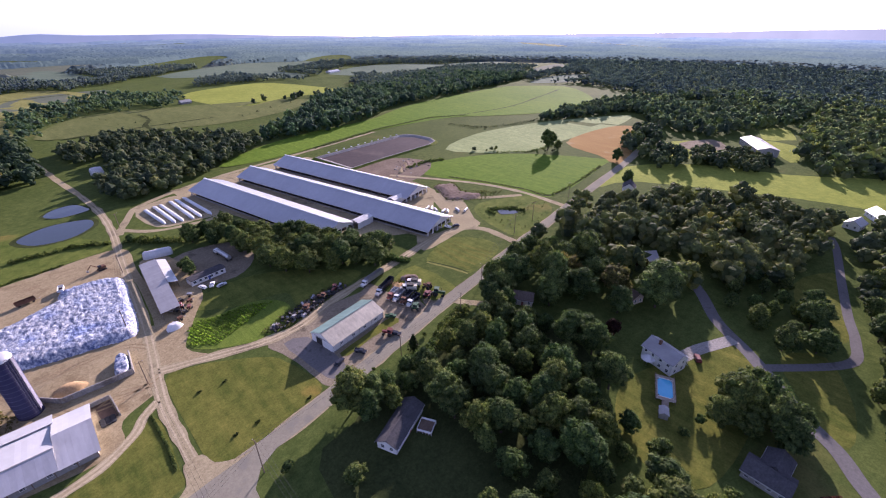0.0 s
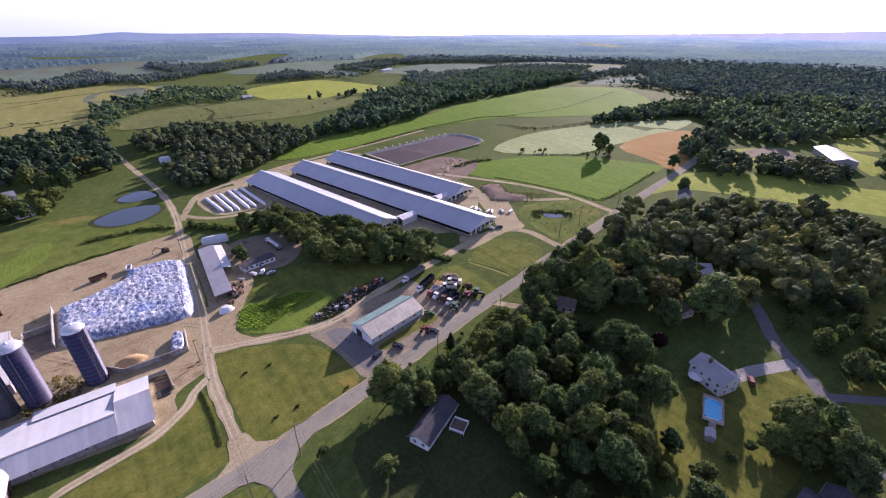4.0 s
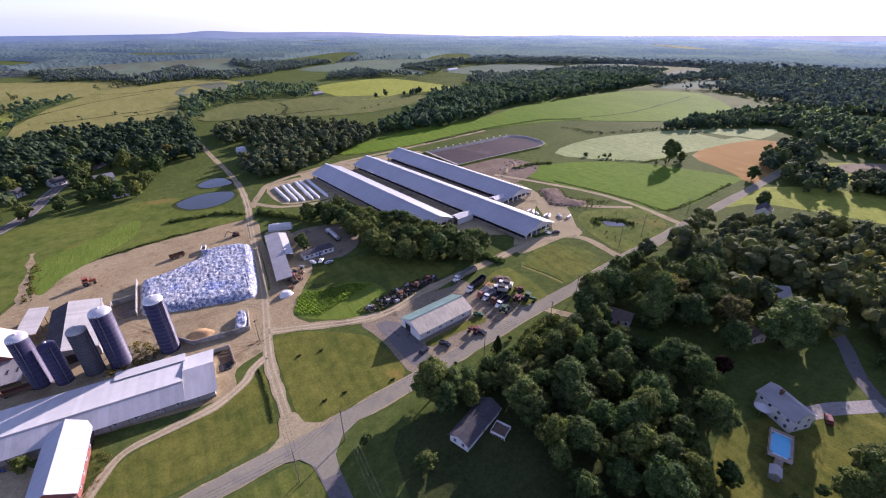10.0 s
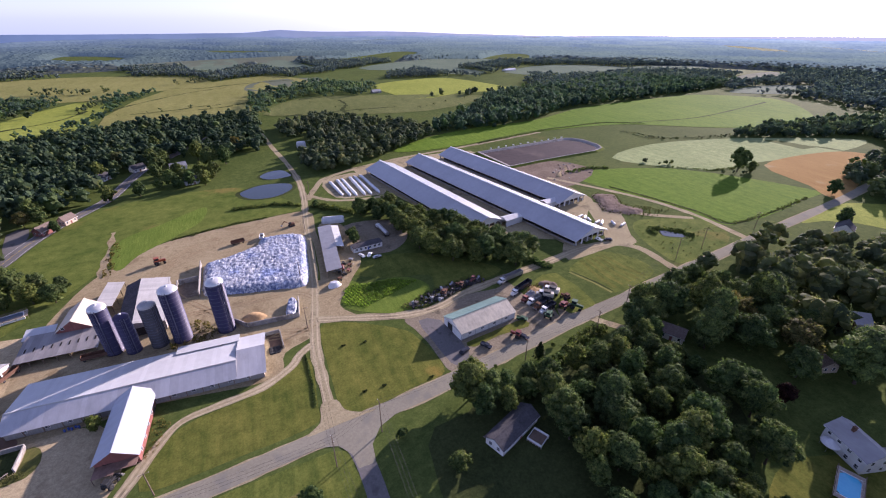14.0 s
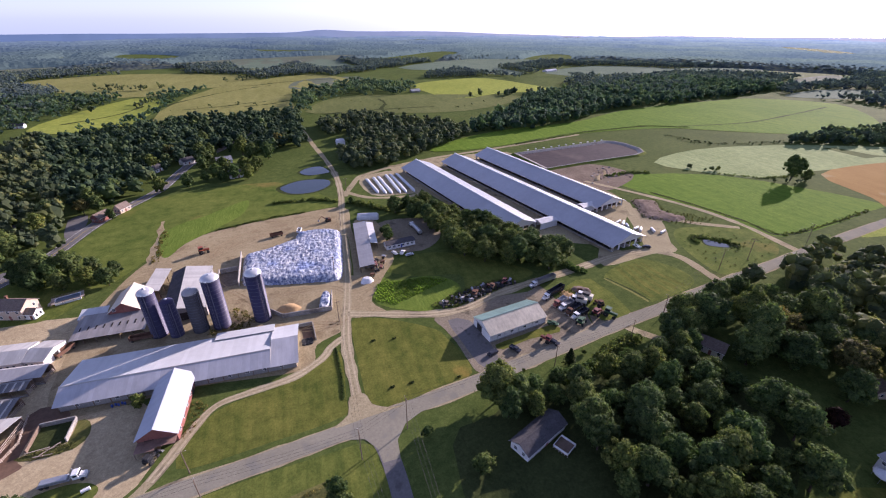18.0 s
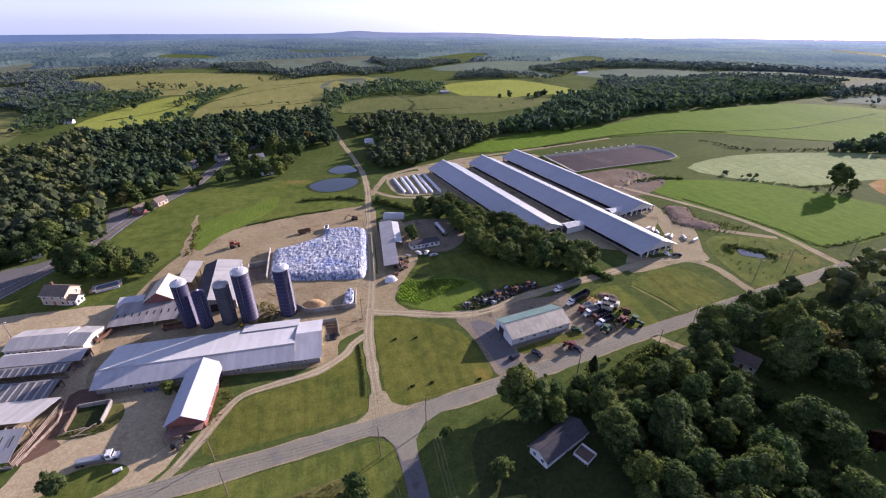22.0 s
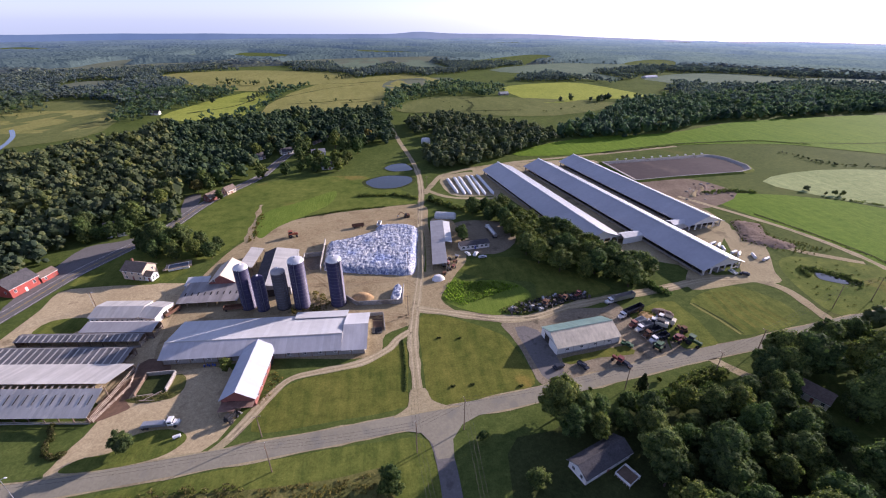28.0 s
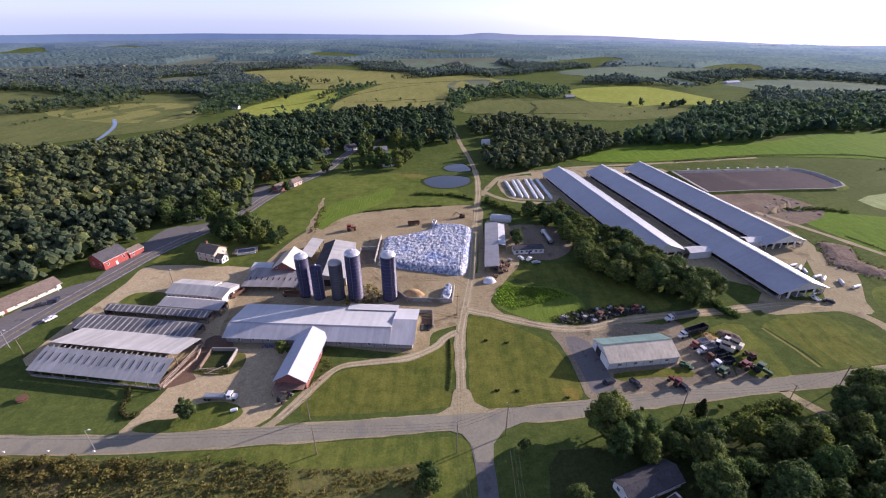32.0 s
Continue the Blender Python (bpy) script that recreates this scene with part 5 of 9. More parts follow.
def feed_barn():
    ob = thing("feed_barn", -61.4, 169.6, 93, "tall grey-roofed feed barn behind the silos", "barn")
    ln, w = 36.0, 16.0
    walls(ob, 0, ln, -w, 0, 4.4, 6.4, M["grey_wall"], sides="nsew", y_ridge=-5.5)
    # the left slope is much darker than the right one
    slope_panels(ob, -0.4, ln + 0.4, 0.5, 4.2, -5.5, 6.4, M["shingle"], 1.3)
    slope_panels(ob, -0.4, ln + 0.4, -w - 0.5, 4.2, -5.5, 6.4, M["galv"], 1.3)
    door(ob, 0, -w / 2, 4.0, 3.6, "y", M["shade"])


feed_barn()

# ---- silage, bunker, lagoon, water ----
def heap(name, outline, height, edge, material, label, category, cell=1.0, rough=0.3, seed=1.0, wave=0.35, kind="", steps=4):
    """A mound inside a plan outline: steep sides, a gently rolling top."""
    line = smooth_line(outline, steps, True)
    xs, ys = [p[0] for p in line], [p[1] for p in line]
    gx, gy = np.arange(min(xs) - cell, max(xs) + cell, cell), np.arange(min(ys) - cell, max(ys) + cell, cell)
    xx, yy = np.meshgrid(gx, gy)
    ok = inside(line, xx, yy)
    seg = np.array(line)
    nxt = np.roll(seg, -1, 0)
    d = nxt - seg
    rel = np.stack([xx, yy], -1)[:, :, None] - seg
    tt = np.clip((rel * d).sum(-1) / np.maximum((d * d).sum(-1), 1e-9), 0, 1)
    dist = np.sqrt(((rel - tt[..., None] * d) ** 2).sum(-1)).min(-1) * np.where(ok, 1, -1)
    bm = bmesh.new()
    grid = {}
    for i in range(len(gy)):
        for j in range(len(gx)):
            if dist[i, j] > -cell * 1.2:
                s = min(1.0, max(0.0, dist[i, j] / edge))
                s = s * (2 - s)
                x, y = gx[j], gy[i]
                n = noise.noise((x * 0.08, y * 0.08, seed)) * wave + noise.noise((x * 0.5, y * 0.5, seed)) * 0.12
                z = -0.15 + (height * s) * (1 + n) + (rough * noise.noise((x * 0.9, y * 0.9, seed + 4)) if s > 0 else 0)
                grid[i, j] = bm.verts.new((x, y, max(z, -0.15)))
    for (i, j) in list(grid):
        q = [(i, j), (i, j + 1), (i + 1, j + 1), (i + 1, j)]
        if all(k in grid for k in q):
            bm.faces.new([grid[k] for k in q]).smooth = True
    return tagged(part(name, bm, material), label, category, kind=kind)


heap("silage_clamp", [(-33, 190), (-22, 186.5), (-12, 183.8), (0, 181.6), (9.8, 179.8), (13.2, 190), (15.4, 212), (17.2, 233.5), (7, 239), (-6.4, 239.4), (-8, 231.5), (-15, 228), (-22, 223.6), (-30, 221.5), (-34, 219), (-34.2, 204)], 2.5, 4.2, M["tarp"],
     "huge silage pile under silver-blue wrinkled plastic", "silage pile", 0.7, 0.55, 1.0, 0.24, steps=2)


def bunker():
    ob = thing("bunker_silo", 0, 0, 0, "open concrete bunker with low walls", "bunker")
    def wall_run(x0, y0, x1, y1, h, name="wall"):
        ln = math.hypot(x1 - x0, y1 - y0)
        n = max(1, round(ln / 2.4))
        me = mesh_of(name, boxes((0, ln / n - 0.05, -0.2, 0.2, 0, h), bevel=0.04), M["concrete"])
        for i in range(n):
            t = i / n
            part("wall_panel", me, M["concrete"], ob, m=pose(x0 + (x1 - x0) * t, y0 + (y1 - y0) * t, 0, 0, 0, turn_of(x1 - x0, y1 - y0)))
    wall_run(-20.5, 163.5, -15.8, 158.0, 2.2)
    wall_run(-15.8, 158.0, 4.0, 157.0, 2.2)
    wall_run(4.0, 157.0, 5.4, 170.0, 2.0)
    wall_run(-35.4, 221, -34.8, 190, 3.0)
    wall_run(-44, 205, -35.6, 206, 2.6)
    wall_run(-44.8, 207, -44.2, 190, 1.8)
    wall_run(-22.5, 149.6, -4.6, 149.6, 1.6)
    wall_run(-4.4, 149.2, -3.9, 139.0, 1.6)


bunker()
sheet("manure_pen", [(-43.8, 191), (-44.2, 204.4), (-36, 205), (-35.6, 191.6)], M["earth"], 0.075, "brown trampled floor of a walled pen", "yard", 0)
sheet("walled_lot", [(-21.5, 149.2), (-5, 149.2), (-4.4, 139.5), (-8.5, 139.5), (-9, 147.4), (-21.5, 147.6)], M["mud"], 0.075, "dark brown floor of a walled lot", "yard", 0)
heap("feed_mound", [(-18, 163), (-12, 160), (-8, 163), (-12, 168), (-17, 167)], 1.8, 4.0, M["straw"], "small heap of tan chopped feed in the bunker", "feed heap", 0.6, 0.25, 7)
heap("silage_block", [(-1, 158.4), (3.2, 158), (4.6, 168), (1.0, 169)], 2.4, 0.7, M["tarp"], "small silage block wrapped in silver plastic in the bunker corner", "silage stack", 0.5, 0.3, 9)
heap("spoil_mound", [(199, 192), (206, 206), (213, 219), (227, 212), (219, 197), (225, 183), (213, 180)], 1.3, 7.0, M["brown_rubble"], "heap of dark spoil and weeds behind the barns", "spoil heap", 1.2, 0.8, 11)

heap("earth_mound", [(109, 136.4), (113, 139), (118, 135), (117, 131.6), (112, 133)], 1.5, 3.0, M["brown_rubble"], "heap of rusty brown earth behind parked lorries", "earth heap", 0.6, 0.5, 12)
heap("earth_mound", [(101, 133), (105, 137.4), (109, 136), (108, 131), (104, 130)], 1.1, 3.0, M["straw"], "low grassy heap behind parked lorries", "earth heap", 0.6, 0.4, 13)


def rubble():
    """Broken pale concrete and dug clods strewn beside the lagoon."""
    r = random.Random(8)
    for k in range(46):
        x, y = r.uniform(204, 246), r.uniform(254, 298)
        if y > 252 + (x - 200) * 1.1 or y < 244 + (x - 204) * 0.3:
            continue
        s = r.uniform(0.5, 1.5)
        bm = bmesh.new()
        bmesh.ops.create_icosphere(bm, subdivisions=1, radius=1.0)
        for v in bm.verts:
            v.co = Vector((v.co.x * s * r.uniform(0.8, 1.6), v.co.y * s * r.uniform(0.6, 1.1), max(-0.2, v.co.z * s * 0.5 * r.uniform(0.7, 1.2))))
        ob = tagged(part("rubble_lump", bm, M["concrete"] if k % 3 else M["brown_rubble"]), "lump of broken pale concrete on dug earth" if k % 3 else "lump of dark dug earth", "rubble", "rubble by the lagoon")
        ob.matrix_basis = pose(x, y, 0.08, 0, 0, r.uniform(0, 180))
    for k in range(4):
        heap("earth_ridge", [(214 + 5 * k, 262 + 2 * k), (217 + 5 * k, 259 + 2 * k), (229 + 4 * k, 270 + 3 * k), (227 + 4 * k, 273 + 3 * k)], 1.0, 2.0, M["brown_rubble"] if k % 2 else M["dirt"], "low ridge of dug earth beside the lagoon", "earth ridge", 0.8, 0.5, 30 + k)


rubble()


def bag_row(x0, y0, x1, y1, r):
    ln = math.hypot(x1 - x0, y1 - y0)
    ob = thing("silage_bag", x0, y0, turn_of(x1 - x0, y1 - y0), "long white plastic silage bag lying on gravel", "silage bag", "row of silage bags")
    bm = bmesh.new()
    n, m = 24, 10
    rings = []
    for i in range(n + 1):
        t = i / n
        f = min(1.0, math.sin(min(t, 1 - t) * math.pi * 6) if min(t, 1 - t) < 1 / 12 else 1.0)
        f = max(0.15, f) * (1 + 0.05 * noise.noise((t * 20, x0, 0)))
        rings.append([bm.verts.new((ln * t, r * f * math.cos(a) * 1.1, max(0.0, r * f * (0.75 + math.sin(a)) * 0.75))) for a in np.linspace(-0.6, math.pi + 0.6, m)])
    for a, b in zip(rings, rings[1:]):
        for k in range(m - 1):
            bm.faces.new((a[k], b[k], b[k + 1], a[k + 1])).smooth = True
        bm.faces.new((a[m - 1], b[m - 1], b[0], a[0]))
    bm.faces.new(rings[0]), bm.faces.new(rings[-1][::-1])
    bmesh.ops.recalc_face_normals(bm, faces=bm.faces)
    part("film", bm, M["bag"], ob)
    part("end_knot", boxes((-0.5, 0.15, -0.25, 0.25, 0.05, 0.5), bevel=0.1), M["bag"], ob)


for xa, ya, xb, yb in ((48.1, 321.5, 50.9, 288.0), (54.0, 324.0, 55.8, 285.0), (57.8, 325.0, 60.0, 284.0), (64.4, 327.0, 65.8, 283.0), (68.2, 327.5, 70.2, 282.5), (73.2, 328.0, 76.3, 282.5)):
    bag_row(xa, ya, xb, yb, 1.15)


def lagoon():
    core = [(193, 343), (292, 352), (299, 349), (304, 340), (305, 322), (300, 312), (288, 307), (230, 303), (196, 299)]
    mid = (250, 326)
    grow = lambda k: [(mid[0] + (x - mid[0]) * (1 + k / 60), mid[1] + (y - mid[1]) * (1 + k / 36)) for x, y in core]
    def ring(name, steps, material, label):
        bm = bmesh.new()
        rows = [[bm.verts.new((x, y, z)) for x, y in grow(k)] for k, z in steps]
        for a, b in zip(rows, rows[1:]):
            for j in range(len(a)):
                bm.faces.new((a[j], a[(j + 1) % len(a)], b[(j + 1) % len(a)], b[j]))
        bmesh.ops.recalc_face_normals(bm, faces=bm.faces)
        return tagged(part(name, bm, material), label, "bank", kind="structure")
    ring("lagoon_bank", ((8.5, 0.0), (5.2, 1.5)), M["pasture"], "grassy outer slope of the lagoon bank")
    ring("lagoon_rim", ((5.2, 1.5), (5.0, 1.62), (3.6, 1.62), (3.4, 1.5)), M["concrete"], "pale concrete rim of the slurry lagoon")
    ring("lagoon_liner", ((3.4, 1.5), (-0.4, 0.1)), M["concrete"], "grey sloping liner of the lagoon")
    sheet("slurry", core, M["slurry"], 0.18, "dark brown crusted slurry in a rectangular lagoon", "slurry lagoon", 0)
    for i in range(11):
        tt = i / 10
        blk = thing("marker_block", 205 + 88 * tt, 349.4 + 8.0 * tt, 5, "white block on the lagoon rim", "block", "lagoon rim blocks")
        part("block", boxes((-0.9, 0.9, -0.6, 0.6, 1.55, 2.3), bevel=0.1), M["bag"], blk)


lagoon()
for outline, text in (([(-15.3, 322), (-6, 332), (3, 335), (14, 333), (20.5, 328), (19, 316), (7, 306), (-8, 308)], "still blue farm pond in the pasture"),
                      ([(0, 356), (7.6, 366), (17.4, 366.5), (22, 356), (22, 348), (7, 346)], "small upper farm pond"),
                      ([(206, 151), (209.5, 156), (214, 151.6), (217, 147), (214.5, 144.4), (209, 147.4)], "small reedy pond below the barns")):
    sheet("pond", outline, M["water"], 0.08, text, "pond", 4)
    cx, cy = sum(p[0] for p in outline) / len(outline), sum(p[1] for p in outline) / len(outline)
    sheet("pond_rim", [(cx + (x - cx) * 1.16, cy + (y - cy) * 1.12) for x, y in outline], M["ditch"], 0.055, "weedy bank round the pond", "bank", 4)
ribbon("stream", [(-420, 560), (-392, 520), (-372, 478), (-360, 440), (-372, 410)], 4.5, M["water"], 0.5, "glinting stream in the river meadow", "stream")


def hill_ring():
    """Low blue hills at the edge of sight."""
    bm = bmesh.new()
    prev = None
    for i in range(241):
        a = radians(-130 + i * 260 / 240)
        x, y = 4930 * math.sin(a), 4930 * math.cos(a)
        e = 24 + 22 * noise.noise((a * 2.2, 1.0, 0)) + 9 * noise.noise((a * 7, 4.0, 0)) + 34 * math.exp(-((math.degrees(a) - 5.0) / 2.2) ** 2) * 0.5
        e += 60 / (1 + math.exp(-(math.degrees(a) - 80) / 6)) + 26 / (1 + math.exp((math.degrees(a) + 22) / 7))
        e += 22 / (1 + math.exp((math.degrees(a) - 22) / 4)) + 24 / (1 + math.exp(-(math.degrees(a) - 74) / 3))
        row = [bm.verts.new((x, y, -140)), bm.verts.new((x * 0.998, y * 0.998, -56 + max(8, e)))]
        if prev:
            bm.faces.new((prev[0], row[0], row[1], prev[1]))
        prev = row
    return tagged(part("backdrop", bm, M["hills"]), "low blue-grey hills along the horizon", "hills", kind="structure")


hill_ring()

# ---- trees and woods ----
rng = np.random.default_rng(5)


def quads_mesh(name, centre, normal, size, material, core=None, seed=0, rag=0.35):
    """Many small leaf sheets: each a bent four-sided blade about its centre."""
    r = np.random.default_rng(seed)
    n = len(centre)
    normal = normal / np.maximum(np.linalg.norm(normal, axis=1, keepdims=True), 1e-9)
    rand = r.normal(size=(n, 3))
    t = np.cross(normal, rand)
    t /= np.maximum(np.linalg.norm(t, axis=1, keepdims=True), 1e-9)
    b = np.cross(normal, t)
    s = np.broadcast_to(np.asarray(size, float), (n,))[:, None]
    k = 1 + rag * (r.random((n, 4, 1)) - 0.5) * 2
    v = np.stack([centre - t * s * 0.5 * k[:, 0], centre - b * s * 0.42 * k[:, 1] + normal * s * 0.12, centre + t * s * 0.5 * k[:, 2], centre + b * s * 0.42 * k[:, 3] + normal * s * 0.1], 1)
    verts = v.reshape(-1, 3)
    faces = np.arange(4 * n).reshape(n, 4)
    me = bpy.data.meshes.new(name)
    if core is not None:
        cv, cf = core
        allv = np.concatenate([verts, cv])
        me.from_pydata(allv.tolist(), [], faces.tolist() + (cf + len(verts)).tolist())
    else:
        me.from_pydata(verts.tolist(), [], faces.tolist())
    me.materials.append(material)
    return me


def ico(level=1):
    bm = bmesh.new()
    bmesh.ops.create_icosphere(bm, subdivisions=level, radius=1.0)
    v = np.array([w.co[:] for w in bm.verts])
    f = np.array([[w.index for w in q.verts] for q in bm.faces])
    bm.free()
    return v, f


ICO0 = ico(1)
ICO2 = ico(2)
OCTA = (np.array([(1, 0, 0), (-1, 0, 0), (0, 1, 0), (0, -1, 0), (0, 0, 1), (0, 0, -1)], float),
        np.array([(0, 2, 4), (2, 1, 4), (1, 3, 4), (3, 0, 4), (2, 0, 5), (1, 2, 5), (3, 1, 5), (0, 3, 5)]))


def clump_bodies(r, centre, radius, shape, rough=0.16):
    """Ragged solid tufts of foliage, one about each centre."""
    cv, cf = shape
    n = len(centre)
    v = cv[None] * (1 + rough * r.normal(size=(n, len(cv), 1))) * np.stack([radius, radius, radius * 0.85], 1)[:, None]
    v = v + centre[:, None]
    f = cf[None] + (np.arange(n) * len(cv))[:, None, None]
    return v.reshape(-1, 3), f.reshape(-1, 3)


def crown_mesh(name, height, radius, material, seed, clumps=46, per=34, leaf=0.85, low=0.30):
    """An uneven crown of leaf clumps round a lumpy heart."""
    r = np.random.default_rng(seed)
    mid = height * (1 + low) / 2
    half = height * (1 - low) / 2
    d = r.normal(size=(clumps, 3))
    d[:, 2] = d[:, 2] * 0.9 + 0.25
    d /= np.linalg.norm(d, axis=1, keepdims=True)
    f = 0.55 + 0.38 * r.random(clumps)
    lop = 1 + 0.22 * np.sin(np.arctan2(d[:, 1], d[:, 0]) * 2 + seed)
    taper = np.where(d[:, 2] > 0, 1 - 0.18 * d[:, 2], 1.0 + 0.1 * d[:, 2])
    c = np.stack([d[:, 0] * radius * f * lop * taper, d[:, 1] * radius * f * lop * taper, mid + d[:, 2] * half * (0.62 + 0.34 * r.random(clumps))], 1)
    cr = radius * (0.18 + 0.16 * r.random(clumps))
    q = r.normal(size=(clumps, per, 3))
    q[..., 2] += 0.5
    q /= np.linalg.norm(q, axis=2, keepdims=True)
    pts = c[:, None] + q * (cr[:, None, None] * (0.80 + 0.34 * r.random((clumps, per, 1))))
    nrm = q + 0.5 * r.normal(size=q.shape) + d[:, None] * 0.3
    cv, cf = ICO2
    heart = cv * (1 + 0.15 * r.normal(size=(len(cv), 1))) * np.array([radius * 0.62, radius * 0.62, half * 0.74]) + np.array([0, 0, mid])
    lumps, faces = clump_bodies(r, c, cr * 0.78, ICO0)
    core = (np.concatenate([heart, lumps]), np.concatenate([cf, faces + len(heart)]))
    return quads_mesh(name, pts.reshape(-1, 3), nrm.reshape(-1, 3), 0.78 * leaf * (0.55 + 0.75 * r.random(clumps * per)), material, core, seed)


def trunk_mesh(height, seed, girth=0.28, low=0.3):
    r = random.Random(seed)
    bm = bmesh.new()
    top = Vector((r.uniform(-0.5, 0.5), r.uniform(-0.5, 0.5), height * 0.62))
    knee = Vector((r.uniform(-0.2, 0.2), r.uniform(-0.2, 0.2), height * low))
    tube(bm, (0, 0, -0.3), (0, 0, 0.5), girth * 1.5, girth * 1.05, 9)
    tube(bm, (0, 0, 0.45), knee, girth * 1.05, girth * 0.85, 9)
    tube(bm, knee, top, girth * 0.85, girth * 0.3, 8)
    for i in range(6):
        a = i * 1.05 + r.uniform(-0.3, 0.3)
        h = knee.lerp(top, r.uniform(0, 0.7))
        reach = height * r.uniform(0.17, 0.27)
        tube(bm, h, h + Vector((math.cos(a) * reach, math.sin(a) * reach, reach * r.uniform(0.6, 1.1))), girth * 0.38, girth * 0.1, 6)
    return mesh_of("trunk", bm, M["bark"])


def conifer_mesh(height, radius, seed):
    r = np.random.default_rng(seed)
    n = 900
    t = r.random(n) ** 0.75
    a = r.random(n) * 2 * np.pi
    ring = 0.82 + 0.18 * np.cos(t * 60)
    rad = radius * (1 - t) ** 0.85 * ring * (0.75 + 0.3 * r.random(n)) + 0.1
    c = np.stack([np.cos(a) * rad, np.sin(a) * rad, height * (0.08 + 0.92 * t)], 1)
    nrm = np.stack([np.cos(a), np.sin(a), 0.7 + 0 * a], 1) + 0.4 * r.normal(size=(n, 3))
    cv, cf = ICO2
    core = cv * np.array([radius * 0.5, radius * 0.5, height * 0.4]) + np.array([0, 0, height * 0.42])
    return quads_mesh("crown", c, nrm, 0.75 * (0.7 + 0.6 * r.random(n)), M["needle"], (core, cf), seed)


def tree_kind(seed, height, radius, material, label, clumps=46, per=34, leaf=0.85, low=0.3, conifer=False):
    ob = thing("tree", 0, 0, 0, label, "tree", "trees of the farmland")
    part("trunk", trunk_mesh(height, seed, 0.02 * height, low), M["bark"], ob)
    part("crown", conifer_mesh(height, radius, seed) if conifer else crown_mesh("crown", height, radius, material, seed, clumps, per, leaf, low), material, ob)
    return ob


OAK = "broad leafy tree with a dense dark green crown"
TREES = {
    "a": tree_kind(11, 16.0, 6.9, M["leaf"], OAK, 96, 28, 0.74, 0.10),
    "b": tree_kind(12, 14.0, 5.4, M["leaf"], "rounded leafy tree with a mid-green crown", 78, 28, 0.70, 0.06),
    "c": tree_kind(13, 18.0, 6.0, M["leaf"], "tall leafy tree with an uneven green crown", 92, 28, 0.74, 0.10),
    "d": tree_kind(14, 11.0, 4.8, M["leaf"], "small leafy tree with a loose green crown", 60, 26, 0.66, 0.04),
    "y": tree_kind(15, 13.0, 5.2, M["leaf_yellow"], "leafy tree turning yellow-brown", 48, 34, 0.85, 0.25),
    "r": tree_kind(16, 8.0, 3.6, M["leaf_red"], "small tree with dark copper-red leaves", 40, 32, 0.65, 0.2),
    "n": tree_kind(17, 13.0, 3.0, M["needle"], "pointed dark evergreen tree", conifer=True),
    "s": tree_kind(18, 3.6, 2.0, M["leaf"], "low rounded green bush", 26, 26, 0.5, 0.05),
    "h": tree_kind(19, 6.5, 3.3, M["leaf"], "round-headed tree standing alone on grass", 40, 34, 0.6, 0.16),
}
USED = set()


def plant(kind, x, y, size=1.0, turn=None, wide=1.0):
    ob = TREES[kind]
    turn = rng.uniform(0, 360) if turn is None else turn
    m = pose(x, y, fall(x, y), 0, 0, turn) @ Matrix.Diagonal((size * wide, size * wide, size, 1))
    if kind not in USED:
        USED.add(kind)
        ob.matrix_basis = m
        return ob
    made = copy_thing(ob, Matrix())
    made.matrix_basis = m
    return made


def scatter(outline, spacing, seed, keep_out=()):
    r = np.random.default_rng(seed)
    xs, ys = [p[0] for p in outline], [p[1] for p in outline]
    out = []
    n = int((max(xs) - min(xs)) * (max(ys) - min(ys)) / spacing ** 2 * 6) + 20
    cand = np.stack([r.uniform(min(xs), max(xs), n), r.uniform(min(ys), max(ys), n)], 1)
    cand = cand[inside(outline, cand[:, 0], cand[:, 1])]
    cell = {}
    for x, y in cand:
        if any(math.hypot(x - a, y - b) < c for a, b, c in keep_out):
            continue
        i, j = int(x // spacing), int(y // spacing)
        if all(math.hypot(x - a, y - b) >= spacing for di in (-1, 0, 1) for dj in (-1, 0, 1) for a, b in cell.get((i + di, j + dj), ())):
            cell.setdefault((i, j), []).append((x, y))
            out.append((float(x), float(y)))
    return out


HOUSES = [(53, 70, 12), (58, 76, 8), (145, 26, 14), (126, 21, 13), (114, -11, 12), (136, 84, 10), (187, 93, 13), (208, 62, 14), (171, 52, 7), (336, -12, 10), (302, 110, 8), (160, 14, 8), (172, 8, 6)]


def off_roads(x, y, pad=6.0):
    for line in (MAIN, SIDE, [(215, 44), (197, 30), (180, 19), (166, 4), (146, -14), (137, -24), (126, -32)], [(310, -4), (254, -14), (222, -19), (202, -23), (185, -22), (161, 0)]):
        for (x0, y0), (x1, y1) in zip(line, line[1:]):
            d2 = (x1 - x0) ** 2 + (y1 - y0) ** 2
            t = min(1, max(0, ((x - x0) * (x1 - x0) + (y - y0) * (y1 - y0)) / d2))
            if math.hypot(x - x0 - t * (x1 - x0), y - y0 - t * (y1 - y0)) < pad:
                return False
    return True


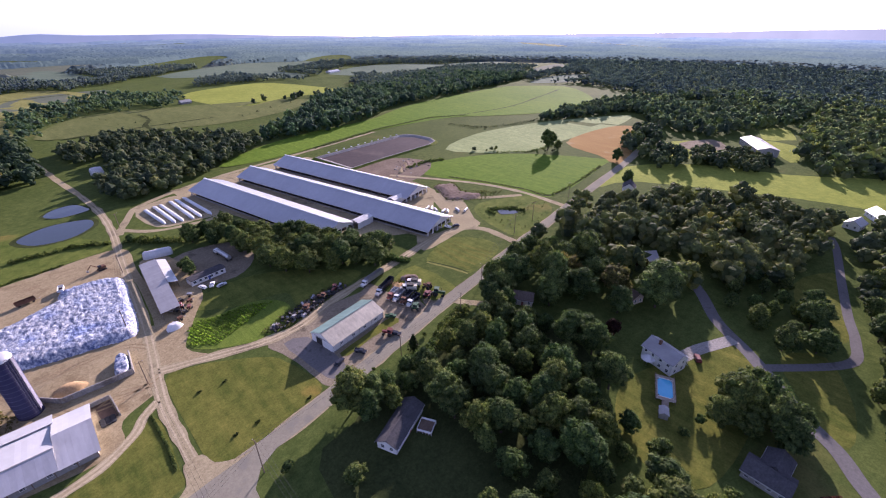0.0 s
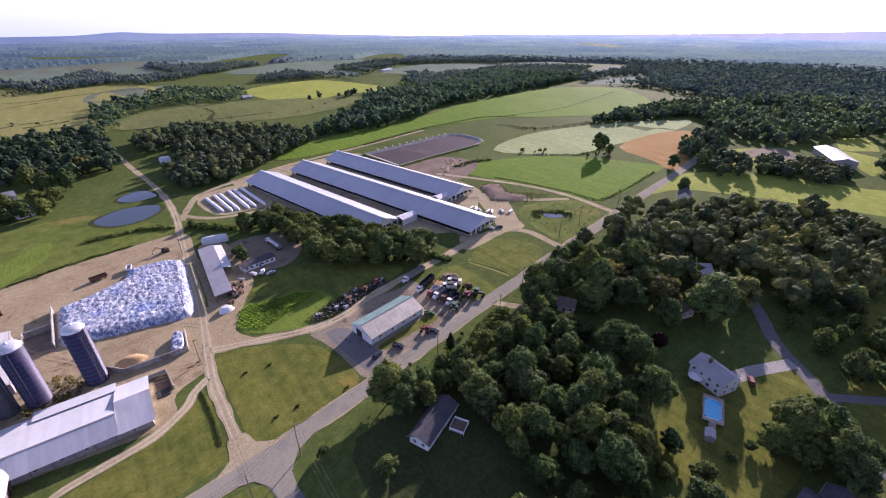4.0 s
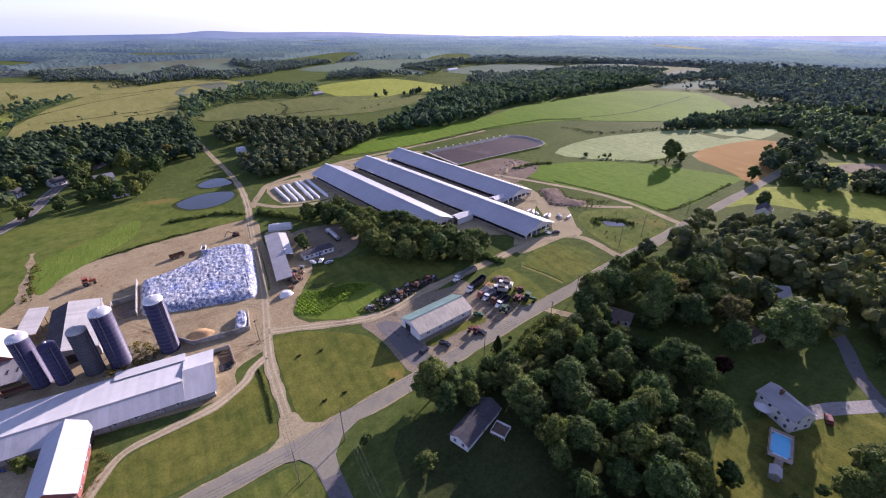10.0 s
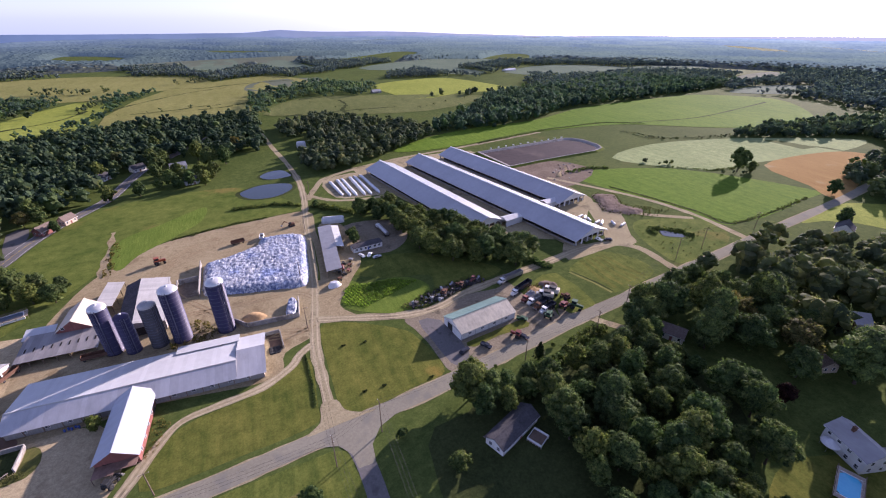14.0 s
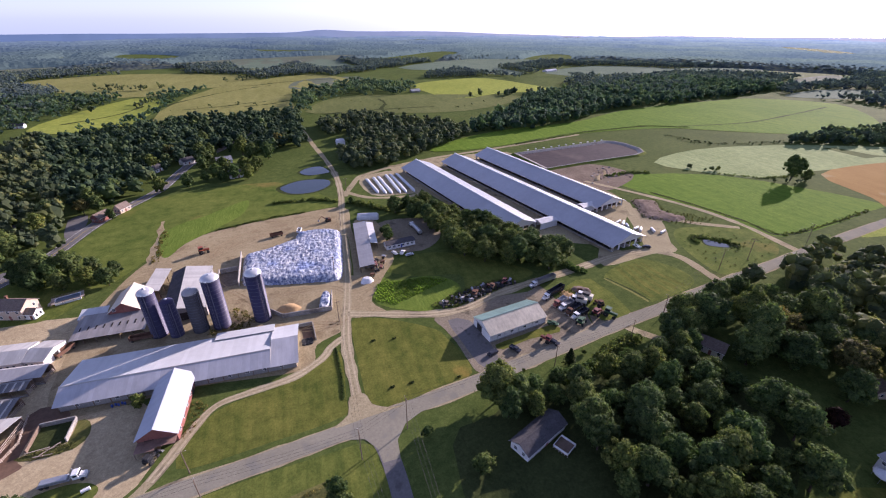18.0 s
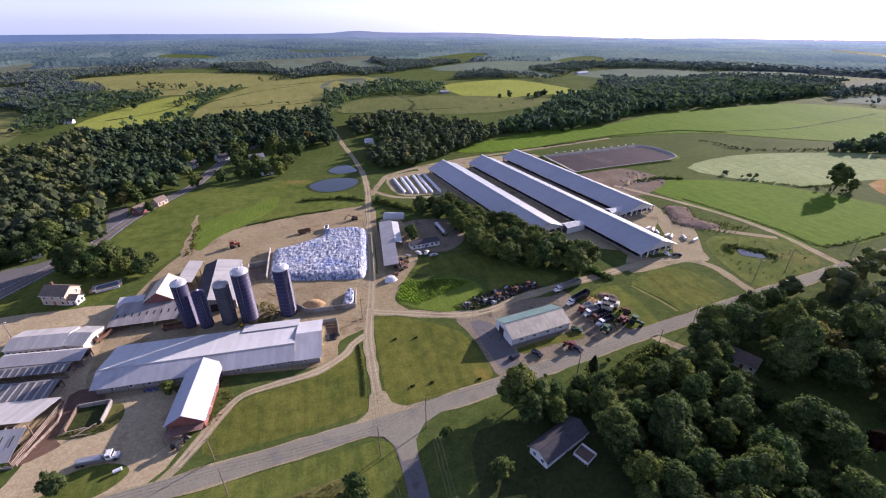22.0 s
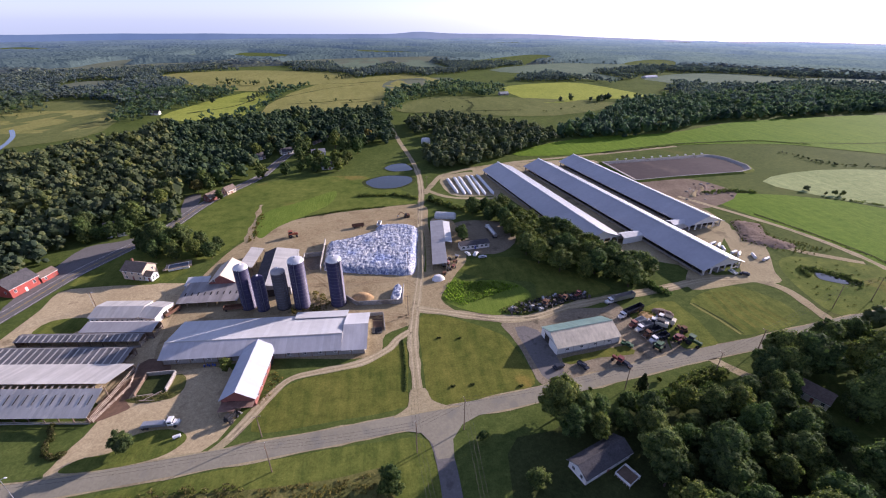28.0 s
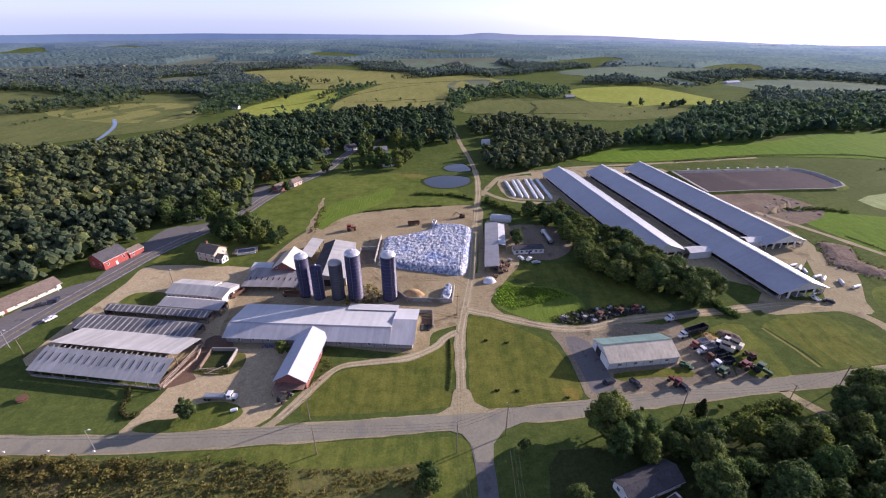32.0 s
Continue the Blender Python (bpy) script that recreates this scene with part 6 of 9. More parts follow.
# the wood beside the road and the gardens behind it
NEAR_WOODS = (
    ([(74, 85), (92, 86), (113, 87), (126, 72), (134, 50), (122, 36), (106, 30), (101, 14), (90, 2), (70, -2), (48, 34), (66, 44), (66, 66), (69, 80)], 6.6, "aaababcabdbd", 0.80),
    ([(134, 101), (170, 107), (182, 110), (188, 36), (176, 38), (155, 47), (160, 64), (134, 78)], 9.8, "aaaabccy", 1.15),
    ([(184, 24), (226, 18), (226, 2), (218, -4), (190, -14), (176, -12), (168, 6)], 8.5, "bbdd", 0.72),
    ([(142, 6), (157, 1), (158, -7), (146, -12), (126, -16), (112, -4), (124, 4)], 6.0, "aabcb", 0.85),
    ([(226, -27), (230, -52), (150, -52), (138, -40), (174, -33)], 8.0, "abcdy", 0.8),
    ([(168, 8), (213, 3), (222, -12), (198, -15), (178, -6), (168, 2)], 9.0, "bdd", 0.62),
    ([(84, 6), (100, -2), (96, -12), (78, -8)], 5.5, "bdd", 0.8),
)
for i, (outline, gap, kinds, size) in enumerate(NEAR_WOODS):
    for x, y in scatter(outline, gap, 30 + i, HOUSES):
        if off_roads(x, y, 5.0):
            plant(kinds[int(rng.integers(len(kinds)))], x, y, size * rng.uniform(0.68, 1.2), None, rng.uniform(0.9, 1.2))
# the grove in front of the long barns
for x, y in scatter([(52, 248), (58, 256), (72, 252), (86, 232), (102, 202), (120, 174), (121, 163), (110, 156), (86, 168), (73, 186), (69, 205), (68, 228), (60, 240)], 6.0, 50):
    plant("abbab"[int(rng.integers(5))], x, y, rng.uniform(0.68, 0.9), None, 1.15)
# single trees
SINGLE = (("a", 48.8, 88.4, 0.96), ("b", 50.0, 82.0, 0.86), ("a", 54.8, 86.0, 0.74), ("b", 60.0, 85.6, 0.74), ("b", 58.0, 80.0, 0.66), ("a", 124, 92.4, 0.72), ("b", 128.5, 97, 0.85), ("b", 120.5, 85.5, 0.85), ("a", 132, 93.5, 0.85), ("b", 126, 86, 0.8), ("a", 137, 100, 0.9), ("s", 64.0, 97.6, 0.42), ("d", 66.5, 82, 0.68), ("d", 71, 88, 0.72), ("d", 35.0, 67.5, 0.62), ("d", -3.5, 74, 0.6), ("s", -2.5, 71, 1.3), ("s", -5, 71.5, 1.2), ("s", 24, 84, 0.9), ("s", 74, 71, 0.9), ("s", 89.6, 98.6, 0.5), ("h", -79.5, 93.8, 1.1),
          ("c", 355, 211, 1.15), ("b", 364, 206, 0.7), ("b", 369, 150, 0.8), ("b", 312, 116, 0.9), ("b", 41, 213, 0.62), ("d", 42, 219, 0.7), ("s", 40, 224, 1.0), ("r", 196, 58, 1.2), ("r", 140, 46, 1.0),
          ("r", 110, -24, 1.1), ("h", 120, 8, 0.55), ("s", 112, 10, 0.8), ("h", -59.8, 124.0, 0.8), ("s", 35, 268, 1.3), ("s", 41, 262, 1.1), ("h", 30, 274, 0.8))
SINGLE += (("b", -131, 322, 1.0), ("b", -114, 297, 0.55), ("b", -124, 341, 1.0), ("a", -146, 303, 0.9), ("b", -146, 285, 1.0), ("b", -126, 314, 0.8), ("y", -133, 311, 0.8), ("b", -113, 399, 1.00), ("y", -103, 424, 1.12), ("d", -81, 428, 1.25), ("b", -83, 468, 1.12), ("d", -38, 352, 1.12), ("b", -36, 404, 1.12), ("d", -73, 385, 1.12), ("b", -24, 404, 1.12), ("y", -15, 448, 1.00), ("b", -74, 402, 1.12), ("d", -58, 384, 1.00), ("b", -70, 414, 1.12), ("d", -32, 372, 1.12), ("c", -46, 424, 1.00),
           ("a", 209, -29, 0.8), ("b", 191, -33, 0.9), ("d", 169, -31, 0.9), ("b", 150, -36, 0.8), ("d", 227, -26, 0.9), ("b", 252, -26, 0.9), ("b", 212, -7, 0.85), ("a", 201, -9, 0.8))
for kind, x, y, size in SINGLE:
    plant(kind, x, y, size)
plant("n", 80.8, 95.2, 0.60, None, 1.5)
# trees round the highway houses and along the pastures
HEDGE = (([(-136, 226), (-124, 238), (-104, 228), (-91, 219), (-91, 209), (-119, 210)], 6.5, "badb", 0.95),
         ([(-108, 334), (-98, 340), (-72, 356), (-40, 376), (-30, 368), (-52, 350), (-80, 344)], 9.0, "bdb", 0.85),
         ([(-165, 232), (-150, 244), (-140, 256), (-150, 262), (-172, 250)], 6.0, "bda", 0.85))
for i, (outline, gap, kinds, size) in enumerate(HEDGE):
    for x, y in scatter(outline, gap, 60 + i):
        if off_roads(x, y, 6.0):
            plant(kinds[int(rng.integers(len(kinds)))], x, y, size * rng.uniform(0.75, 1.1))


def woodland(name, places, heights, leaves, leaf, label, seed, mat="wood_far", hearts=True):
    """Many trees of a wood, as one mass of leaf clumps on dark hearts."""
    r = np.random.default_rng(seed)
    p = np.array(places)
    n = len(p)
    h = np.asarray(heights)
    rad = h * r.uniform(0.40, 0.60, n)
    z = np.array([fall(x, y) for x, y in p])
    k = 22 if leaves >= 300 else 16 if leaves >= 120 else 9 if leaves >= 60 else 5
    per = max(2, int(leaves * 0.7) // k)
    knots = r.normal(size=(n, k, 3))
    knots[..., 2] = knots[..., 2] * 0.8 + 0.5
    knots /= np.linalg.norm(knots, axis=2, keepdims=True)
    reach = (0.56 + 0.24 * r.random((n, k))) * (1 + 0.2 * np.sin(np.arctan2(knots[..., 1], knots[..., 0]) * 2 + r.uniform(0, 6, (n, 1))))
    spot = np.stack([p[:, 0, None] + knots[..., 0] * rad[:, None] * reach, p[:, 1, None] + knots[..., 1] * rad[:, None] * reach, z[:, None] + h[:, None] * (0.46 + 0.56 * knots[..., 2] * reach)], -1)
    size = rad[:, None] * r.uniform(0.24, 0.40, (n, k)) * (1.0 if leaves >= 120 else 1.15)
    q = r.normal(size=(n, k, per, 3))
    q = q / np.linalg.norm(q, axis=-1, keepdims=True) + 0.55 * knots[:, :, None] + np.array([0, 0, 0.3])
    q /= np.linalg.norm(q, axis=-1, keepdims=True)
    c = spot[:, :, None] + q * size[:, :, None, None] * r.uniform(0.82, 1.18, (n, k, per, 1))
    nrm = q + 0.45 * r.normal(size=q.shape)
    tuft, tuft_faces = clump_bodies(r, spot.reshape(-1, 3), (size * (0.86 if leaves >= 100 else 1.0)).ravel(), ICO0 if leaves >= 100 else OCTA, 0.2)
    cv, cf = ICO0
    if hearts and leaves >= 60:
        heart = (cv[None] * (1 + 0.12 * r.normal(size=(n, len(cv), 1))) * np.stack([rad * 0.62, rad * 0.62, h * 0.36], 1)[:, None] + np.stack([p[:, 0], p[:, 1], z + h * 0.47], 1)[:, None]).reshape(-1, 3)
        faces = (cf[None] + (np.arange(n) * len(cv))[:, None, None]).reshape(-1, 3)
        tuft, tuft_faces = np.concatenate([heart, tuft]), np.concatenate([faces, tuft_faces + len(heart)])
    s = np.repeat(0.72 * leaf * h / 13.0, k * per) * r.uniform(0.6, 1.25, n * k * per)
    me = quads_mesh(name, c.reshape(-1, 3), nrm.reshape(-1, 3), s, M[mat], (tuft, tuft_faces), seed)
    return tagged(new(name, me), label, "woodland", kind="stuff")


def wood(name, outline, gap, seed, leaves, leaf, label, h0=10, h1=16, clear=(), mat="wood_far"):
    pts = [q for q in scatter(outline, gap, seed, HOUSES) if off_roads(q[0], q[1], 6)]
    for c in clear:
        arr = np.array(pts)
        pts = [q for q, k in zip(pts, inside(c, arr[:, 0], arr[:, 1])) if not k]
    r = np.random.default_rng(seed + 1)
    woodland(name, pts, r.uniform(h0, h1, len(pts)), leaves, leaf, label, seed, mat)


wood("woodland", [(182, 110), (196, 116), (222, 118), (232, 90), (226, 14), (204, 24), (188, 36)], 10.2, 90, 900, 0.62, "tall dense garden wood beside the road", 12, 18)
wood("woodland", [(380, 146), (434, 169), (491, 179), (490, 162), (451, 149), (396, 137), (373, 134)], 9.5, 91, 320, 0.95, "dark copse at the corner of the orange field", 12, 17)
wood("woodland", [(378, 127), (420, 135), (432, 122), (391, 103), (369, 110)], 8.5, 92, 360, 0.85, "round trees along the country road", 9, 14)
wood("woodland", [(402, 99), (440, 109), (449, 99), (410, 86)], 6.5, 93, 300, 0.9, "clump of trees in the sunny meadow", 8, 12)
wood("woodland", [(404, 82), (452, 90), (460, 78), (458, 56), (440, 48), (413, 54)], 7.0, 94, 300, 0.9, "row of trees before the white barn", 8, 12)


def tree_line(pts, gap, jitter, seed, h0, h1, leaves, leaf, label):
    """A hedgerow or loose row of trees, joined."""
    r = np.random.default_rng(seed)
    out = []
    for (x0, y0), (x1, y1) in zip(pts, pts[1:]):
        n = max(1, int(math.hypot(x1 - x0, y1 - y0) / gap))
        out += [(x0 + (x1 - x0) * (i + r.random()) / n + r.normal() * jitter, y0 + (y1 - y0) * (i + r.random()) / n + r.normal() * jitter) for i in range(n)]
    h = h0 + (h1 - h0) * r.random(len(out)) ** 1.6
    woodland("tree_row", out, h, leaves, leaf, label, seed)


tree_line([(-514, 525), (-506, 565), (-482, 592), (-483, 648), (-465, 679)], 5, 4, 201, 1.5, 5, 40, 2.4, "low bushes on the river bank")
tree_line([(-618, 691), (-590, 640), (-558, 610)], 9, 6, 202, 8, 15, 50, 2.2, "clump of trees in the river meadow")
tree_line([(-276, 730), (-262, 733)], 6, 5, 203, 6, 12, 60, 2.0, "clump of trees on the hay meadow")
tree_line([(-201, 735), (-200, 817), (-188, 840)], 6, 4, 204, 4, 11, 50, 2.2, "row of bushes along a field lane")
tree_line([(-340, 990), (-272, 973), (-217, 972)], 8, 8, 205, 8, 15, 40, 2.6, "row of trees behind the hay meadow")
tree_line([(-123, 1046), (-87, 1074), (-48, 1104)], 9, 8, 206, 6, 13, 40, 2.6, "copse standing in the tan field")
tree_line([(288, 682), (300, 684)], 5, 5, 207, 5, 11, 60, 2.0, "bush by the yellow-green field")
tree_line([(336, 676), (362, 677)], 5, 5, 208, 7, 12, 60, 2.0, "round clump by the yellow-green field")
tree_line([(390, 682), (424, 684)], 6, 5, 209, 8, 14, 60, 2.0, "tall clump by the yellow-green field")
tree_line([(71, 740), (114, 640), (157, 590), (232, 590), (330, 650)], 14, 4, 210, 1.0, 3.5, 40, 2.4, "ragged hedge across the green field")
tree_line([(376, 356), (386, 318), (427, 302), (470, 293)], 1.7, 2.6, 211, 0.8, 2.8, 60, 1.8, "uneven scrub along the pale field")
tree_line([(345, 212), (375, 205)], 3.5, 4, 212, 2, 5, 60, 1.8, "bushes under a lone field tree")
tree_line([(309, 260), (325, 250)], 3.5, 3, 213, 2.5, 5, 60, 1.8, "dark bushes in the pale field")
tree_line([(-160, 700), (-100, 720), (-40, 700)], 20, 12, 214, 2, 8, 40, 2.4, "scattered trees in a tan field")
wood("woodland", [(222, 118), (246, 122), (308, 80), (328, 47), (344, 31), (322, -2), (264, -2), (226, 6), (226, 40), (232, 90)], 9.6, 69, 520, 0.78, "dense dark wood behind the gardens", 11, 17, [])
wood("woodland", [(236, -17), (310, -16), (380, -40), (420, -90), (300, -110), (236, -60)], 9.4, 70, 300, 0.95, "garden trees and wood along the lane", 9, 15, [])
wood("woodland", [(-129, 262), (-165, 262), (-172, 240), (-172, 208), (-180, 204), (-184, 178), (-198, 160), (-206, 60), (-250, 60), (-262, 190), (-200, 290)], 7.6, 68, 320, 0.7, "leafy wood edge behind the highway houses", 8, 14)
wood("woodland", [(-420, 390), (-341, 388), (-275, 450), (-244, 552), (-150, 325), (-129, 262), (-200, 290), (-262, 190), (-250, 60), (-330, 60), (-480, 200)], 8.6, 71, 170, 0.98,
     "dense dark green woodland beside the highway", 9, 16)
wood("woodland", [(-229, 520), (-107, 600), (8, 600), (10, 440), (-20, 432), (-48, 426), (-78, 450), (-100, 362), (-132, 312), (-152, 332)], 8.4, 72, 130, 1.1, "belt of leafy trees round the village houses", 9, 15,
     [[(-112, 330), (-60, 380), (-30, 420), (-60, 440), (-100, 400)]])
wood("woodland", [(26, 530), (82, 562), (180, 458), (178, 428), (82, 356), (50, 338), (35, 350), (40, 449)], 8.6, 73, 220, 0.9, "belt of dark leafy trees behind the barns", 9, 15,
     [[(18, 415), (30, 470), (54, 474), (58, 430), (36, 410)]])
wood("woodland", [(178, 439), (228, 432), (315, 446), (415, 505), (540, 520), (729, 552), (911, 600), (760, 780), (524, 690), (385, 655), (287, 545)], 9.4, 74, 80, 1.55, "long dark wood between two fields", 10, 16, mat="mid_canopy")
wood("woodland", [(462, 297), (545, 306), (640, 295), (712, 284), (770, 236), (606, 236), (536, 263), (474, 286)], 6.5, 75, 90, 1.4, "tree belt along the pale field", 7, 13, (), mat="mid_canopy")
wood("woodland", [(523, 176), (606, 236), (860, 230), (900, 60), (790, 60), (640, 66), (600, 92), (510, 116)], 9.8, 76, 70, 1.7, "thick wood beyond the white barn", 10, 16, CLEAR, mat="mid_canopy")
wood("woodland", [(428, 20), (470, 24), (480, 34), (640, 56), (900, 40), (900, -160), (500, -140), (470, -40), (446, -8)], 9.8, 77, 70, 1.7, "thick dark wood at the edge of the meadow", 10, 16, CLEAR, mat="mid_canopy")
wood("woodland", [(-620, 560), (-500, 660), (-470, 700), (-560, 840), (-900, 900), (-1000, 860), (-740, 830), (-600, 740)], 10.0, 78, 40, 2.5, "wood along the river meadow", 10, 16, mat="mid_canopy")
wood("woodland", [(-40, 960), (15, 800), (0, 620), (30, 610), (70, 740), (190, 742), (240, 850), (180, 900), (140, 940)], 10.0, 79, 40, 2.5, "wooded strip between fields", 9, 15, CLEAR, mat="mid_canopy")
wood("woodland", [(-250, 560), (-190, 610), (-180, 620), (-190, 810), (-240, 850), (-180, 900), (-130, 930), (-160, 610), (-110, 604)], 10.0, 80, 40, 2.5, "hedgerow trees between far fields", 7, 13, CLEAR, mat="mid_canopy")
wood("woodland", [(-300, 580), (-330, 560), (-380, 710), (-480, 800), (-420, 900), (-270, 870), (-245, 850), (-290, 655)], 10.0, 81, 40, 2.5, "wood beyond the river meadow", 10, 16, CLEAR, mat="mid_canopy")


def middle_woods():
    """Whole woods between 820 and 1500 m, tree by tree but sparingly."""
    r = np.random.default_rng(17)
    step = 9.6
    gx, gy = np.meshgrid(np.arange(-1250, 1560, step), np.arange(-80, 1560, step))
    x = (gx + r.uniform(-4.2, 4.2, gx.shape)).ravel()
    y = (gy + r.uniform(-4.2, 4.2, gx.shape)).ravel()
    rad, az = np.hypot(x, y), np.degrees(np.arctan2(x, y))
    ok = (rad > 810) & (rad < 1540) & (az > -53) & (az < 97)
    for c in CLEAR:
        ok &= ~inside(c, x, y)
    for x0, y0, x1, y1 in OPEN:
        ok &= ~((x > x0) & (x < x1) & (y > y0) & (y < y1))
    gaps = np.sin(x * 0.0083 + 2 * np.sin(y * 0.0031)) * np.sin(y * 0.0061 + 1.7 * np.sin(x * 0.0043 + 1.0)) + 0.25 * np.sin(x * 0.03) * np.sin(y * 0.027)
    ok &= (gaps < 0.5) | (rad < 860)
    p = list(zip(x[ok].tolist(), y[ok].tolist()))
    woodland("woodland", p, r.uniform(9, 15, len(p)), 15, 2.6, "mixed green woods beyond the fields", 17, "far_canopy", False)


OPEN = ((-330, 600, 480, 960), (380, 300, 800, 560))
middle_woods()


def canopy():
    """The unbroken far woods, seen only as rough treetops."""
    r = np.random.default_rng(9)
    radii = [1500.0]
    while radii[-1] < 4900:
        radii.append(radii[-1] * (1.005 if radii[-1] < 2400 else 1.01))
    az = np.radians(np.arange(-56, 100, 0.2))
    R, A = np.meshgrid(np.array(radii), az, indexing="ij")
    R = R * (1 + 0.0012 * r.normal(size=R.shape))
    A = A + np.radians(0.04) * r.normal(size=A.shape)
    X, Y = R * np.sin(A), R * np.cos(A)
    open_ = np.zeros(X.shape, bool)
    for c in CLEAR:
        open_ |= inside(c, X, Y)
    for x0, y0, x1, y1 in OPEN:
        open_ |= (X > x0) & (X < x1) & (Y > y0) & (Y < y1)
    Z = -0.0128 * np.maximum(0, R - 550)
    big = np.sin(X * 0.021 + 1.3 * np.sin(Y * 0.013)) * np.sin(Y * 0.017 + X * 0.006)
    cell = 11.0
    near_d = np.full(X.shape, 9.0)
    top = np.zeros(X.shape)
    ix, iy = np.floor(X / cell), np.floor(Y / cell)
    for di in (-1, 0, 1):
        for dj in (-1, 0, 1):
            a1, b1 = ix + di, iy + dj
            h1 = np.modf(np.abs(np.sin(a1 * 127.1 + b1 * 311.7) * 43758.5453))[0]
            h2 = np.modf(np.abs(np.sin(a1 * 269.5 + b1 * 183.3) * 43758.5453))[0]
            dd = np.hypot(X - (a1 + h1) * cell, Y - (b1 + h2) * cell) / cell
            top = np.where(dd < near_d, h1 * 4 - 2, top)
            near_d = np.minimum(near_d, dd)
    H = 8.5 + 2.0 * big + top + 6.0 * np.sqrt(np.maximum(0.0, 1 - near_d ** 2)) + 0.5 * r.normal(size=X.shape)
    gaps = np.sin(X * 0.0061 + 2 * np.sin(Y * 0.0023)) * np.sin(Y * 0.0043 + 1.7 * np.sin(X * 0.0031 + 1.0))
    thin = (gaps > 0.55) & (R > 1100)
    full = (~(open_ | thin)).astype(float)
    soft = sum(np.roll(np.roll(full, i, 0), j, 1) for i in (-2, -1, 0, 1, 2) for j in (-3, -2, -1, 0, 1, 2, 3)) / 35.0
    soft = np.clip(soft * 1.6 - 0.6, 0, 1) * np.clip((R - 1490) / 90, 0, 1)
    Z = np.where(soft <= 0, Z - 3.0, Z - 2.0 + soft * np.maximum(3.0, H + 2.0))
    a, b = Z.shape
    P = np.stack([X, Y, Z], -1)
    q = np.stack([P[:-1, :-1], P[1:, :-1], P[1:, 1:], P[:-1, 1:]], 2)
    low = (q[..., 2] < (-0.0128 * np.maximum(0, R[:-1, :-1] - 550) - 2)[..., None]).all(-1)
    q = q[~low]
    n = len(q)
    near = np.hypot(q[:, 0, 0], q[:, 0, 1]) < 1540 + 120 * r.random(len(q))
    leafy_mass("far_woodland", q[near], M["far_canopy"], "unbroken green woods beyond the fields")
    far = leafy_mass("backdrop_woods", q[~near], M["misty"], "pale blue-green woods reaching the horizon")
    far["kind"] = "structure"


def leafy_mass(name, q, material, label):
    n = len(q)
    me = bpy.data.meshes.new(name)
    me.vertices.add(4 * n)
    me.vertices.foreach_set("co", q.reshape(-1).astype(np.float32))
    me.loops.add(4 * n)
    me.loops.foreach_set("vertex_index", np.arange(4 * n, dtype=np.int32))
    me.polygons.add(n)
    me.polygons.foreach_set("loop_start", np.arange(0, 4 * n, 4, dtype=np.int32))
    me.update(calc_edges=True)
    me.materials.append(material)
    return tagged(new(name, me), label, "woodland", kind="stuff")


canopy()

# ---- houses ----
gable_house("house", 54.8, 72.0, 21, 17, 6.4, 2.9, 4.6, M["white_wall"], M["shingle"], "low white house with a dark shingled roof", 0.5, None, 5)


def railed_deck(x, y, turn, length, width):
    ob = thing("deck", x, y, turn, "raised wooden deck with white railings", "deck")
    part("platform", boxes((0, length, 0, width, 0.5, 0.65)), M["wood"], ob)
    n = 6
    for i in range(n):
        for yy in (0.05, width - 0.05):
            part("post", boxes((i * length / (n - 1) - 0.05, i * length / (n - 1) + 0.05, yy - 0.05, yy + 0.05, 0, 1.6)), M["white"], ob)
    for yy in (0.05, width - 0.05):
        part("rail", boxes((0, length, yy - 0.09, yy + 0.09, 1.5, 1.62), (0, length, yy - 0.04, yy + 0.04, 0.8, 1.45)), M["white"], ob)
    part("rail", boxes((length - 0.1, length + 0.08, 0, width, 1.5, 1.62), (length - 0.05, length + 0.03, 0, width, 0.8, 1.45)), M["white"], ob)
    part("rail", boxes((-0.08, 0.1, 0, width, 1.5, 1.62)), M["white"], ob)


railed_deck(57.2, 67.6, -63, 4.6, 4.6)
gable_house("house", 139.8, 26.2, 73, 12.0, 8.2, 5.2, 7.6, M["white_wall"], M["old_galv"], "two-storey white house with a grey roof beside the pool", 0.5, 2.0, 4, floors=2, porch=(-5.5, 5.5, 2.4))


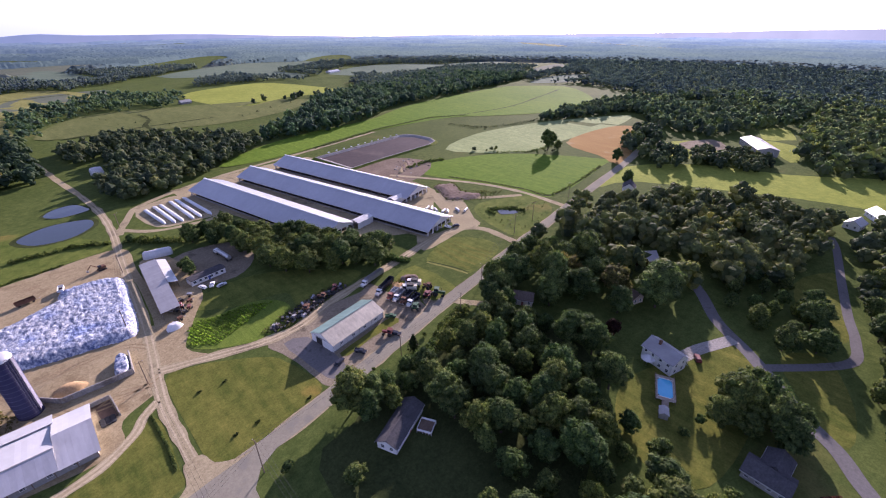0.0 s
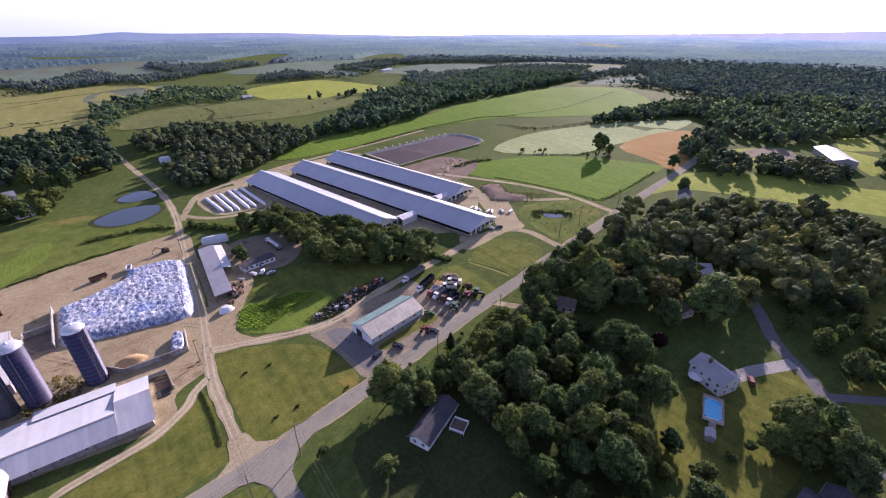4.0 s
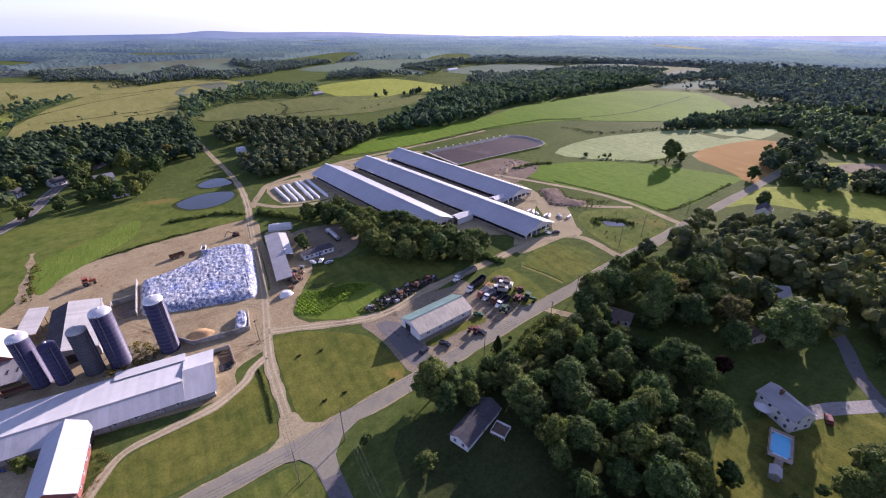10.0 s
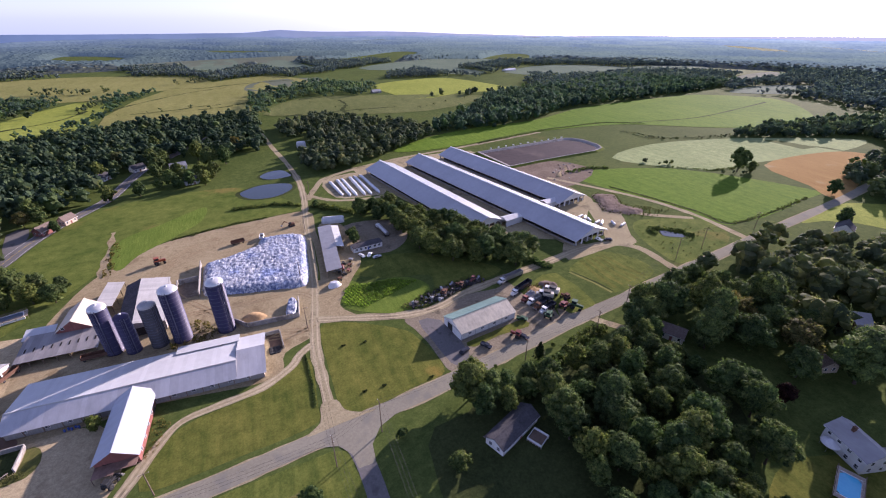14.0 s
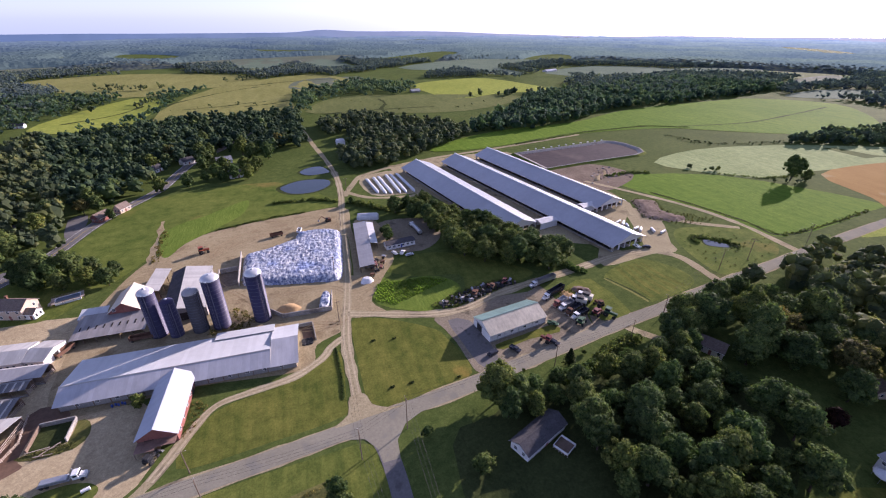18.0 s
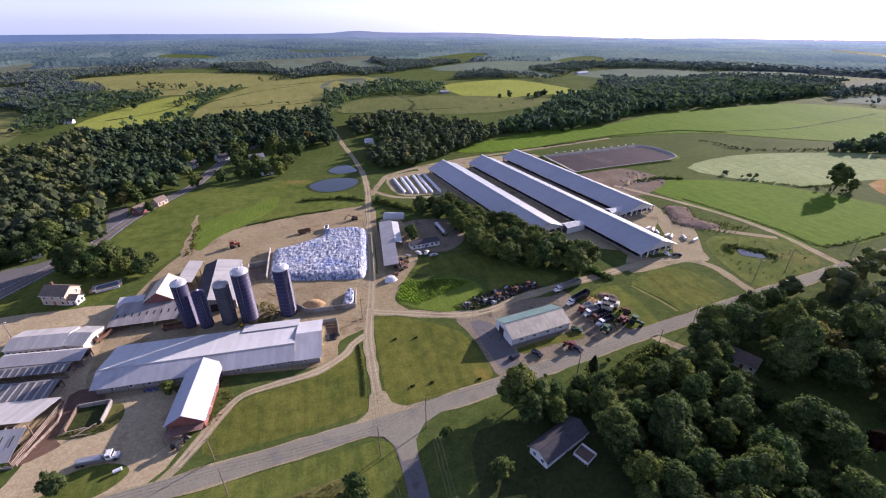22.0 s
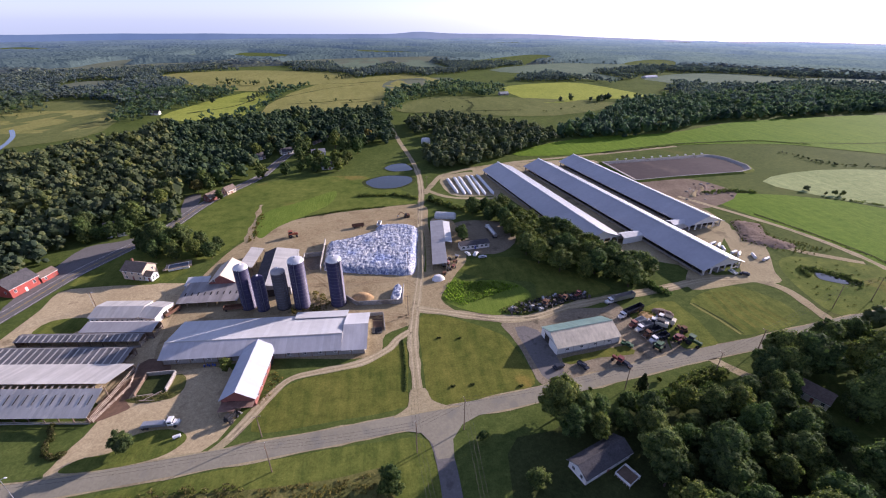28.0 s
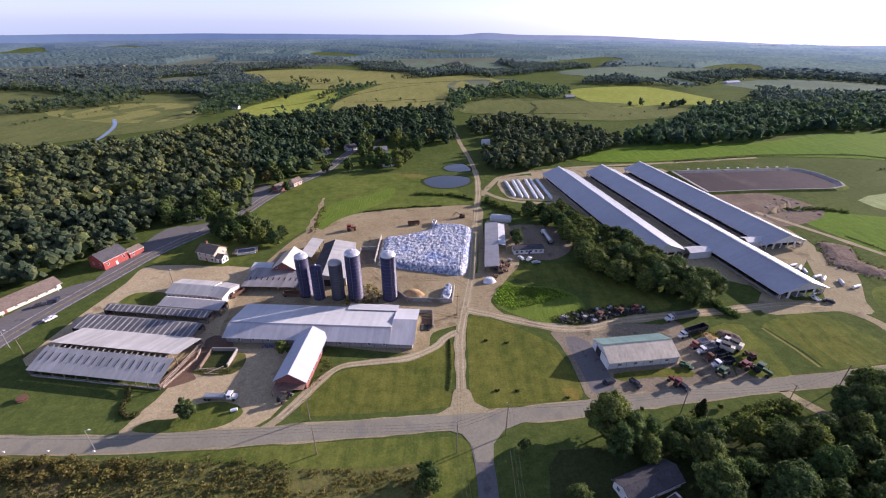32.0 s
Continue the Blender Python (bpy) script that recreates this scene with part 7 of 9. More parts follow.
def swimming_pool(x, y, turn, water="pool_water", text="above-ground pool of bright blue water with a wooden deck"):
    ob = thing("swimming_pool", x, y, turn, text, "swimming pool")
    part("basin", boxes((-4.6, 4.6, -2.6, -2.3, 0, 1.25), (-4.6, 4.6, 2.3, 2.6, 0, 1.25), (-4.6, -4.3, -2.3, 2.3, 0, 1.25), (4.3, 4.6, -2.3, 2.3, 0, 1.25)), M["white"], ob)
    bm = bmesh.new()
    c = 0.9
    pts = [(-4.3 + c, -2.3), (4.3 - c, -2.3), (4.3, -2.3 + c), (4.3, 2.3 - c), (4.3 - c, 2.3), (-4.3 + c, 2.3), (-4.3, 2.3 - c), (-4.3, -2.3 + c)]
    bm.faces.new([bm.verts.new((a, b, 1.12)) for a, b in pts])
    part("water", bm, M[water], ob)
    me = mesh_of("deck_board", boxes((-5.8, 5.8, -0.07, 0.07, 1.26, 1.31)), M["deck"])
    for s in (-1, 1):
        for i in range(4):
            part("deck_board", me, M["deck"], ob, m=pose(0, s * (2.42 + i * 0.17), 0))
    me = mesh_of("deck_board", boxes((-0.07, 0.07, -2.9, 2.9, 1.262, 1.312)), M["deck"])
    for xx in (-5.7, -5.53, -5.36, -5.19, -5.02, -4.85, -4.68, 4.68, 4.85, 5.02, 5.19, 5.36, 5.53, 5.7):
        part("deck_board", me, M["deck"], ob, m=pose(xx, 0, 0))
    for xx in (-5.7, -1.9, 1.9, 5.7):
        for s in (-1, 1):
            part("post", boxes((xx - 0.06, xx + 0.06, s * 2.95 - 0.06, s * 2.95 + 0.06, 0, 2.1)), M["wood"], ob)
    for s in (-1, 1):
        part("rail", boxes((-5.7, 5.7, s * 2.95 - 0.04, s * 2.95 + 0.04, 2.0, 2.1), (-5.7, 5.7, s * 2.95 - 0.03, s * 2.95 + 0.03, 1.65, 1.72)), M["wood"], ob)
    part("steps", boxes(*[(-6.0 - i * 0.32, -5.7 - i * 0.32, -1.0, 1.0, 0, 1.2 - i * 0.22) for i in range(5)]), M["deck"], ob, "wooden steps")


swimming_pool(126.4, 20.5, 21.6)
swimming_pool(-105.5, 203.0, 18, "shaded_pool_water", "above-ground pool of dull blue-grey water beside a hedge, shade painted in")
gz = thing("garden_shed", 115.4, 17.0, 22, "small grey-roofed garden shed behind the pool", "shed")
walls(gz, -1.6, 1.6, -1.3, 1.3, 2.0, 2.7, M["grey_wall"])
for s in (-1, 1):
    part("roof", slab_roof(-1.8, 1.8, s * 1.5, 1.95, 0, 2.75, 0.1), M["old_galv"], gz)
pav = thing("patio_tent", 135.6, 30.0, 10, "grey peaked garden tent beside the white house", "tent")
part("canopy", lathe([(2.5, 2.2), (2.45, 2.35), (1.2, 2.9), (0.15, 3.6)], 12), M["bag"], pav)
for k in range(4):
    part("pole", tube(bmesh.new(), (2.1 * math.cos(k * 1.571), 2.1 * math.sin(k * 1.571), 0), (2.1 * math.cos(k * 1.571), 2.1 * math.sin(k * 1.571), 2.25), 0.05, 0.05, 6), M["steel"], pav)

gable_house("house", 112.4, -11.0, 86, 10.5, 7.0, 2.8, 4.8, M["grey_wall"], M["shingle"], "dark-roofed bungalow in the shade of trees", 0.5, None, 4)
gable_house("house", 118.0, -12.0, -5, 7.5, 6.2, 2.8, 4.6, M["grey_wall"], M["shingle"], "dark-roofed wing of the bungalow", 0.4, None, 3)
gable_house("house", 136.0, 84.5, -62, 8.5, 6.5, 3.0, 5.2, M["cream_wall"], M["shingle_brown"], "small house with a brown roof under trees", 0.4)
gable_house("house", 187.0, 93.0, -40, 11, 8, 3.0, 5.4, M["white_wall"], M["shingle"], "house with a blue-grey roof among trees", 0.5)
gable_house("house", 208.0, 62.0, -40, 13, 9, 3.0, 5.6, M["grey_wall"], M["old_galv"], "grey-roofed house hidden in the wood", 0.5)
gable_house("house", 171.0, 52.0, 70, 9, 6.5, 3.0, 5.0, M["beige_wall"], M["shingle_brown"], "beige cottage between garden trees", 0.4)
gable_house("house", 302.0, 110.0, 20, 10, 8, 4.4, 7.5, M["white_wall"], M["shingle"], "gabled house beside the meadow", 0.5, None, 3)
gable_house("house", 336.0, -12.0, -15, 10, 8, 3.2, 5.6, M["white_wall"], M["old_galv"], "white house with a blue-grey roof", 0.5)
gable_house("house", 361.0, -22.0, 30, 13, 9, 3.4, 6.4, M["white_wall"], M["white_metal"], "white-roofed outbuilding behind trees", 0.5)
gable_house("warehouse", 495.0, 70.0, 30, 46, 17, 6.0, 8.2, M["grey_wall"], M["galv"], "wide low building with a pale metal roof", 0.6, None, 8, "building", panels=3.0)
gable_house("roadside_barn", -170.6, 191.2, 72, 12.6, 10.0, 4.6, 7.8, M["red_wall"], M["shingle"], "red barn-style shop with a dark roof beside the highway", 0.4, None, 3, "shop", panels=0.0, door_mat=M["white"])
gable_house("roadside_annex", -164.6, 200.6, 72, 8.0, 5.4, 2.8, 4.2, M["red_wall"], M["shingle_brown"], "low red annex with a brown roof", 0.3, None, 2, "shop")
gable_house("house", -120.6, 197.2, -18, 11.0, 8.6, 5.0, 7.6, M["beige_wall"], M["shingle_brown"], "two-storey beige farmhouse with a brown roof", 0.4, -3.0, 3, floors=2)
gable_house("house_annex", -114.6, 193.4, -18, 5.2, 4.4, 2.8, 4.2, M["white_wall"], M["shingle_brown"], "white annex of the beige farmhouse", 0.3, None, 2, "house")
gable_house("house", -156.0, 248.0, 20, 9.0, 8.0, 5.2, 8.0, M["bag"], M["shingle"], "pale blue-white house among dark trees", 0.4, None, 3, floors=2)
gable_house("long_house", -190.0, 148.0, 67, 46, 9.0, 2.9, 4.8, M["cream_wall"], M["shingle_brown"], "long low cream roadside building with a grey roof", 0.7, None, 12, "motel", porch=(-21, 21, 1.8))
gable_house("house", -163.4, 299.0, 30, 9, 7, 3.2, 6.0, M["white_wall"], M["shingle"], "small white house at the edge of the wood", 0.4)
for x, y, turn, ln, wd, roof, wall, text in ((-46, 362, 10, 13, 8, "shingle", "white_wall", "grey-roofed house behind the pond"), (-60, 405, 15, 12, 8, "old_galv", "white_wall", "white village house among trees"),
                                             (-90, 413, 40, 10, 7, "shingle", "white_wall", "white village house in the trees"), (-110, 398, 60, 9, 7, "shingle", "white_wall", "small white house beside the highway"),
                                             (-120, 299, 60, 9, 6, "shingle_brown", "dull_red", "small red house beside the highway"), (-112, 311, 60, 8, 5, "shingle_brown", "beige_wall", "small beige house beside the highway"),
                                             (-92, 492, 20, 9, 7, "beige_roof", "cream_wall", "cream house deep in the trees"), (212, 762, 10, 16, 9, "galv", "grey_wall", "farm shed between far fields"),
                                             (640, 1020, 20, 40, 14, "white_metal", "white_wall", "far white farm building"), (-300, 640, 0, 12, 8, "shingle", "white_wall", "far white house in the meadow")):
    b = gable_house("house", x, y, turn, ln, wd, 3.0, 5.4, M[wall], M[roof], text, 0.4, None, 3)
    b.location.z = fall(x, y)


def hoop_house(x, y, turn, length, r, label):
    ob = thing("hoop_house", x, y, turn, label, "hoop shed")
    rings = [(0.0, 0.55), (0.25, 0.78), (0.7, 0.93), (1.3, 1.0)]
    rings = rings + [(length / 2, 1.03)] + [(length - p, q) for p, q in reversed(rings)]
    bm = bmesh.new()
    line = []
    for p, q in rings:
        line.append([bm.verts.new((p, q * r * math.cos(a), q * r * 1.15 * math.sin(a))) for a in np.linspace(math.pi, 0, 15)])
    for u, v in zip(line, line[1:]):
        for i in range(14):
            bm.faces.new((u[i], v[i], v[i + 1], u[i + 1])).smooth = True
    bm.faces.new(line[0])
    bm.faces.new(list(reversed(line[-1])))
    part("cover", bm, M["white_sheet"], ob)
    for i in range(6):
        t = 1.3 + i * (length - 2.6) / 5
        bm = bmesh.new()
        prof = [(1.03 * r * math.cos(a), 1.18 * r * math.sin(a)) for a in np.linspace(math.pi, 0, 13)]
        for p, q in zip(prof, prof[1:]):
            tube(bm, (t, p[0], p[1]), (t, q[0], q[1]), 0.05, 0.05, 5)
        part("hoop", bm, M["white_wall"], ob)
    part("end_door", boxes((-0.08, 0.0, -0.9, 0.9, 0, 2.0)), M["shade"], ob, "dark doorway")


hoop_house(29.5, 249.0, -13, 13.5, 3.0, "white plastic hoop shed beside the lane")
hoop_house(38.5, 437.0, 0, 9.0, 4.4, "white domed hoop shed at the wood's edge")


def lane_shed():
    ob = thing("lane_shed", 20.7, 183.0, 85, "long open-sided shed with a grey metal roof beside the lane", "shed")
    ln = 52.5
    slope_panels(ob, 0, ln, 0.2, 3.4, -7.2, 4.3, M["old_galv"], 1.2)
    n = 11
    me = mesh_of("post", boxes((-0.12, 0.12, -0.12, 0.12, 0, 3.4)), M["wood"])
    for i in range(n):
        for yy in (-0.2, -6.6):
            part("post", me, M["wood"], ob, m=pose(0.3 + i * (ln - 0.6) / (n - 1), yy, 0))
    part("back_wall", boxes((0, ln, -6.9, -6.7, 0, 3.9)), M["grey_wall"], ob)
    part("end_wall", boxes((ln - 0.2, ln, -6.7, -0.2, 0, 3.4)), M["grey_wall"], ob)
    slope_panels(ob, 24, ln - 1, -11.2, 3.3, -7.3, 4.1, M["white_sheet"], 1.2)
    for i in range(7):
        part("post", boxes((24.2 + i * 4.5, 24.4 + i * 4.5, -11.0, -10.8, 0, 3.2)), M["wood"], ob)


lane_shed()


def office():
    ob = thing("farm_office", 38.0, 201.8, 7, "long low white office cabin with a row of windows", "cabin")
    walls(ob, 0, 16.4, 0, 5.0, 2.7, 3.3, M["white_wall"])
    part("roof", slab_roof(-0.3, 16.7, -0.4, 2.72, 2.5, 3.3), M["shingle"], ob)
    part("roof", slab_roof(-0.3, 16.7, 5.4, 2.72, 2.5, 3.3), M["shingle"], ob)
    for i in range(6):
        window(ob, 1.6 + i * 2.6, 0, 1.6, 1.3, 1.1)
    door(ob, 8.3, 0, 0.9, 2.05, "x", M["blue"])


office()
heap("covered_load", [(19.5, 173.2), (23, 172.4), (25.6, 174.6), (23.4, 177.0), (20, 176.6)], 2.2, 1.6, M["bag"], "load under a white tarpaulin beside the lane", "tarpaulin", 0.5, 0.3, 21)


# ---- vehicles and machines ----
def wheel(parent, x, y, r, w, name="wheel"):
    t = lathe([(r * 0.55, -w / 2), (r * 0.93, -w / 2), (r, -w * 0.3), (r, w * 0.3), (r * 0.93, w / 2), (r * 0.55, w / 2)], 16)
    ob = part(name, t, M["dark"], parent, m=pose(x, y, r, 90, 0, 0))
    part("rim", lathe([(r * 0.56, -w * 0.42), (r * 0.56, w * 0.42), (r * 0.2, w * 0.5)], 12), M["steel"], ob, "steel rim")
    return ob


def cab(parent, x0, x1, w, z0, z1, colour, name="cab"):
    ob = part(name, prism([(x0, z0), (x1, z0), (x1, z0 + (z1 - z0) * 0.5), (x1 - (x1 - x0) * 0.22, z1), (x0, z1)], -w / 2, w / 2), colour, parent, m=pose(0, 0, 0, 0, 0, 90) @ Matrix.Diagonal((1, -1, 1, 1)))
    zc, h = z0 + (z1 - z0) * 0.72, (z1 - z0) * 0.34
    for s in (-1, 1):
        part("window", boxes((x0 + (x1 - x0) * 0.2, x1 - (x1 - x0) * 0.25, s * (w / 2 + 0.01) - 0.015, s * (w / 2 + 0.01) + 0.015, zc - h / 2, zc + h / 2)), M["glass"], parent, "dark side window")
    return ob


def lorry(x, y, turn, colour, body, length=8.0, kind="dump", label="", name="dump_truck"):
    """A lorry that faces +x, its middle at x, y."""
    ob = thing(name, x, y, turn, label, "truck", "farm lorries")
    a = length / 2
    part("chassis", boxes((-a, a - 0.3, -0.45, 0.45, 0.65, 0.95)), M["dark"], ob)
    nose = a
    part("bonnet", boxes((nose - 1.5, nose, -0.85, 0.85, 0.75, 1.75), bevel=0.12), M[colour], ob)
    part("cab", boxes((nose - 3.1, nose - 1.4, -1.15, 1.15, 0.8, 2.75), bevel=0.14), M[colour], ob)
    part("windscreen", boxes((nose - 1.42, nose - 1.36, -1.0, 1.0, 1.85, 2.55)), M["glass"], ob, "dark windscreen")
    for s in (-1, 1):
        part("side_window", boxes((nose - 2.7, nose - 1.7, s * 1.16 - 0.02, s * 1.16 + 0.02, 1.85, 2.5)), M["glass"], ob)
        part("headlight", boxes((nose - 0.02, nose + 0.05, s * 0.65 - 0.14, s * 0.65 + 0.14, 1.0, 1.25)), M["tin"], ob)
    part("bumper", boxes((nose - 0.05, nose + 0.15, -1.15, 1.15, 0.5, 0.8)), M["steel"], ob)
    part("exhaust", tube(bmesh.new(), (nose - 3.25, 1.0, 0.9), (nose - 3.25, 1.0, 3.2), 0.08, 0.08, 8), M["tin"], ob)
    back = nose - 3.5
    if kind == "tank":
        prof = [(1.15 * math.cos(t), 2.15 + 1.1 * math.sin(t)) for t in np.linspace(0, 2 * math.pi, 18)[:-1]]
        part("tank", prism(prof, -a, back), M[body], ob, "rounded tank")
        part("walkway", boxes((-a + 0.3, back - 0.3, -0.25, 0.25, 3.25, 3.32)), M["steel"], ob)
    elif kind == "flat":
        part("load_bed", boxes((-a, back, -1.2, 1.2, 1.0, 1.18)), M[body], ob)
        part("headboard", boxes((back - 0.1, back, -1.1, 1.1, 1.18, 2.2)), M[body], ob)
        part("load", boxes((-a + 0.4, back - 0.8, -0.95, 0.95, 1.18, 1.75), bevel=0.15), M["tin"], ob, "grey bundled load")
    else:
        h = 2.6 if kind == "dump" else 3.1
        t = 0.09
        part("load_bed", boxes((-a, back, -1.2, 1.2, 1.1, 1.22)), M[body], ob)
        for yy in (-1.2, 1.2 - t):
            part("side_board", boxes((-a, back, yy, yy + t, 1.22, h)), M[body], ob)
        part("tailgate", boxes((-a, -a + t, -1.1, 1.1, 1.22, h)), M[body], ob)
        part("headboard", boxes((back - t, back, -1.1, 1.1, 1.22, h + 0.25)), M[body], ob)
        for i in range(int((back + a) // 1.2)):
            for s in (-1, 1):
                part("rib", boxes((-a + 0.5 + i * 1.2, -a + 0.6 + i * 1.2, s * 1.24 - 0.05, s * 1.24 + 0.05, 1.1, h)), M[body], ob)
    for xx in ([a - 1.0, -a + 0.8, -a + 2.0] + ([back - 1.0] if length > 11 else [])):
        for s in (-1, 1):
            wheel(ob, xx, s * 0.98, 0.5, 0.34)
    return ob


lorry(100.0, 146.0, 193, "white", "steel", 15.0, "semi", "white-cabbed dump semitrailer truck parked beside the lane", "semi_truck")
lorry(99.5, 136.0, 202, "white", "navy", 14.0, "semi", "white-cabbed truck with a long dark dump trailer", "semi_truck")
lorry(98.4, 128.8, 200, "dull_red", "tin", 8.0, "dump", "red-cabbed dump truck parked on gravel")
lorry(99.6, 125.8, 199, "white", "steel", 8.2, "dump", "white-cabbed dump truck with a grey bed")
lorry(101.0, 122.2, 198, "rust", "navy", 9.0, "dump", "rust-orange-cabbed dump truck with a dark bed")
lorry(101.6, 118.6, 197, "white", "navy", 9.0, "dump", "white-cabbed dump truck with a dark bed")
lorry(59.4, 221.5, 96, "white", "tin", 16.0, "tank", "silver tanker trailer truck in the shaded yard", "tank_truck")
lorry(-72.8, 101.8, -1, "white", "steel", 11.0, "flat", "white truck with a low grey flat bed", "flatbed_truck")


def tractor(x, y, turn, colour, size=1.0, label="", loader=False):
    ob = thing("tractor", x, y, turn, label, "tractor", "farm tractors")
    ob.matrix_basis = pose(x, y, 0, 0, 0, turn) @ Matrix.Scale(size, 4)
    part("bonnet", boxes((0.3, 2.5, -0.45, 0.45, 0.9, 1.75), bevel=0.1), M[colour], ob)
    part("cab_frame", boxes((-1.2, 0.4, -0.75, 0.75, 1.2, 1.9), bevel=0.06), M[colour], ob)
    part("cab_glass", boxes((-1.1, 0.32, -0.7, 0.7, 1.9, 2.65)), M["glass"], ob, "dark cab glazing")
    part("cab_roof", boxes((-1.3, 0.5, -0.85, 0.85, 2.65, 2.85), bevel=0.06), M[colour], ob)
    part("exhaust", tube(bmesh.new(), (1.2, 0.2, 1.7), (1.2, 0.2, 2.9), 0.06, 0.05, 7), M["dark"], ob)
    part("axle", boxes((-0.75, -0.45, -1.0, 1.0, 0.65, 0.95), (1.8, 2.0, -0.8, 0.8, 0.4, 0.6)), M["dark"], ob)
    for s in (-1, 1):
        part("mudguard", boxes((-1.35, 0.15, s * 0.98 - 0.28, s * 0.98 + 0.28, 1.68, 1.78), bevel=0.03), M[colour], ob)
        wheel(ob, -0.6, s * 1.05, 0.83, 0.5, "rear_wheel")
        wheel(ob, 1.9, s * 0.9, 0.5, 0.34, "front_wheel")
    if loader:
        for s in (-1, 1):
            bm = bmesh.new()
            tube(bm, (0.6, s * 0.65, 1.6), (3.2, s * 0.65, 1.0), 0.1, 0.1, 6)
            part("loader_arm", bm, M[colour], ob)
        part("bucket", prism([(-0.0, 0.2), (0.9, 0.15), (0.0, 0.95)], -1.1, 1.1), M["steel"], ob, "steel bucket", pose(3.1, 0, 0, 0, 0, -90) @ Matrix.Diagonal((1, 1, 1, 1)))
    return ob


for x, y, turn, colour, size, text, ld in ((98.8, 113.8, 30, "green", 1.25, "green tractor standing in the lot", False), (113.4, 115.0, 300, "green", 1.35, "large green tractor with black tyres", False),
                                           (108.8, 117.0, 20, "red", 1.2, "red tractor among parked machines", True), (114.0, 122.0, 100, "rust", 1.1, "rusty old tractor on grass", False),
                                           (80.2, 109.0, 120, "red", 1.1, "red tractor parked by the road", False), (-55.2, 231.2, 15, "orange", 1.35, "orange tractor at the edge of the yard", False),
                                           (-52.2, 100.8, 60, "dark", 1.0, "small dark dusty tractor beside the barn", True), (28.5, 187.0, 70, "red", 1.1, "red tractor in front of the lane shed", False),
                                           (66.0, 147.0, 40, "rust", 1.1, "scrapped rusty tractor in weeds", False), (75.6, 150.0, 130, "rust", 1.0, "scrapped brown tractor in weeds", False), (83.0, 151.8, 210, "dull_red", 1.0, "scrapped faded red tractor in weeds", False)):
    tractor(x, y, turn, colour, size, text, ld)


def implement(x, y, turn, colour, text):
    """A small trailed tool: frame, drawbar, hopper and two wheels."""
    ob = thing("trailed_implement", x, y, turn, text, "farm implement", "implements by the lane shed")
    part("frame", boxes((-1.4, 1.2, -0.8, -0.65, 0.5, 0.65), (-1.4, 1.2, 0.65, 0.8, 0.5, 0.65), (-1.4, -1.25, -0.65, 0.65, 0.5, 0.65)), M["dark"], ob)
    bm = bmesh.new()
    tube(bm, (1.2, -0.7, 0.58), (2.6, 0, 0.5), 0.06, 0.06, 6)
    tube(bm, (1.2, 0.7, 0.58), (2.6, 0, 0.5), 0.06, 0.06, 6)
    part("drawbar", bm, M["steel"], ob)
    part("hopper", prism([(-0.75, 1.6), (0.75, 1.6), (0.35, 0.65), (-0.35, 0.65)], -1.1, 0.9), M[colour], ob)
    for s in (-1, 1):
        wheel(ob, -0.2, s * 1.0, 0.5, 0.3)


for x, y, turn, colour in ((25.8, 178.6, 20, "rust"), (28.6, 182.4, 110, "dark"), (31.4, 184.6, 65, "dull_red"), (26.6, 186.4, 160, "steel"), (33.0, 189.4, 30, "rust"), (30.2, 192.6, 95, "dark"), (34.6, 194.6, 140, "steel")):
    implement(x, y, turn, colour, {"rust": "rusty trailed farm implement on dirt", "dark": "blackened trailed farm implement on dirt", "dull_red": "faded red trailed implement on dirt", "steel": "grey steel trailed implement on dirt"}[colour])


def harvester(x, y, turn, label):
    ob = thing("combine_harvester", x, y, turn, label, "harvester")
    part("body", boxes((-3.2, 1.6, -1.4, 1.4, 1.2, 3.2), bevel=0.2), M["cream_wall"], ob)
    part("cab", boxes((1.6, 3.1, -0.9, 0.9, 1.6, 3.2), bevel=0.1), M["glass"], ob, "glazed cab")
    part("cab_roof", boxes((1.5, 3.2, -1.0, 1.0, 3.2, 3.4)), M["white"], ob)
    part("grain_tank", prism([(-1.5, 3.2), (1.5, 3.2), (1.1, 3.9), (-1.1, 3.9)], -1.8, 1.2), M["dark"], ob)
    part("header", boxes((3.6, 4.6, -2.4, 2.4, 0.3, 1.1), bevel=0.1), M["steel"], ob, "cutting header")
    part("feeder", boxes((2.4, 3.7, -0.6, 0.6, 0.7, 1.4)), M["steel"], ob)
    for s in (-1, 1):
        wheel(ob, 1.6, s * 1.5, 0.9, 0.6)
        wheel(ob, -2.4, s * 1.2, 0.55, 0.4)


harvester(111.0, 128.2, 130, "cream combine harvester with a dark hopper on rough grass")
harvester(106.8, 126.6, 140, "dusty forage harvester with a dark header")


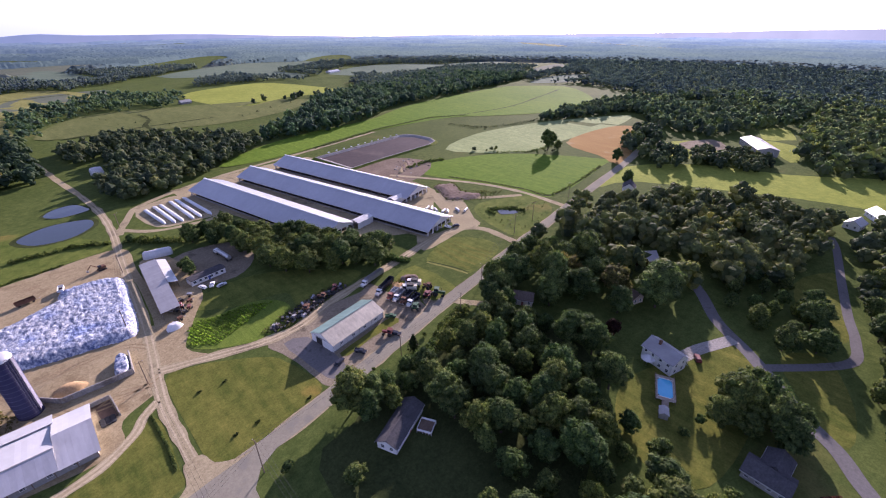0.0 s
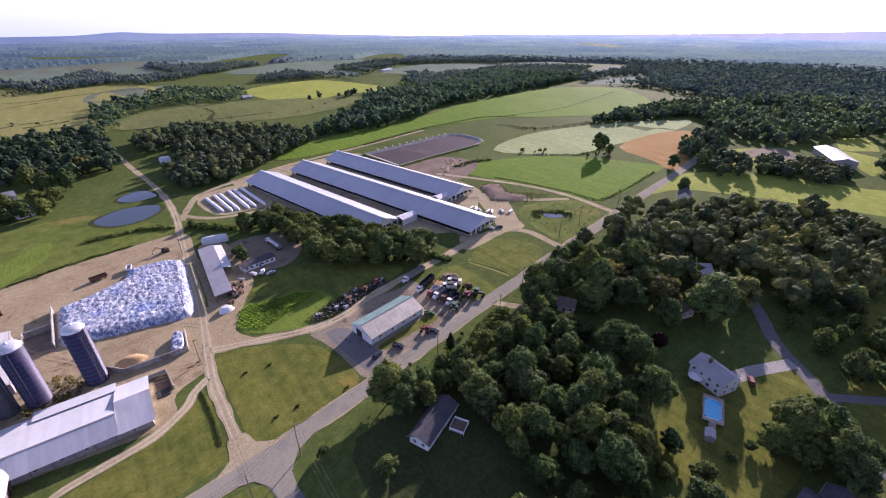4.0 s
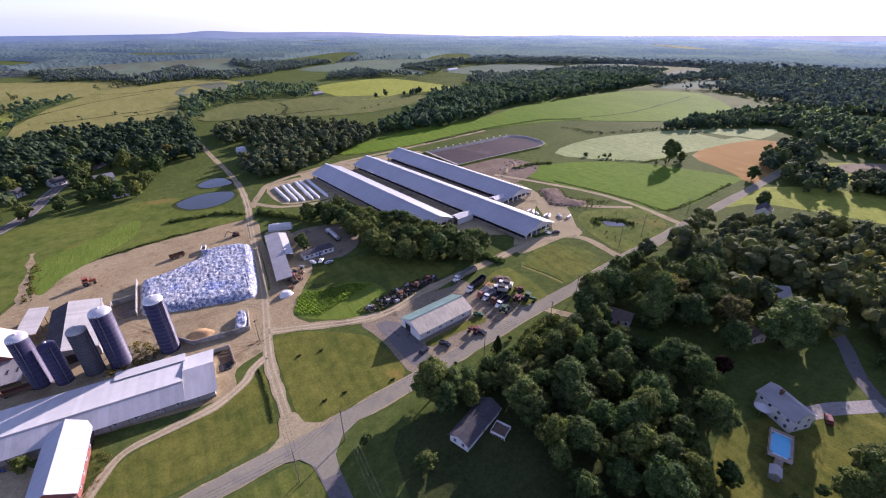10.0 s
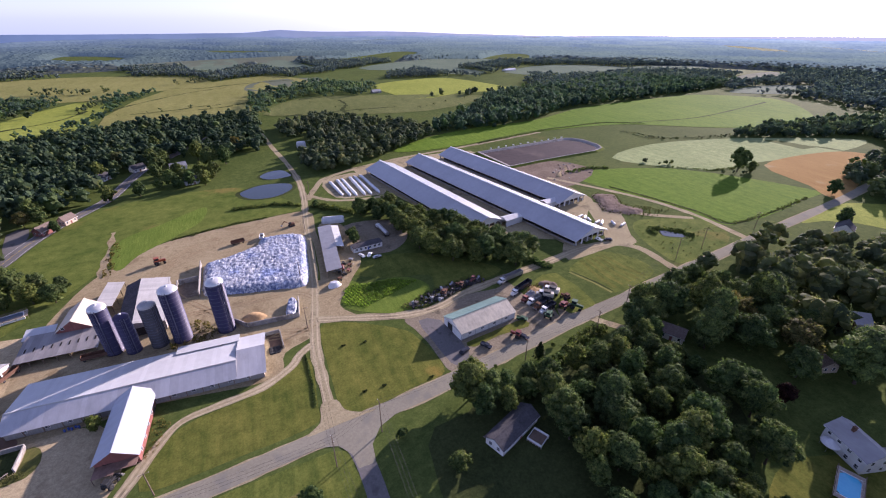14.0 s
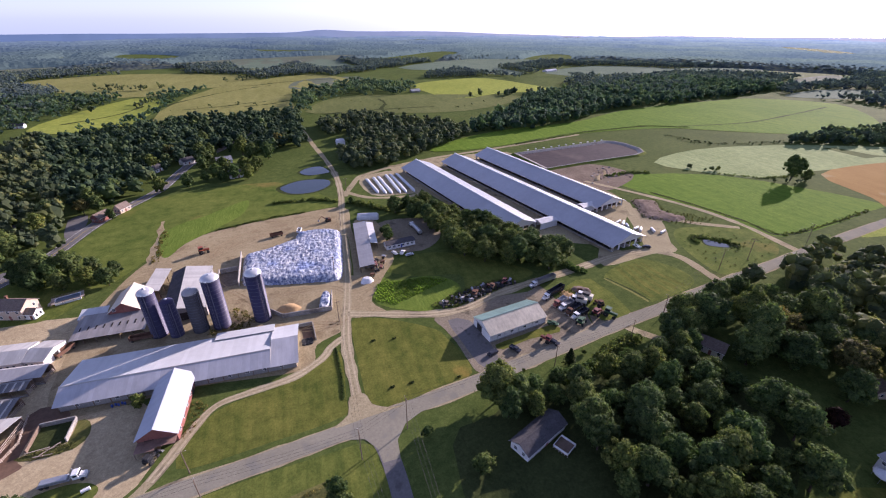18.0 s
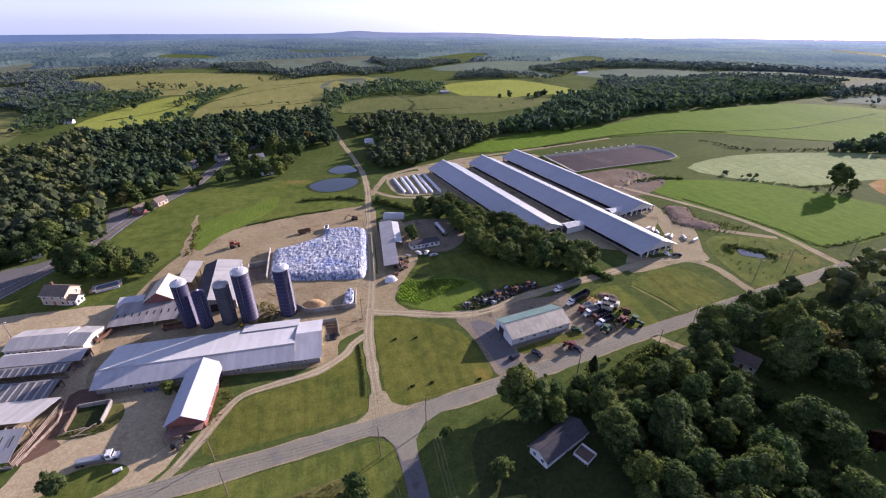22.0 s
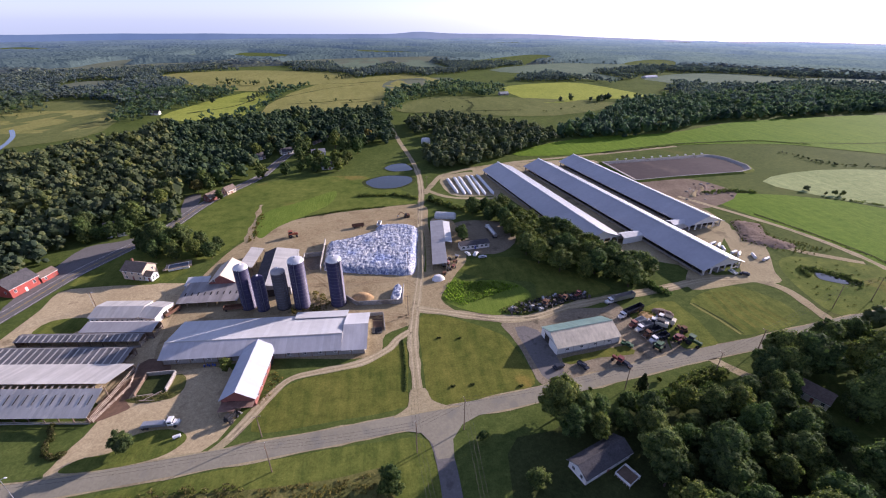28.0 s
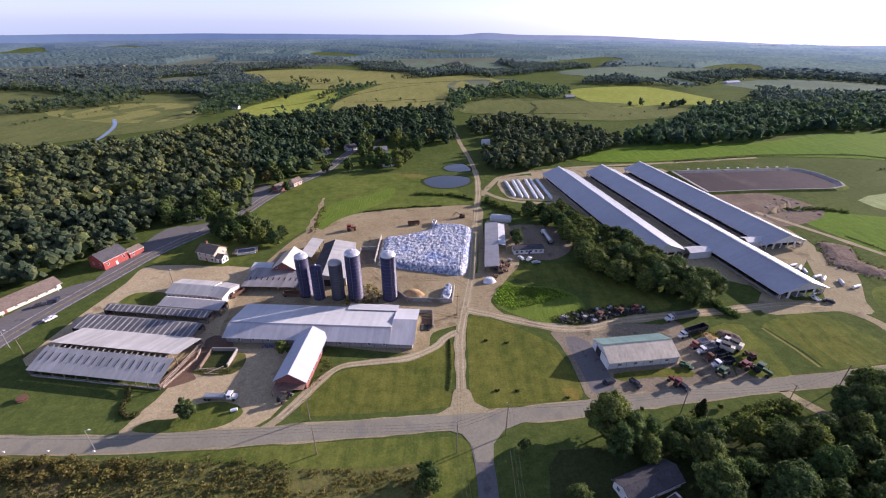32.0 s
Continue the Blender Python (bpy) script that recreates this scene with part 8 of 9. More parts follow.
def motorcar(x, y, turn, colour, label, pickup=False, name="car"):
    ob = thing(name, x, y, turn, label, "car", "parked cars")
    part("body", boxes((-2.3, 2.3, -0.9, 0.9, 0.4, 1.0), bevel=0.14), M[colour], ob)
    if pickup:
        part("cabin", boxes((-0.5, 1.1, -0.8, 0.8, 0.98, 1.65), bevel=0.14), M[colour], ob)
        part("bed_side", boxes((-2.25, -0.55, -0.88, -0.78, 0.95, 1.25), (-2.25, -0.55, 0.78, 0.88, 0.95, 1.25)), M[colour], ob)
        part("tailgate", boxes((-2.3, -2.2, -0.78, 0.78, 0.95, 1.25)), M[colour], ob)
        part("glass", boxes((-0.3, 0.95, -0.82, 0.82, 1.15, 1.5)), M["glass"], ob, "dark windows")
    else:
        part("cabin", boxes((-1.6, 1.0, -0.78, 0.78, 0.98, 1.5), bevel=0.16), M[colour], ob)
        part("glass", boxes((-1.4, 0.8, -0.8, 0.8, 1.08, 1.38)), M["glass"], ob, "dark windows")
    for xx in (-1.4, 1.4):
        for s in (-1, 1):
            wheel(ob, xx, s * 0.82, 0.34, 0.22)
    for s in (-1, 1):
        part("headlight", boxes((2.27, 2.33, s * 0.62 - 0.16, s * 0.62 + 0.16, 0.68, 0.84)), M["tin"], ob)
    return ob


for x, y, turn, colour, text, pk in ((66.4, 108.8, 300, "navy", "dark pickup parked in front of the machine shed", True), (82.2, 107.4, 300, "navy", "black car parked beside a red tractor", False), (57.5, 109.6, 20, "navy", "dark car at the shed corner", False),
                                     (172.2, 158.8, 150, "navy", "dark car at the barn end", False), (88.0, 117.4, 320, "green", "dull green pickup beside the shed wall", True), (41.0, 197.0, 110, "white", "white car beside the office", False),
                                     (45.0, 196.2, 60, "white", "white van parked on grass by the office", True), (48.0, 192.6, 10, "tin", "silver car on the grass", False), (-162.6, 143.4, 65, "white", "white pickup driving lane of the highway", True),
                                     (167.6, 161.0, 100, "white", "white utility vehicle at the barn door", True), (-175.0, 153.0, 40, "navy", "dark car in the forecourt", False), (150.0, 17.4, 30, "red", "red car at the white house", False),
                                     (-171.0, 157.0, 110, "navy", "black car beside the low building", False)):
    motorcar(x, y, turn, colour, text, pk)


def excavator(x, y, turn):
    ob = thing("excavator", x, y, turn, "rusty orange excavator on the bare yard", "excavator")
    for s in (-1, 1):
        part("track", boxes((-1.8, 1.8, s * 1.1 - 0.3, s * 1.1 + 0.3, 0, 0.8), bevel=0.2), M["dark"], ob)
    part("house", boxes((-1.7, 1.0, -1.2, 1.2, 0.9, 2.1), bevel=0.15), M["rust"], ob)
    part("cab", boxes((0.1, 1.5, 0.2, 1.2, 1.2, 2.8), bevel=0.1), M["glass"], ob)
    for p, q, r in (((1.0, -0.3, 1.6), (3.6, -0.3, 4.0), 0.24), ((3.6, -0.3, 4.0), (5.6, -0.3, 2.0), 0.18)):
        part("boom", tube(bmesh.new(), p, q, r, r * 0.8, 6), M["rust"], ob)
    part("bucket", boxes((5.2, 6.1, -0.7, 0.1, 0.9, 1.9), bevel=0.15), M["steel"], ob)


excavator(12.0, 251.0, 190)


def wagon(x, y, turn, colour, label, length=6.0, h=2.2):
    ob = thing("wagon", x, y, turn, label, "wagon", "farm wagons")
    a = length / 2
    part("floor", boxes((-a, a, -1.1, 1.1, 0.8, 0.92)), M["wood"], ob)
    for yy in (-1.1, 1.02):
        part("side_board", boxes((-a, a, yy, yy + 0.08, 0.92, h)), M[colour], ob)
    for xx in (-a, a - 0.08):
        part("end_board", boxes((xx, xx + 0.08, -1.02, 1.02, 0.92, h)), M[colour], ob)
    part("drawbar", tube(bmesh.new(), (a, 0, 0.7), (a + 1.8, 0, 0.45), 0.06, 0.06, 6), M["steel"], ob)
    for xx in (-a + 1, a - 1):
        for s in (-1, 1):
            wheel(ob, xx, s * 0.95, 0.45, 0.25)


for x, y, turn, colour, text, ln in ((-18.0, 228.6 + 11, 12, "rust", "rusty red box wagon behind the silage pile", 7.0), (-5.4, 240.6, 80, "white", "white feed wagon behind the silage pile", 5.0), (-67.4, 161.8, 2, "rust", "rusty flat wagon behind the dairy barn", 9.0),
                                     (-93.0, 162.5, 60, "rust", "dark red manure wagon beside the calf barn", 7.0), (110.5, 131.2, 60, "rust", "brown high-sided wagon in the lot", 6.0)):
    wagon(x, y, turn, colour, text, ln)


def bale(x, y, turn, ln, label="white wrapped bale lying on gravel"):
    ob = thing("wrapped_bale", x, y, turn, label, "bale", "wrapped bales")
    part("wrap", prism([(0.75 * math.cos(a), 0.75 + 0.75 * math.sin(a)) for a in np.linspace(0, 2 * math.pi, 15)[:-1]], 0, ln), M["bag"], ob)
    part("end_cap", prism([(0.5 * math.cos(a), 0.75 + 0.5 * math.sin(a)) for a in np.linspace(0, 2 * math.pi, 13)[:-1]], -0.06, 0), M["white"], ob)


for k, (x, y) in enumerate(((177.0, 190.0), (179.0, 186.5), (180.0, 182.5), (181.0, 179.0), (183.0, 176.0), (190.0, 172.5), (192.5, 170.0))):
    bale(x, y, 20 + 25 * (k % 3), 4.5)


# ---- poles, wires, fences ----
def power_pole(x, y, h, turn, arms=1):
    ob = thing("utility_pole", x, y, turn, "weathered wooden utility pole with a crossarm", "utility pole", "roadside utility poles")
    part("pole", tube(bmesh.new(), (0, 0, -0.3), (0, 0, h), 0.17, 0.11, 10), M["wood"], ob)
    for i in range(arms):
        z = h - 0.4 - i * 1.0
        arm = part("crossarm", boxes((-1.2, 1.2, -0.06, 0.06, z - 0.06, z + 0.06)), M["wood"], ob)
        for xx in (-1.1, 0.0, 1.1):
            part("insulator", lathe([(0.05, z + 0.06), (0.07, z + 0.12), (0.03, z + 0.24)], 8), M["bag"], arm, "pale insulator").location.x = xx
    return ob


POLES = [(-172, 79, 10), (-132, 80, 10), (-36, 81.5, 11), (4.2, 82, 12), (19, 88, 13), (75.7, 96.4, 10), (111, 99, 10), (135.5, 128 - 20, 10), (189, 128, 12), (212, 131, 12), (262, 135, 11)]
for i, (x, y, h) in enumerate(POLES):
    power_pole(x, y, h, 100)
for x, y, h in ((-41.3, 93.5, 9), (6.0, 148.0, 10), (8.6, 186, 10), (-127.0, 171.0, 8), (-155.0, 122.0, 8), (18.4, 240, 10), (30, 300, 10)):
    power_pole(x, y, h, 10)
for k, (p, q) in enumerate(list(zip(POLES, POLES[1:])) + [((4.2, 82, 12), (6.0, 148.0, 10)), ((6.0, 148, 10), (8.6, 186, 10)), ((8.6, 186, 10), (18.4, 240, 10)), ((4.2, 82, 12), (9, 30, 11)), ((19, 88, 13), (18, 30, 12))]):
    ob = thing("power_line", p[0], p[1], 0, "thin sagging overhead power wire", "power line", "overhead wires")
    for off in (-1.0, 0.0, 1.0):
        bm = bmesh.new()
        d = Vector((q[0] - p[0], q[1] - p[1], 0))
        nrm = Vector((-d.y, d.x, 0)).normalized()
        rings = []
        for i in range(9):
            t = i / 8
            c = Vector((d.x * t, d.y * t, p[2] + (q[2] - p[2]) * t - 0.35 - 4 * t * (1 - t) * 0.02 * d.length)) + nrm * off
            rings.append([bm.verts.new(c + nrm * (0.022 * math.cos(a)) + Vector((0, 0, 0.022 * math.sin(a)))) for a in (0, 2.1, 4.2)])
        for a, b in zip(rings, rings[1:]):
            for j in range(3):
                bm.faces.new((a[j], a[(j + 1) % 3], b[(j + 1) % 3], b[j]))
        part("wire", bm, M["dark"], ob)


def street_lamp(x, y, h):
    ob = thing("yard_lamp", x, y, 0, "tall white yard lamp on a steel pole", "lamp post", "yard lamps")
    part("pole", tube(bmesh.new(), (0, 0, 0), (0, 0, h), 0.12, 0.07, 9), M["tin"], ob)
    part("arm", tube(bmesh.new(), (0, 0, h), (1.2, 0.2, h + 0.3), 0.05, 0.05, 6), M["tin"], ob)
    part("lamp_head", boxes((0.9, 1.6, 0.0, 0.4, h + 0.2, h + 0.42), bevel=0.05), M["white"], ob)


street_lamp(-100.5, 82.5, 8)
street_lamp(-164.0, 126.0, 8)
street_lamp(-128.5, 172.0, 7)


def rail_fence(pts, label, h=1.2, mat="wood", gap=2.6):
    ob = thing("fence", 0, 0, 0, label, "fence", "farm fences")
    post = mesh_of("post", boxes((-0.07, 0.07, -0.07, 0.07, 0, h)), M[mat])
    for (x0, y0), (x1, y1) in zip(pts, pts[1:]):
        ln = math.hypot(x1 - x0, y1 - y0)
        n = max(1, int(ln // gap))
        for i in range(n + 1):
            part("post", post, M[mat], ob, m=pose(x0 + (x1 - x0) * i / n, y0 + (y1 - y0) * i / n, 0))
        for z in (0.45, 0.8, 1.1):
            part("rail", boxes((0, ln, -0.04, 0.04, z - 0.06, z + 0.06)), M[mat], ob, m=pose(x0, y0, 0, 0, 0, turn_of(x1 - x0, y1 - y0)))


def walled_pen():
    """A sunk feed pen: planked sides, a pale concrete kerb, loose boards at its mouth."""
    ob = thing("walled_pen", 0, 0, 0, "dark walled pen with pale concrete and board sides", "pen")
    for x0, y0, x1, y1, h, mat, name in ((-86.6, 125.0, -77.4, 125.0, 1.5, "concrete", "back_wall"), (-77.2, 124.8, -77.2, 116.4, 1.5, "concrete", "side_wall"), (-86.8, 124.8, -86.6, 115.4, 1.3, "wood", "side_wall")):
        ln = math.hypot(x1 - x0, y1 - y0)
        n = max(2, round(ln / 1.5))
        me = mesh_of("wall_panel", boxes((0, ln / n - 0.03, -0.2, 0.2, 0, h), bevel=0.03), M[mat])
        for i in range(n):
            part("wall_panel", me, M[mat], ob, m=pose(x0 + (x1 - x0) * i / n, y0 + (y1 - y0) * i / n, 0, 0, 0, turn_of(x1 - x0, y1 - y0)))
    for x0, y0, x1, y1, z in ((-82.2, 112.4, -78.0, 115.8, 1.1), (-86.6, 114.8, -80.6, 115.2, 0.7), (-84, 113, -79, 112.6, 0.4)):
        part("loose_board", boxes((0, math.hypot(x1 - x0, y1 - y0), -0.12, 0.12, z, z + 0.06)), M["deck"], ob, "pale loose board", pose(x0, y0, 0, 0, 0, turn_of(x1 - x0, y1 - y0)))
        for t in (0.1, 0.9):
            part("post", boxes((x0 + (x1 - x0) * t - 0.07, x0 + (x1 - x0) * t + 0.07, y0 + (y1 - y0) * t - 0.07, y0 + (y1 - y0) * t + 0.07, 0, z)), M["wood"], ob)


walled_pen()
sheet("pen_floor", [(-86.4, 124.7), (-77.5, 124.7), (-77.6, 115.8), (-86.4, 115.0)], M["ditch"], 0.09, "very dark floor of the cattle pen", "yard", 0)
sheet("pen_grass", [(-76.8, 124.2), (-73.3, 122.7), (-71.8, 117.6), (-74.1, 113.0), (-84, 112.2), (-89, 114), (-85, 115), (-76.9, 115.8)], M["weeds"], 0.085, "weedy grass round the cattle pen", "lawn", 2)
rail_fence([(-97, 108), (-93.4, 118), (-90.4, 127)], "weathered board fence along the cattle yard", 1.4, "wood")
rail_fence([(-94, 106), (-90, 120), (-92, 131)], "board fence along the cattle yard", 1.4, "deck")
for x, y in ((-112.7, 81.2), (-99.5, 81.2), (-125, 80.8)):
    mb = thing("mailbox", x, y, 0, "white mailbox on a short post", "mailbox", "roadside mailboxes")
    part("post", boxes((-0.05, 0.05, -0.05, 0.05, 0, 1.0)), M["wood"], mb)
    part("box", prism([(-0.2, 1.0), (0.2, 1.0), (0.2, 1.25), (0.1, 1.4), (-0.1, 1.4), (-0.2, 1.25)], -0.3, 0.3), M["white"], mb)
pt = thing("propane_tank", -66.2, 96.6, 20, "small white gas tank on grass", "tank")
part("tank", prism([(0.5 * math.cos(a), 0.75 + 0.5 * math.sin(a)) for a in np.linspace(0, 2 * math.pi, 15)[:-1]], -1.0, 1.0), M["white"], pt)
part("leg", boxes((-0.8, -0.6, -0.3, 0.3, 0, 0.4), (0.6, 0.8, -0.3, 0.3, 0, 0.4)), M["steel"], pt)
for k in range(5):
    br = thing("barrel", -68.5 + k * 0.9, 127.0 + 0.4 * (k % 2), 0, "blue plastic barrel beside the dairy barn", "barrel", "blue barrels")
    part("drum", lathe([(0.28, 0), (0.31, 0.1), (0.31, 0.85), (0.27, 0.92)], 14), M["blue"], br)
    part("bung", lathe([(0.05, 0.92), (0.05, 0.96)], 8), M["white"], br)
for k in range(9):
    tx, ty = 5.5 + 1.3 * (k % 3), 140.5 + 1.2 * (k // 3) - 1.5
    ty_ob = thing("tyre", tx - 14, ty - 1, 0, "worn black tractor tyre lying on dirt", "tyre", "loose tyres")
    part("rubber", lathe([(0.35, 0.0), (0.75, 0.0), (0.85, 0.12), (0.85, 0.3), (0.75, 0.42), (0.35, 0.42)], 16), M["dark"], ty_ob)
rack = thing("hay_ring", -137.4, 100.9, 0, "rusty round cattle feeder on the grass", "feeder")
part("ring", lathe([(1.5, 0.2), (1.54, 0.2), (1.54, 0.3), (1.5, 0.3)], 20), M["rust"], rack)
part("ring", lathe([(1.5, 1.1), (1.54, 1.1), (1.54, 1.2), (1.5, 1.2)], 20), M["rust"], rack)
for k in range(12):
    part("bar", boxes((1.5 * math.cos(k * 0.5236) - 0.03, 1.5 * math.cos(k * 0.5236) + 0.03, 1.5 * math.sin(k * 0.5236) - 0.03, 1.5 * math.sin(k * 0.5236) + 0.03, 0, 1.15)), M["rust"], rack)


# ---- bushes, weeds and crops as masses of leaves ----
def leaf_mass(name, places, heights, per, leaf, mat, label, category, seed, squash=0.6):
    r = np.random.default_rng(seed)
    p = np.array(places)
    n = len(p)
    h = np.asarray(heights)
    d = r.normal(size=(n, per, 3))
    d[..., 2] = np.abs(d[..., 2])
    d /= np.linalg.norm(d, axis=2, keepdims=True)
    f = 0.6 + 0.45 * r.random((n, per, 1))
    c = np.concatenate([p, np.zeros((n, 1))], 1)[:, None] + d * f * np.stack([h * squash, h * squash, h], 1)[:, None]
    me = quads_mesh(name, c.reshape(-1, 3), (d + 0.6 * r.normal(size=d.shape)).reshape(-1, 3), np.repeat(h, per) * leaf * r.uniform(0.7, 1.3, n * per), M[mat], None, seed)
    return tagged(new(name, me), label, category, kind="stuff")


def along(pts, gap, jitter, seed):
    r = np.random.default_rng(seed)
    out = []
    for (x0, y0), (x1, y1) in zip(pts, pts[1:]):
        n = max(1, int(math.hypot(x1 - x0, y1 - y0) / gap))
        for i in range(n):
            out.append((x0 + (x1 - x0) * i / n + r.normal() * jitter, y0 + (y1 - y0) * i / n + r.normal() * jitter))
    return out


def mass_along(name, pts, gap, jitter, h0, h1, per, leaf, mat, label, category, seed, squash=0.75):
    q = along(pts, gap, jitter, seed)
    leaf_mass(name, q, np.random.default_rng(seed).uniform(h0, h1, len(q)), per, leaf, mat, label, category, seed, squash)


mass_along("hedge", [(2.7, 132), (2.9, 117), (2.2, 106)], 0.10, 0.12, 0.35, 0.55, 26, 0.6, "leaf", "dark low hedge beside the farm lane", "hedge", 101)
mass_along("hedge", [(119, 160), (121, 153), (125, 147.5)], 0.3, 0.9, 1.2, 2.2, 60, 0.35, "leaf", "unkempt hedge below the grove", "hedge", 102)
mass_along("hedge", [(-20, 292), (6, 290.5), (16, 285), (21, 281)], 0.6, 0.8, 1.0, 2.2, 50, 0.4, "leaf", "ragged hedge below the pond", "hedge", 103)
mass_along("hedge", [(29, 277), (38, 268), (48, 259), (60, 254)], 0.55, 1.6, 1.5, 3.0, 60, 0.35, "leaf", "bushes along a shaded ditch", "hedge", 104)
mass_along("hedge", [(93, 94.0), (101, 97.6), (108, 99), (113, 97.6)], 0.4, 0.9, 1.6, 3.2, 90, 0.3, "leaf", "sunlit bushy hedge between road and wood", "hedge", 105)
mass_along("hedge", [(80, 91.5), (90, 93.0), (97, 91.5), (108, 92)], 0.5, 1.2, 1.2, 2.6, 70, 0.32, "leaf", "low bushes below the wood's edge", "hedge", 116)
mass_along("hedge", [(-106, 106), (-103.6, 102), (-103, 98.6), (-101.6, 95.6), (-98.6, 94), (-95.6, 95.4)], 0.35, 0.3, 0.8, 1.3, 50, 0.4, "weed_leaf", "curved low hedge on the grass", "hedge", 106)
mass_along("hedge", [(236, 226), (246, 197), (254, 166), (256, 146)], 0.5, 0.7, 0.3, 0.7, 40, 0.45, "leaf", "dark weedy edge of the soybean field", "hedge", 107)
mass_along("hedge", [(256, 145), (300, 147), (346, 153)], 0.6, 0.8, 0.3, 0.9, 40, 0.45, "leaf", "weedy edge along the field corner", "hedge", 108)
mass_along("hedge", [(206, 377), (300, 398), (386, 403), (430, 380)], 0.7, 1.0, 0.4, 1.2, 30, 0.5, "leaf", "overgrown ditch beside the long field", "hedge", 109)
mass_along("hedge", [(228, 266), (250, 268), (268, 262)], 0.7, 1.5, 0.8, 1.8, 40, 0.45, "leaf", "weedy bank at the field edge", "hedge", 110)
mass_along("hedge", [(203, 154), (208, 160), (215, 154.5), (220, 148), (219, 142)], 0.35, 1.3, 0.6, 1.8, 45, 0.4, "leaf", "reeds and bushes round the pond", "reeds", 111)
mass_along("hedge", [(390, 215), (340, 222), (316, 243)], 1.0, 1.0, 0.7, 1.4, 30, 0.5, "leaf", "grassy baulk between two fields", "hedge", 112)
mass_along("hedge", [(-52, 259), (-20, 268.5), (0, 270)], 0.6, 0.5, 0.5, 1.1, 40, 0.5, "leaf", "tall green weeds above the yard", "weeds", 113)
mass_along("hedge", [(-77, 227), (-78.5, 245), (-79.5, 266)], 0.65, 1.3, 0.4, 1.0, 30, 0.5, "weed_leaf", "brown weedy strip in the pasture", "weeds", 114)
q = scatter([(-150, 78.5), (-79, 79.6), (-43, 78.4), (-40, 66), (-60, 56), (-150, 56)], 1.5, 120)
leaf_mass("weeds", q, np.random.default_rng(120).uniform(0.5, 1.7, len(q)), 26, 0.42, "weed_leaf", "tangled brown-green roadside weeds", "weeds", 120, 0.8)
q = [p for p in scatter([(-66, 76.4), (-42, 76.6), (-20, 76.4), (-5, 77.4), (-7, 66), (-40, 63), (-62, 66)], 1.0, 126) if noise.noise((p[0] * 0.13, p[1] * 0.2, 0)) > -0.05]
leaf_mass("weeds", q, np.random.default_rng(126).uniform(0.25, 0.9, len(q)), 22, 0.5, "weed_leaf", "patchy brown-green weeds below the road", "weeds", 126, 0.9)
q = scatter([(-150, 78.5), (-98, 79.0), (-80, 78), (-82, 74), (-150, 72)], 2.8, 121)
leaf_mass("bushes", q, np.random.default_rng(121).uniform(1.6, 3.2, len(q)), 150, 0.24, "weed_leaf", "rough row of roadside bushes", "bush", 121, 0.7)
q = scatter([(44, 142.5), (60, 142), (74, 146.6), (89, 149.6), (88, 155.6), (75, 154.8), (58, 151.5), (45, 146)], 1.3, 122)
leaf_mass("weeds", q, np.random.default_rng(122).uniform(0.5, 1.5, len(q)), 24, 0.42, "weed_leaf", "dry weeds grown through old machinery", "weeds", 122, 0.8)
q = scatter([(-89, 114.2), (-84, 115), (-74, 115.6), (-74.4, 112.8), (-85, 112.2)], 0.9, 130)
leaf_mass("weeds", q, np.random.default_rng(130).uniform(0.4, 1.0, len(q)), 24, 0.42, "weed_leaf", "green weeds along the cattle pen", "weeds", 130, 0.8)
q = scatter([(-45.6, 105.6), (-44.8, 120.4), (-42.6, 120.4), (-39.6, 117), (-43.8, 107)], 1.2, 133)
leaf_mass("weeds", q, np.random.default_rng(133).uniform(0.3, 1.0, len(q)), 22, 0.42, "weed_leaf", "sunlit weeds along the barn wing", "weeds", 133, 0.8)
q = scatter([(101, 132), (104, 137.6), (110, 137), (109, 131), (105, 129.6)], 1.1, 129)
leaf_mass("weeds", q, np.random.default_rng(129).uniform(0.5, 1.3, len(q)), 26, 0.4, "weed_leaf", "yellow-green weeds over a low heap", "weeds", 129, 0.7)
q = scatter([(198, 192), (206, 208), (213, 221), (229, 213), (221, 197), (240, 176), (226, 172), (212, 178)], 1.7, 127)
leaf_mass("weeds", q, np.random.default_rng(127).uniform(0.35, 1.3, len(q)), 26, 0.4, "weed_leaf", "rank weeds over the old spoil heap", "weeds", 127, 0.6)
q = scatter([(198, 164), (212, 170), (240, 157), (244, 143), (228, 131), (196, 128), (192, 142)], 3.4, 128, [(211, 150, 8)])
leaf_mass("weeds", q, np.random.default_rng(128).uniform(0.2, 0.8, len(q)), 22, 0.5, "weed_leaf", "rough tussocks round the farm pond", "weeds", 128, 0.9)
q = scatter([(-43, 156), (-27, 156), (-26, 168), (-38, 170)], 2.4, 123)
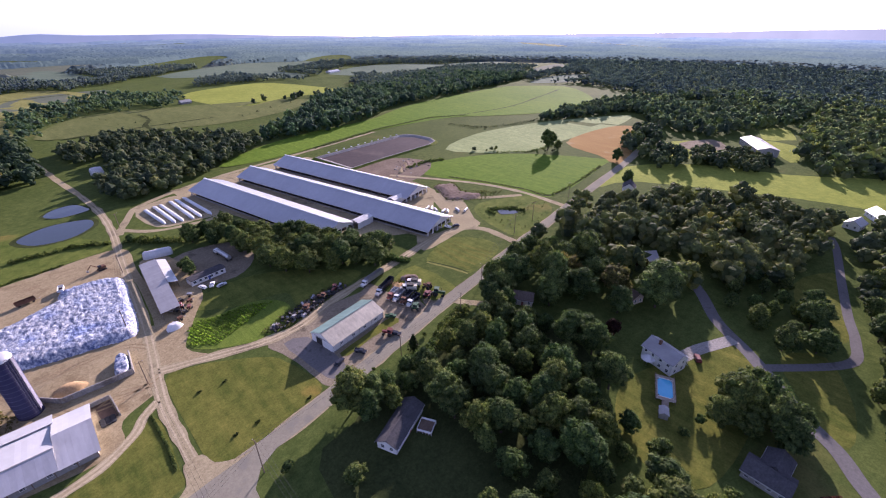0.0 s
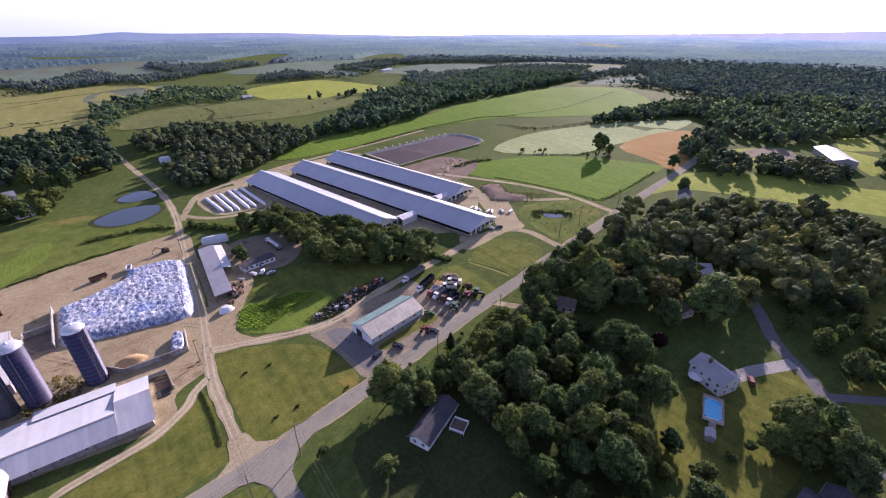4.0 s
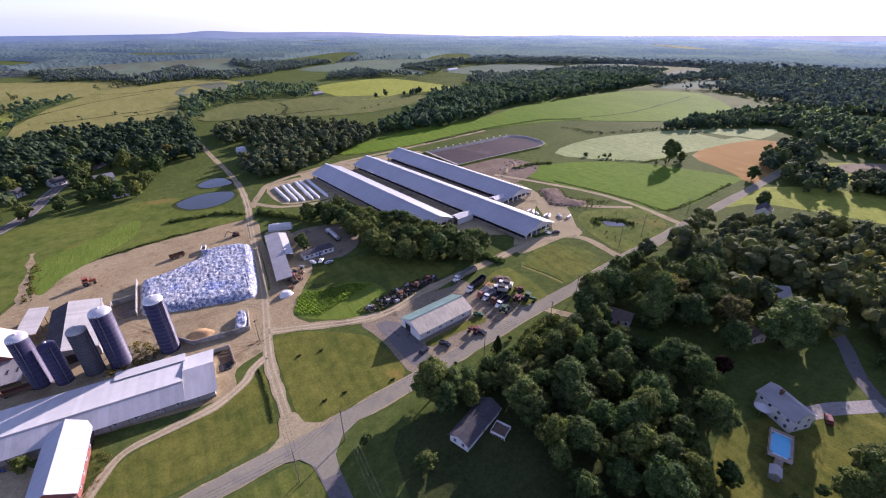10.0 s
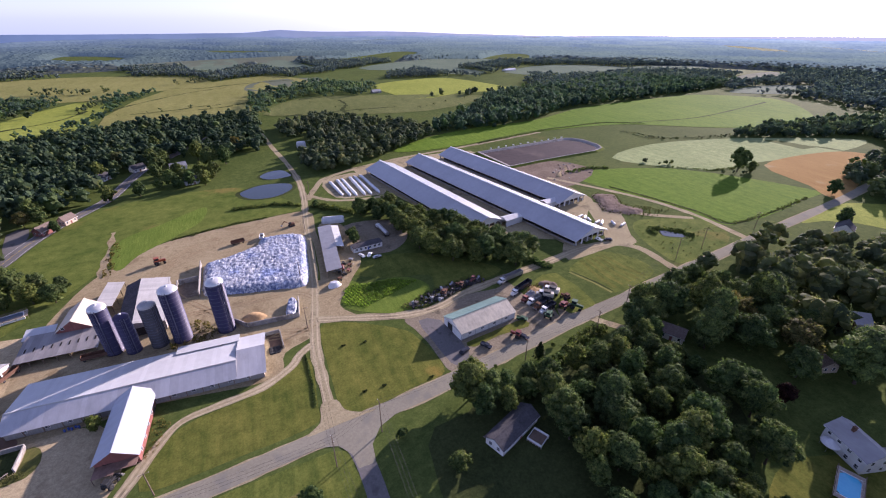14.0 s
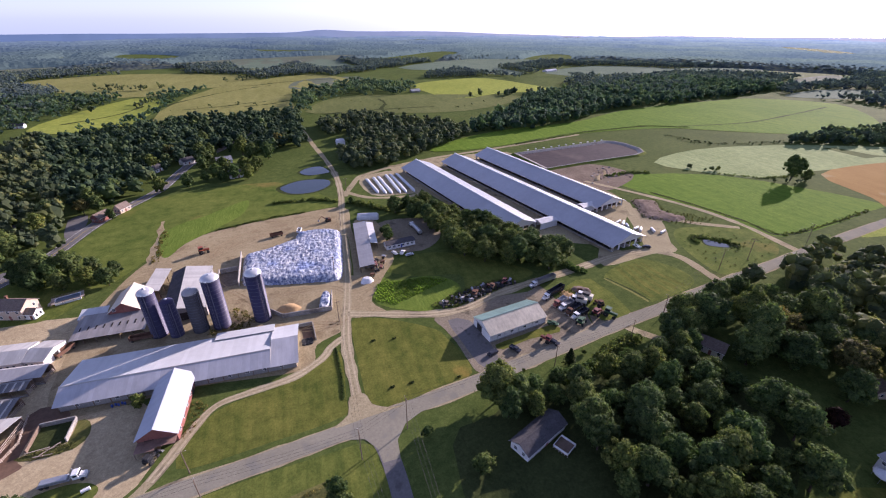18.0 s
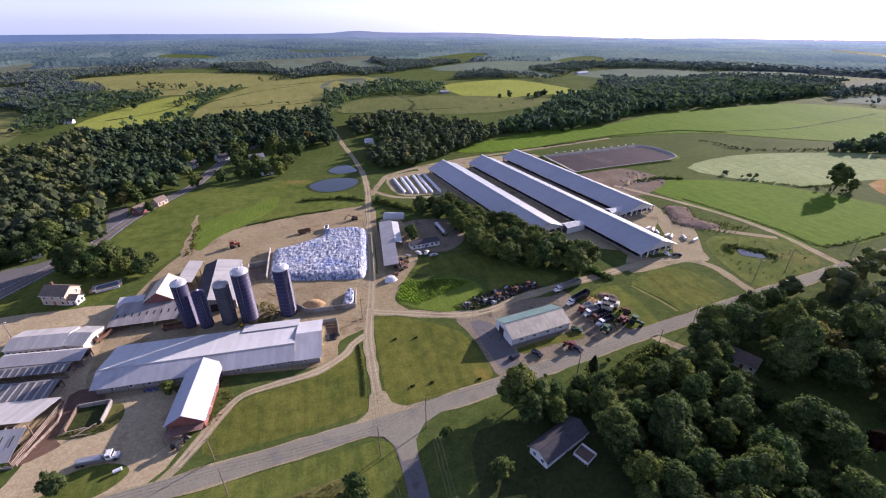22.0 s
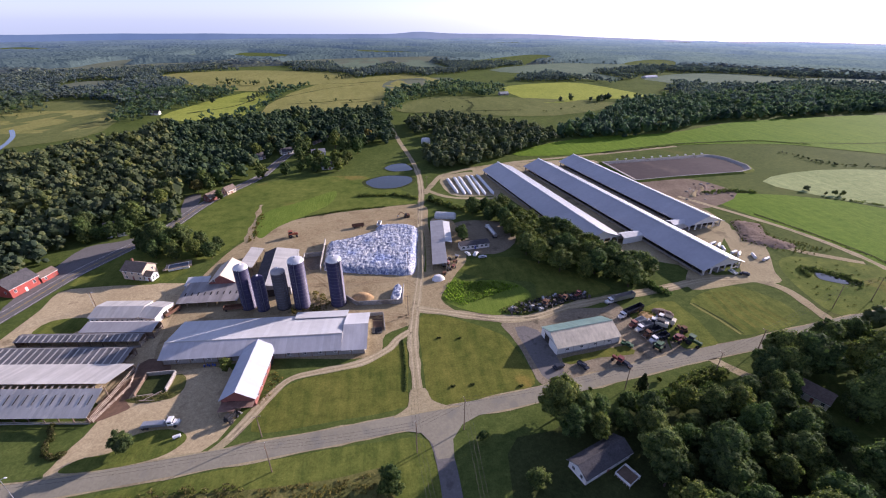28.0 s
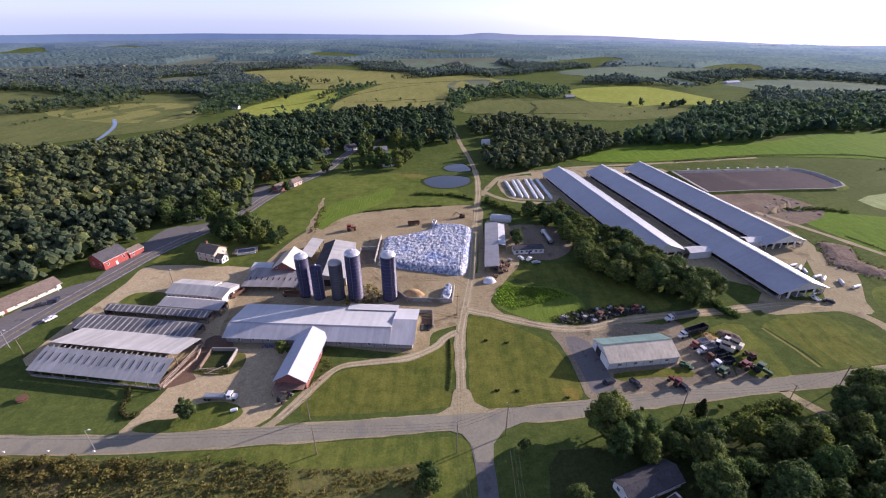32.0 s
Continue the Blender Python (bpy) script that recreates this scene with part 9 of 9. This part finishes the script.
leaf_mass("bushes", q, np.random.default_rng(123).uniform(1.0, 2.6, len(q)), 60, 0.3, "weed_leaf", "bushes between the silos", "bush", 123, 0.7)
rows = [p for k in range(34) for p in along([(20 + k * 1.35, 148 + 0.55 * k), (14 + k * 1.35, 166 + 0.55 * k)], 1.0, 0.15, 200 + k)]
ra = np.array(rows)
rows = [p for p, k in zip(rows, inside([(23, 158), (24.6, 168), (29.4, 174), (36, 170), (50, 169), (59, 163), (61, 153.5), (51, 144), (43, 144), (35, 147)], ra[:, 0], ra[:, 1])) if k]
leaf_mass("crop_rows", rows, np.random.default_rng(124).uniform(0.45, 0.85, len(rows)), 18, 0.7, "crop_leaf", "rows of bright green leafy plants", "crop", 124, 0.7)


def scrap():
    r = random.Random(3)
    spots = scatter([(49, 143), (60, 143), (74, 147.4), (88, 150.2), (87, 154.4), (75, 153.6), (59, 150), (49, 146)], 1.25, 131)
    for k, mat in enumerate(("scrap", "dark", "steel", "dark")):
        bm = bmesh.new()
        for x, y in spots[k::4]:
            s = r.uniform(0.35, 0.95)
            m = pose(x, y, 0, r.uniform(-20, 20), r.uniform(-25, 25), r.uniform(0, 180))
            a = len(bm.verts)
            box(bm, -s, s, -s * r.uniform(0.4, 1), s * 0.6, 0, s * r.uniform(0.8, 2.0))
            bm.verts.ensure_lookup_table()
            for v in bm.verts[a:]:
                v.co = m @ v.co
            tube(bm, m @ Vector((-s * 1.6, 0, s)), m @ Vector((s * 1.6, 0.3, s * 1.3)), 0.07, 0.07, 6)
            tube(bm, m @ Vector((0, -0.5, s * 0.6)), m @ Vector((0, -0.25, s * 0.6)), s * 0.7, s * 0.7, 10)
        tagged(part("scrap_metal", bm, M[mat]), "heaps of scrapped farm machinery among dry weeds", "scrap", kind="stuff")


scrap()
for x, y in ((18.5, 105.6), (25.2, 105.4), (41.5, 102.6), (16.9, 131.2), (24.9, 130)):
    leaf_mass("shrub", [(x + dx, y + dy) for dx, dy in ((0, 0), (0.5, 0.3), (-0.5, 0.2))], [0.8, 0.6, 0.7], 40, 0.4, "needle", "small dark clump of weeds on the lawn", "shrub", int(x * 7), 0.6)
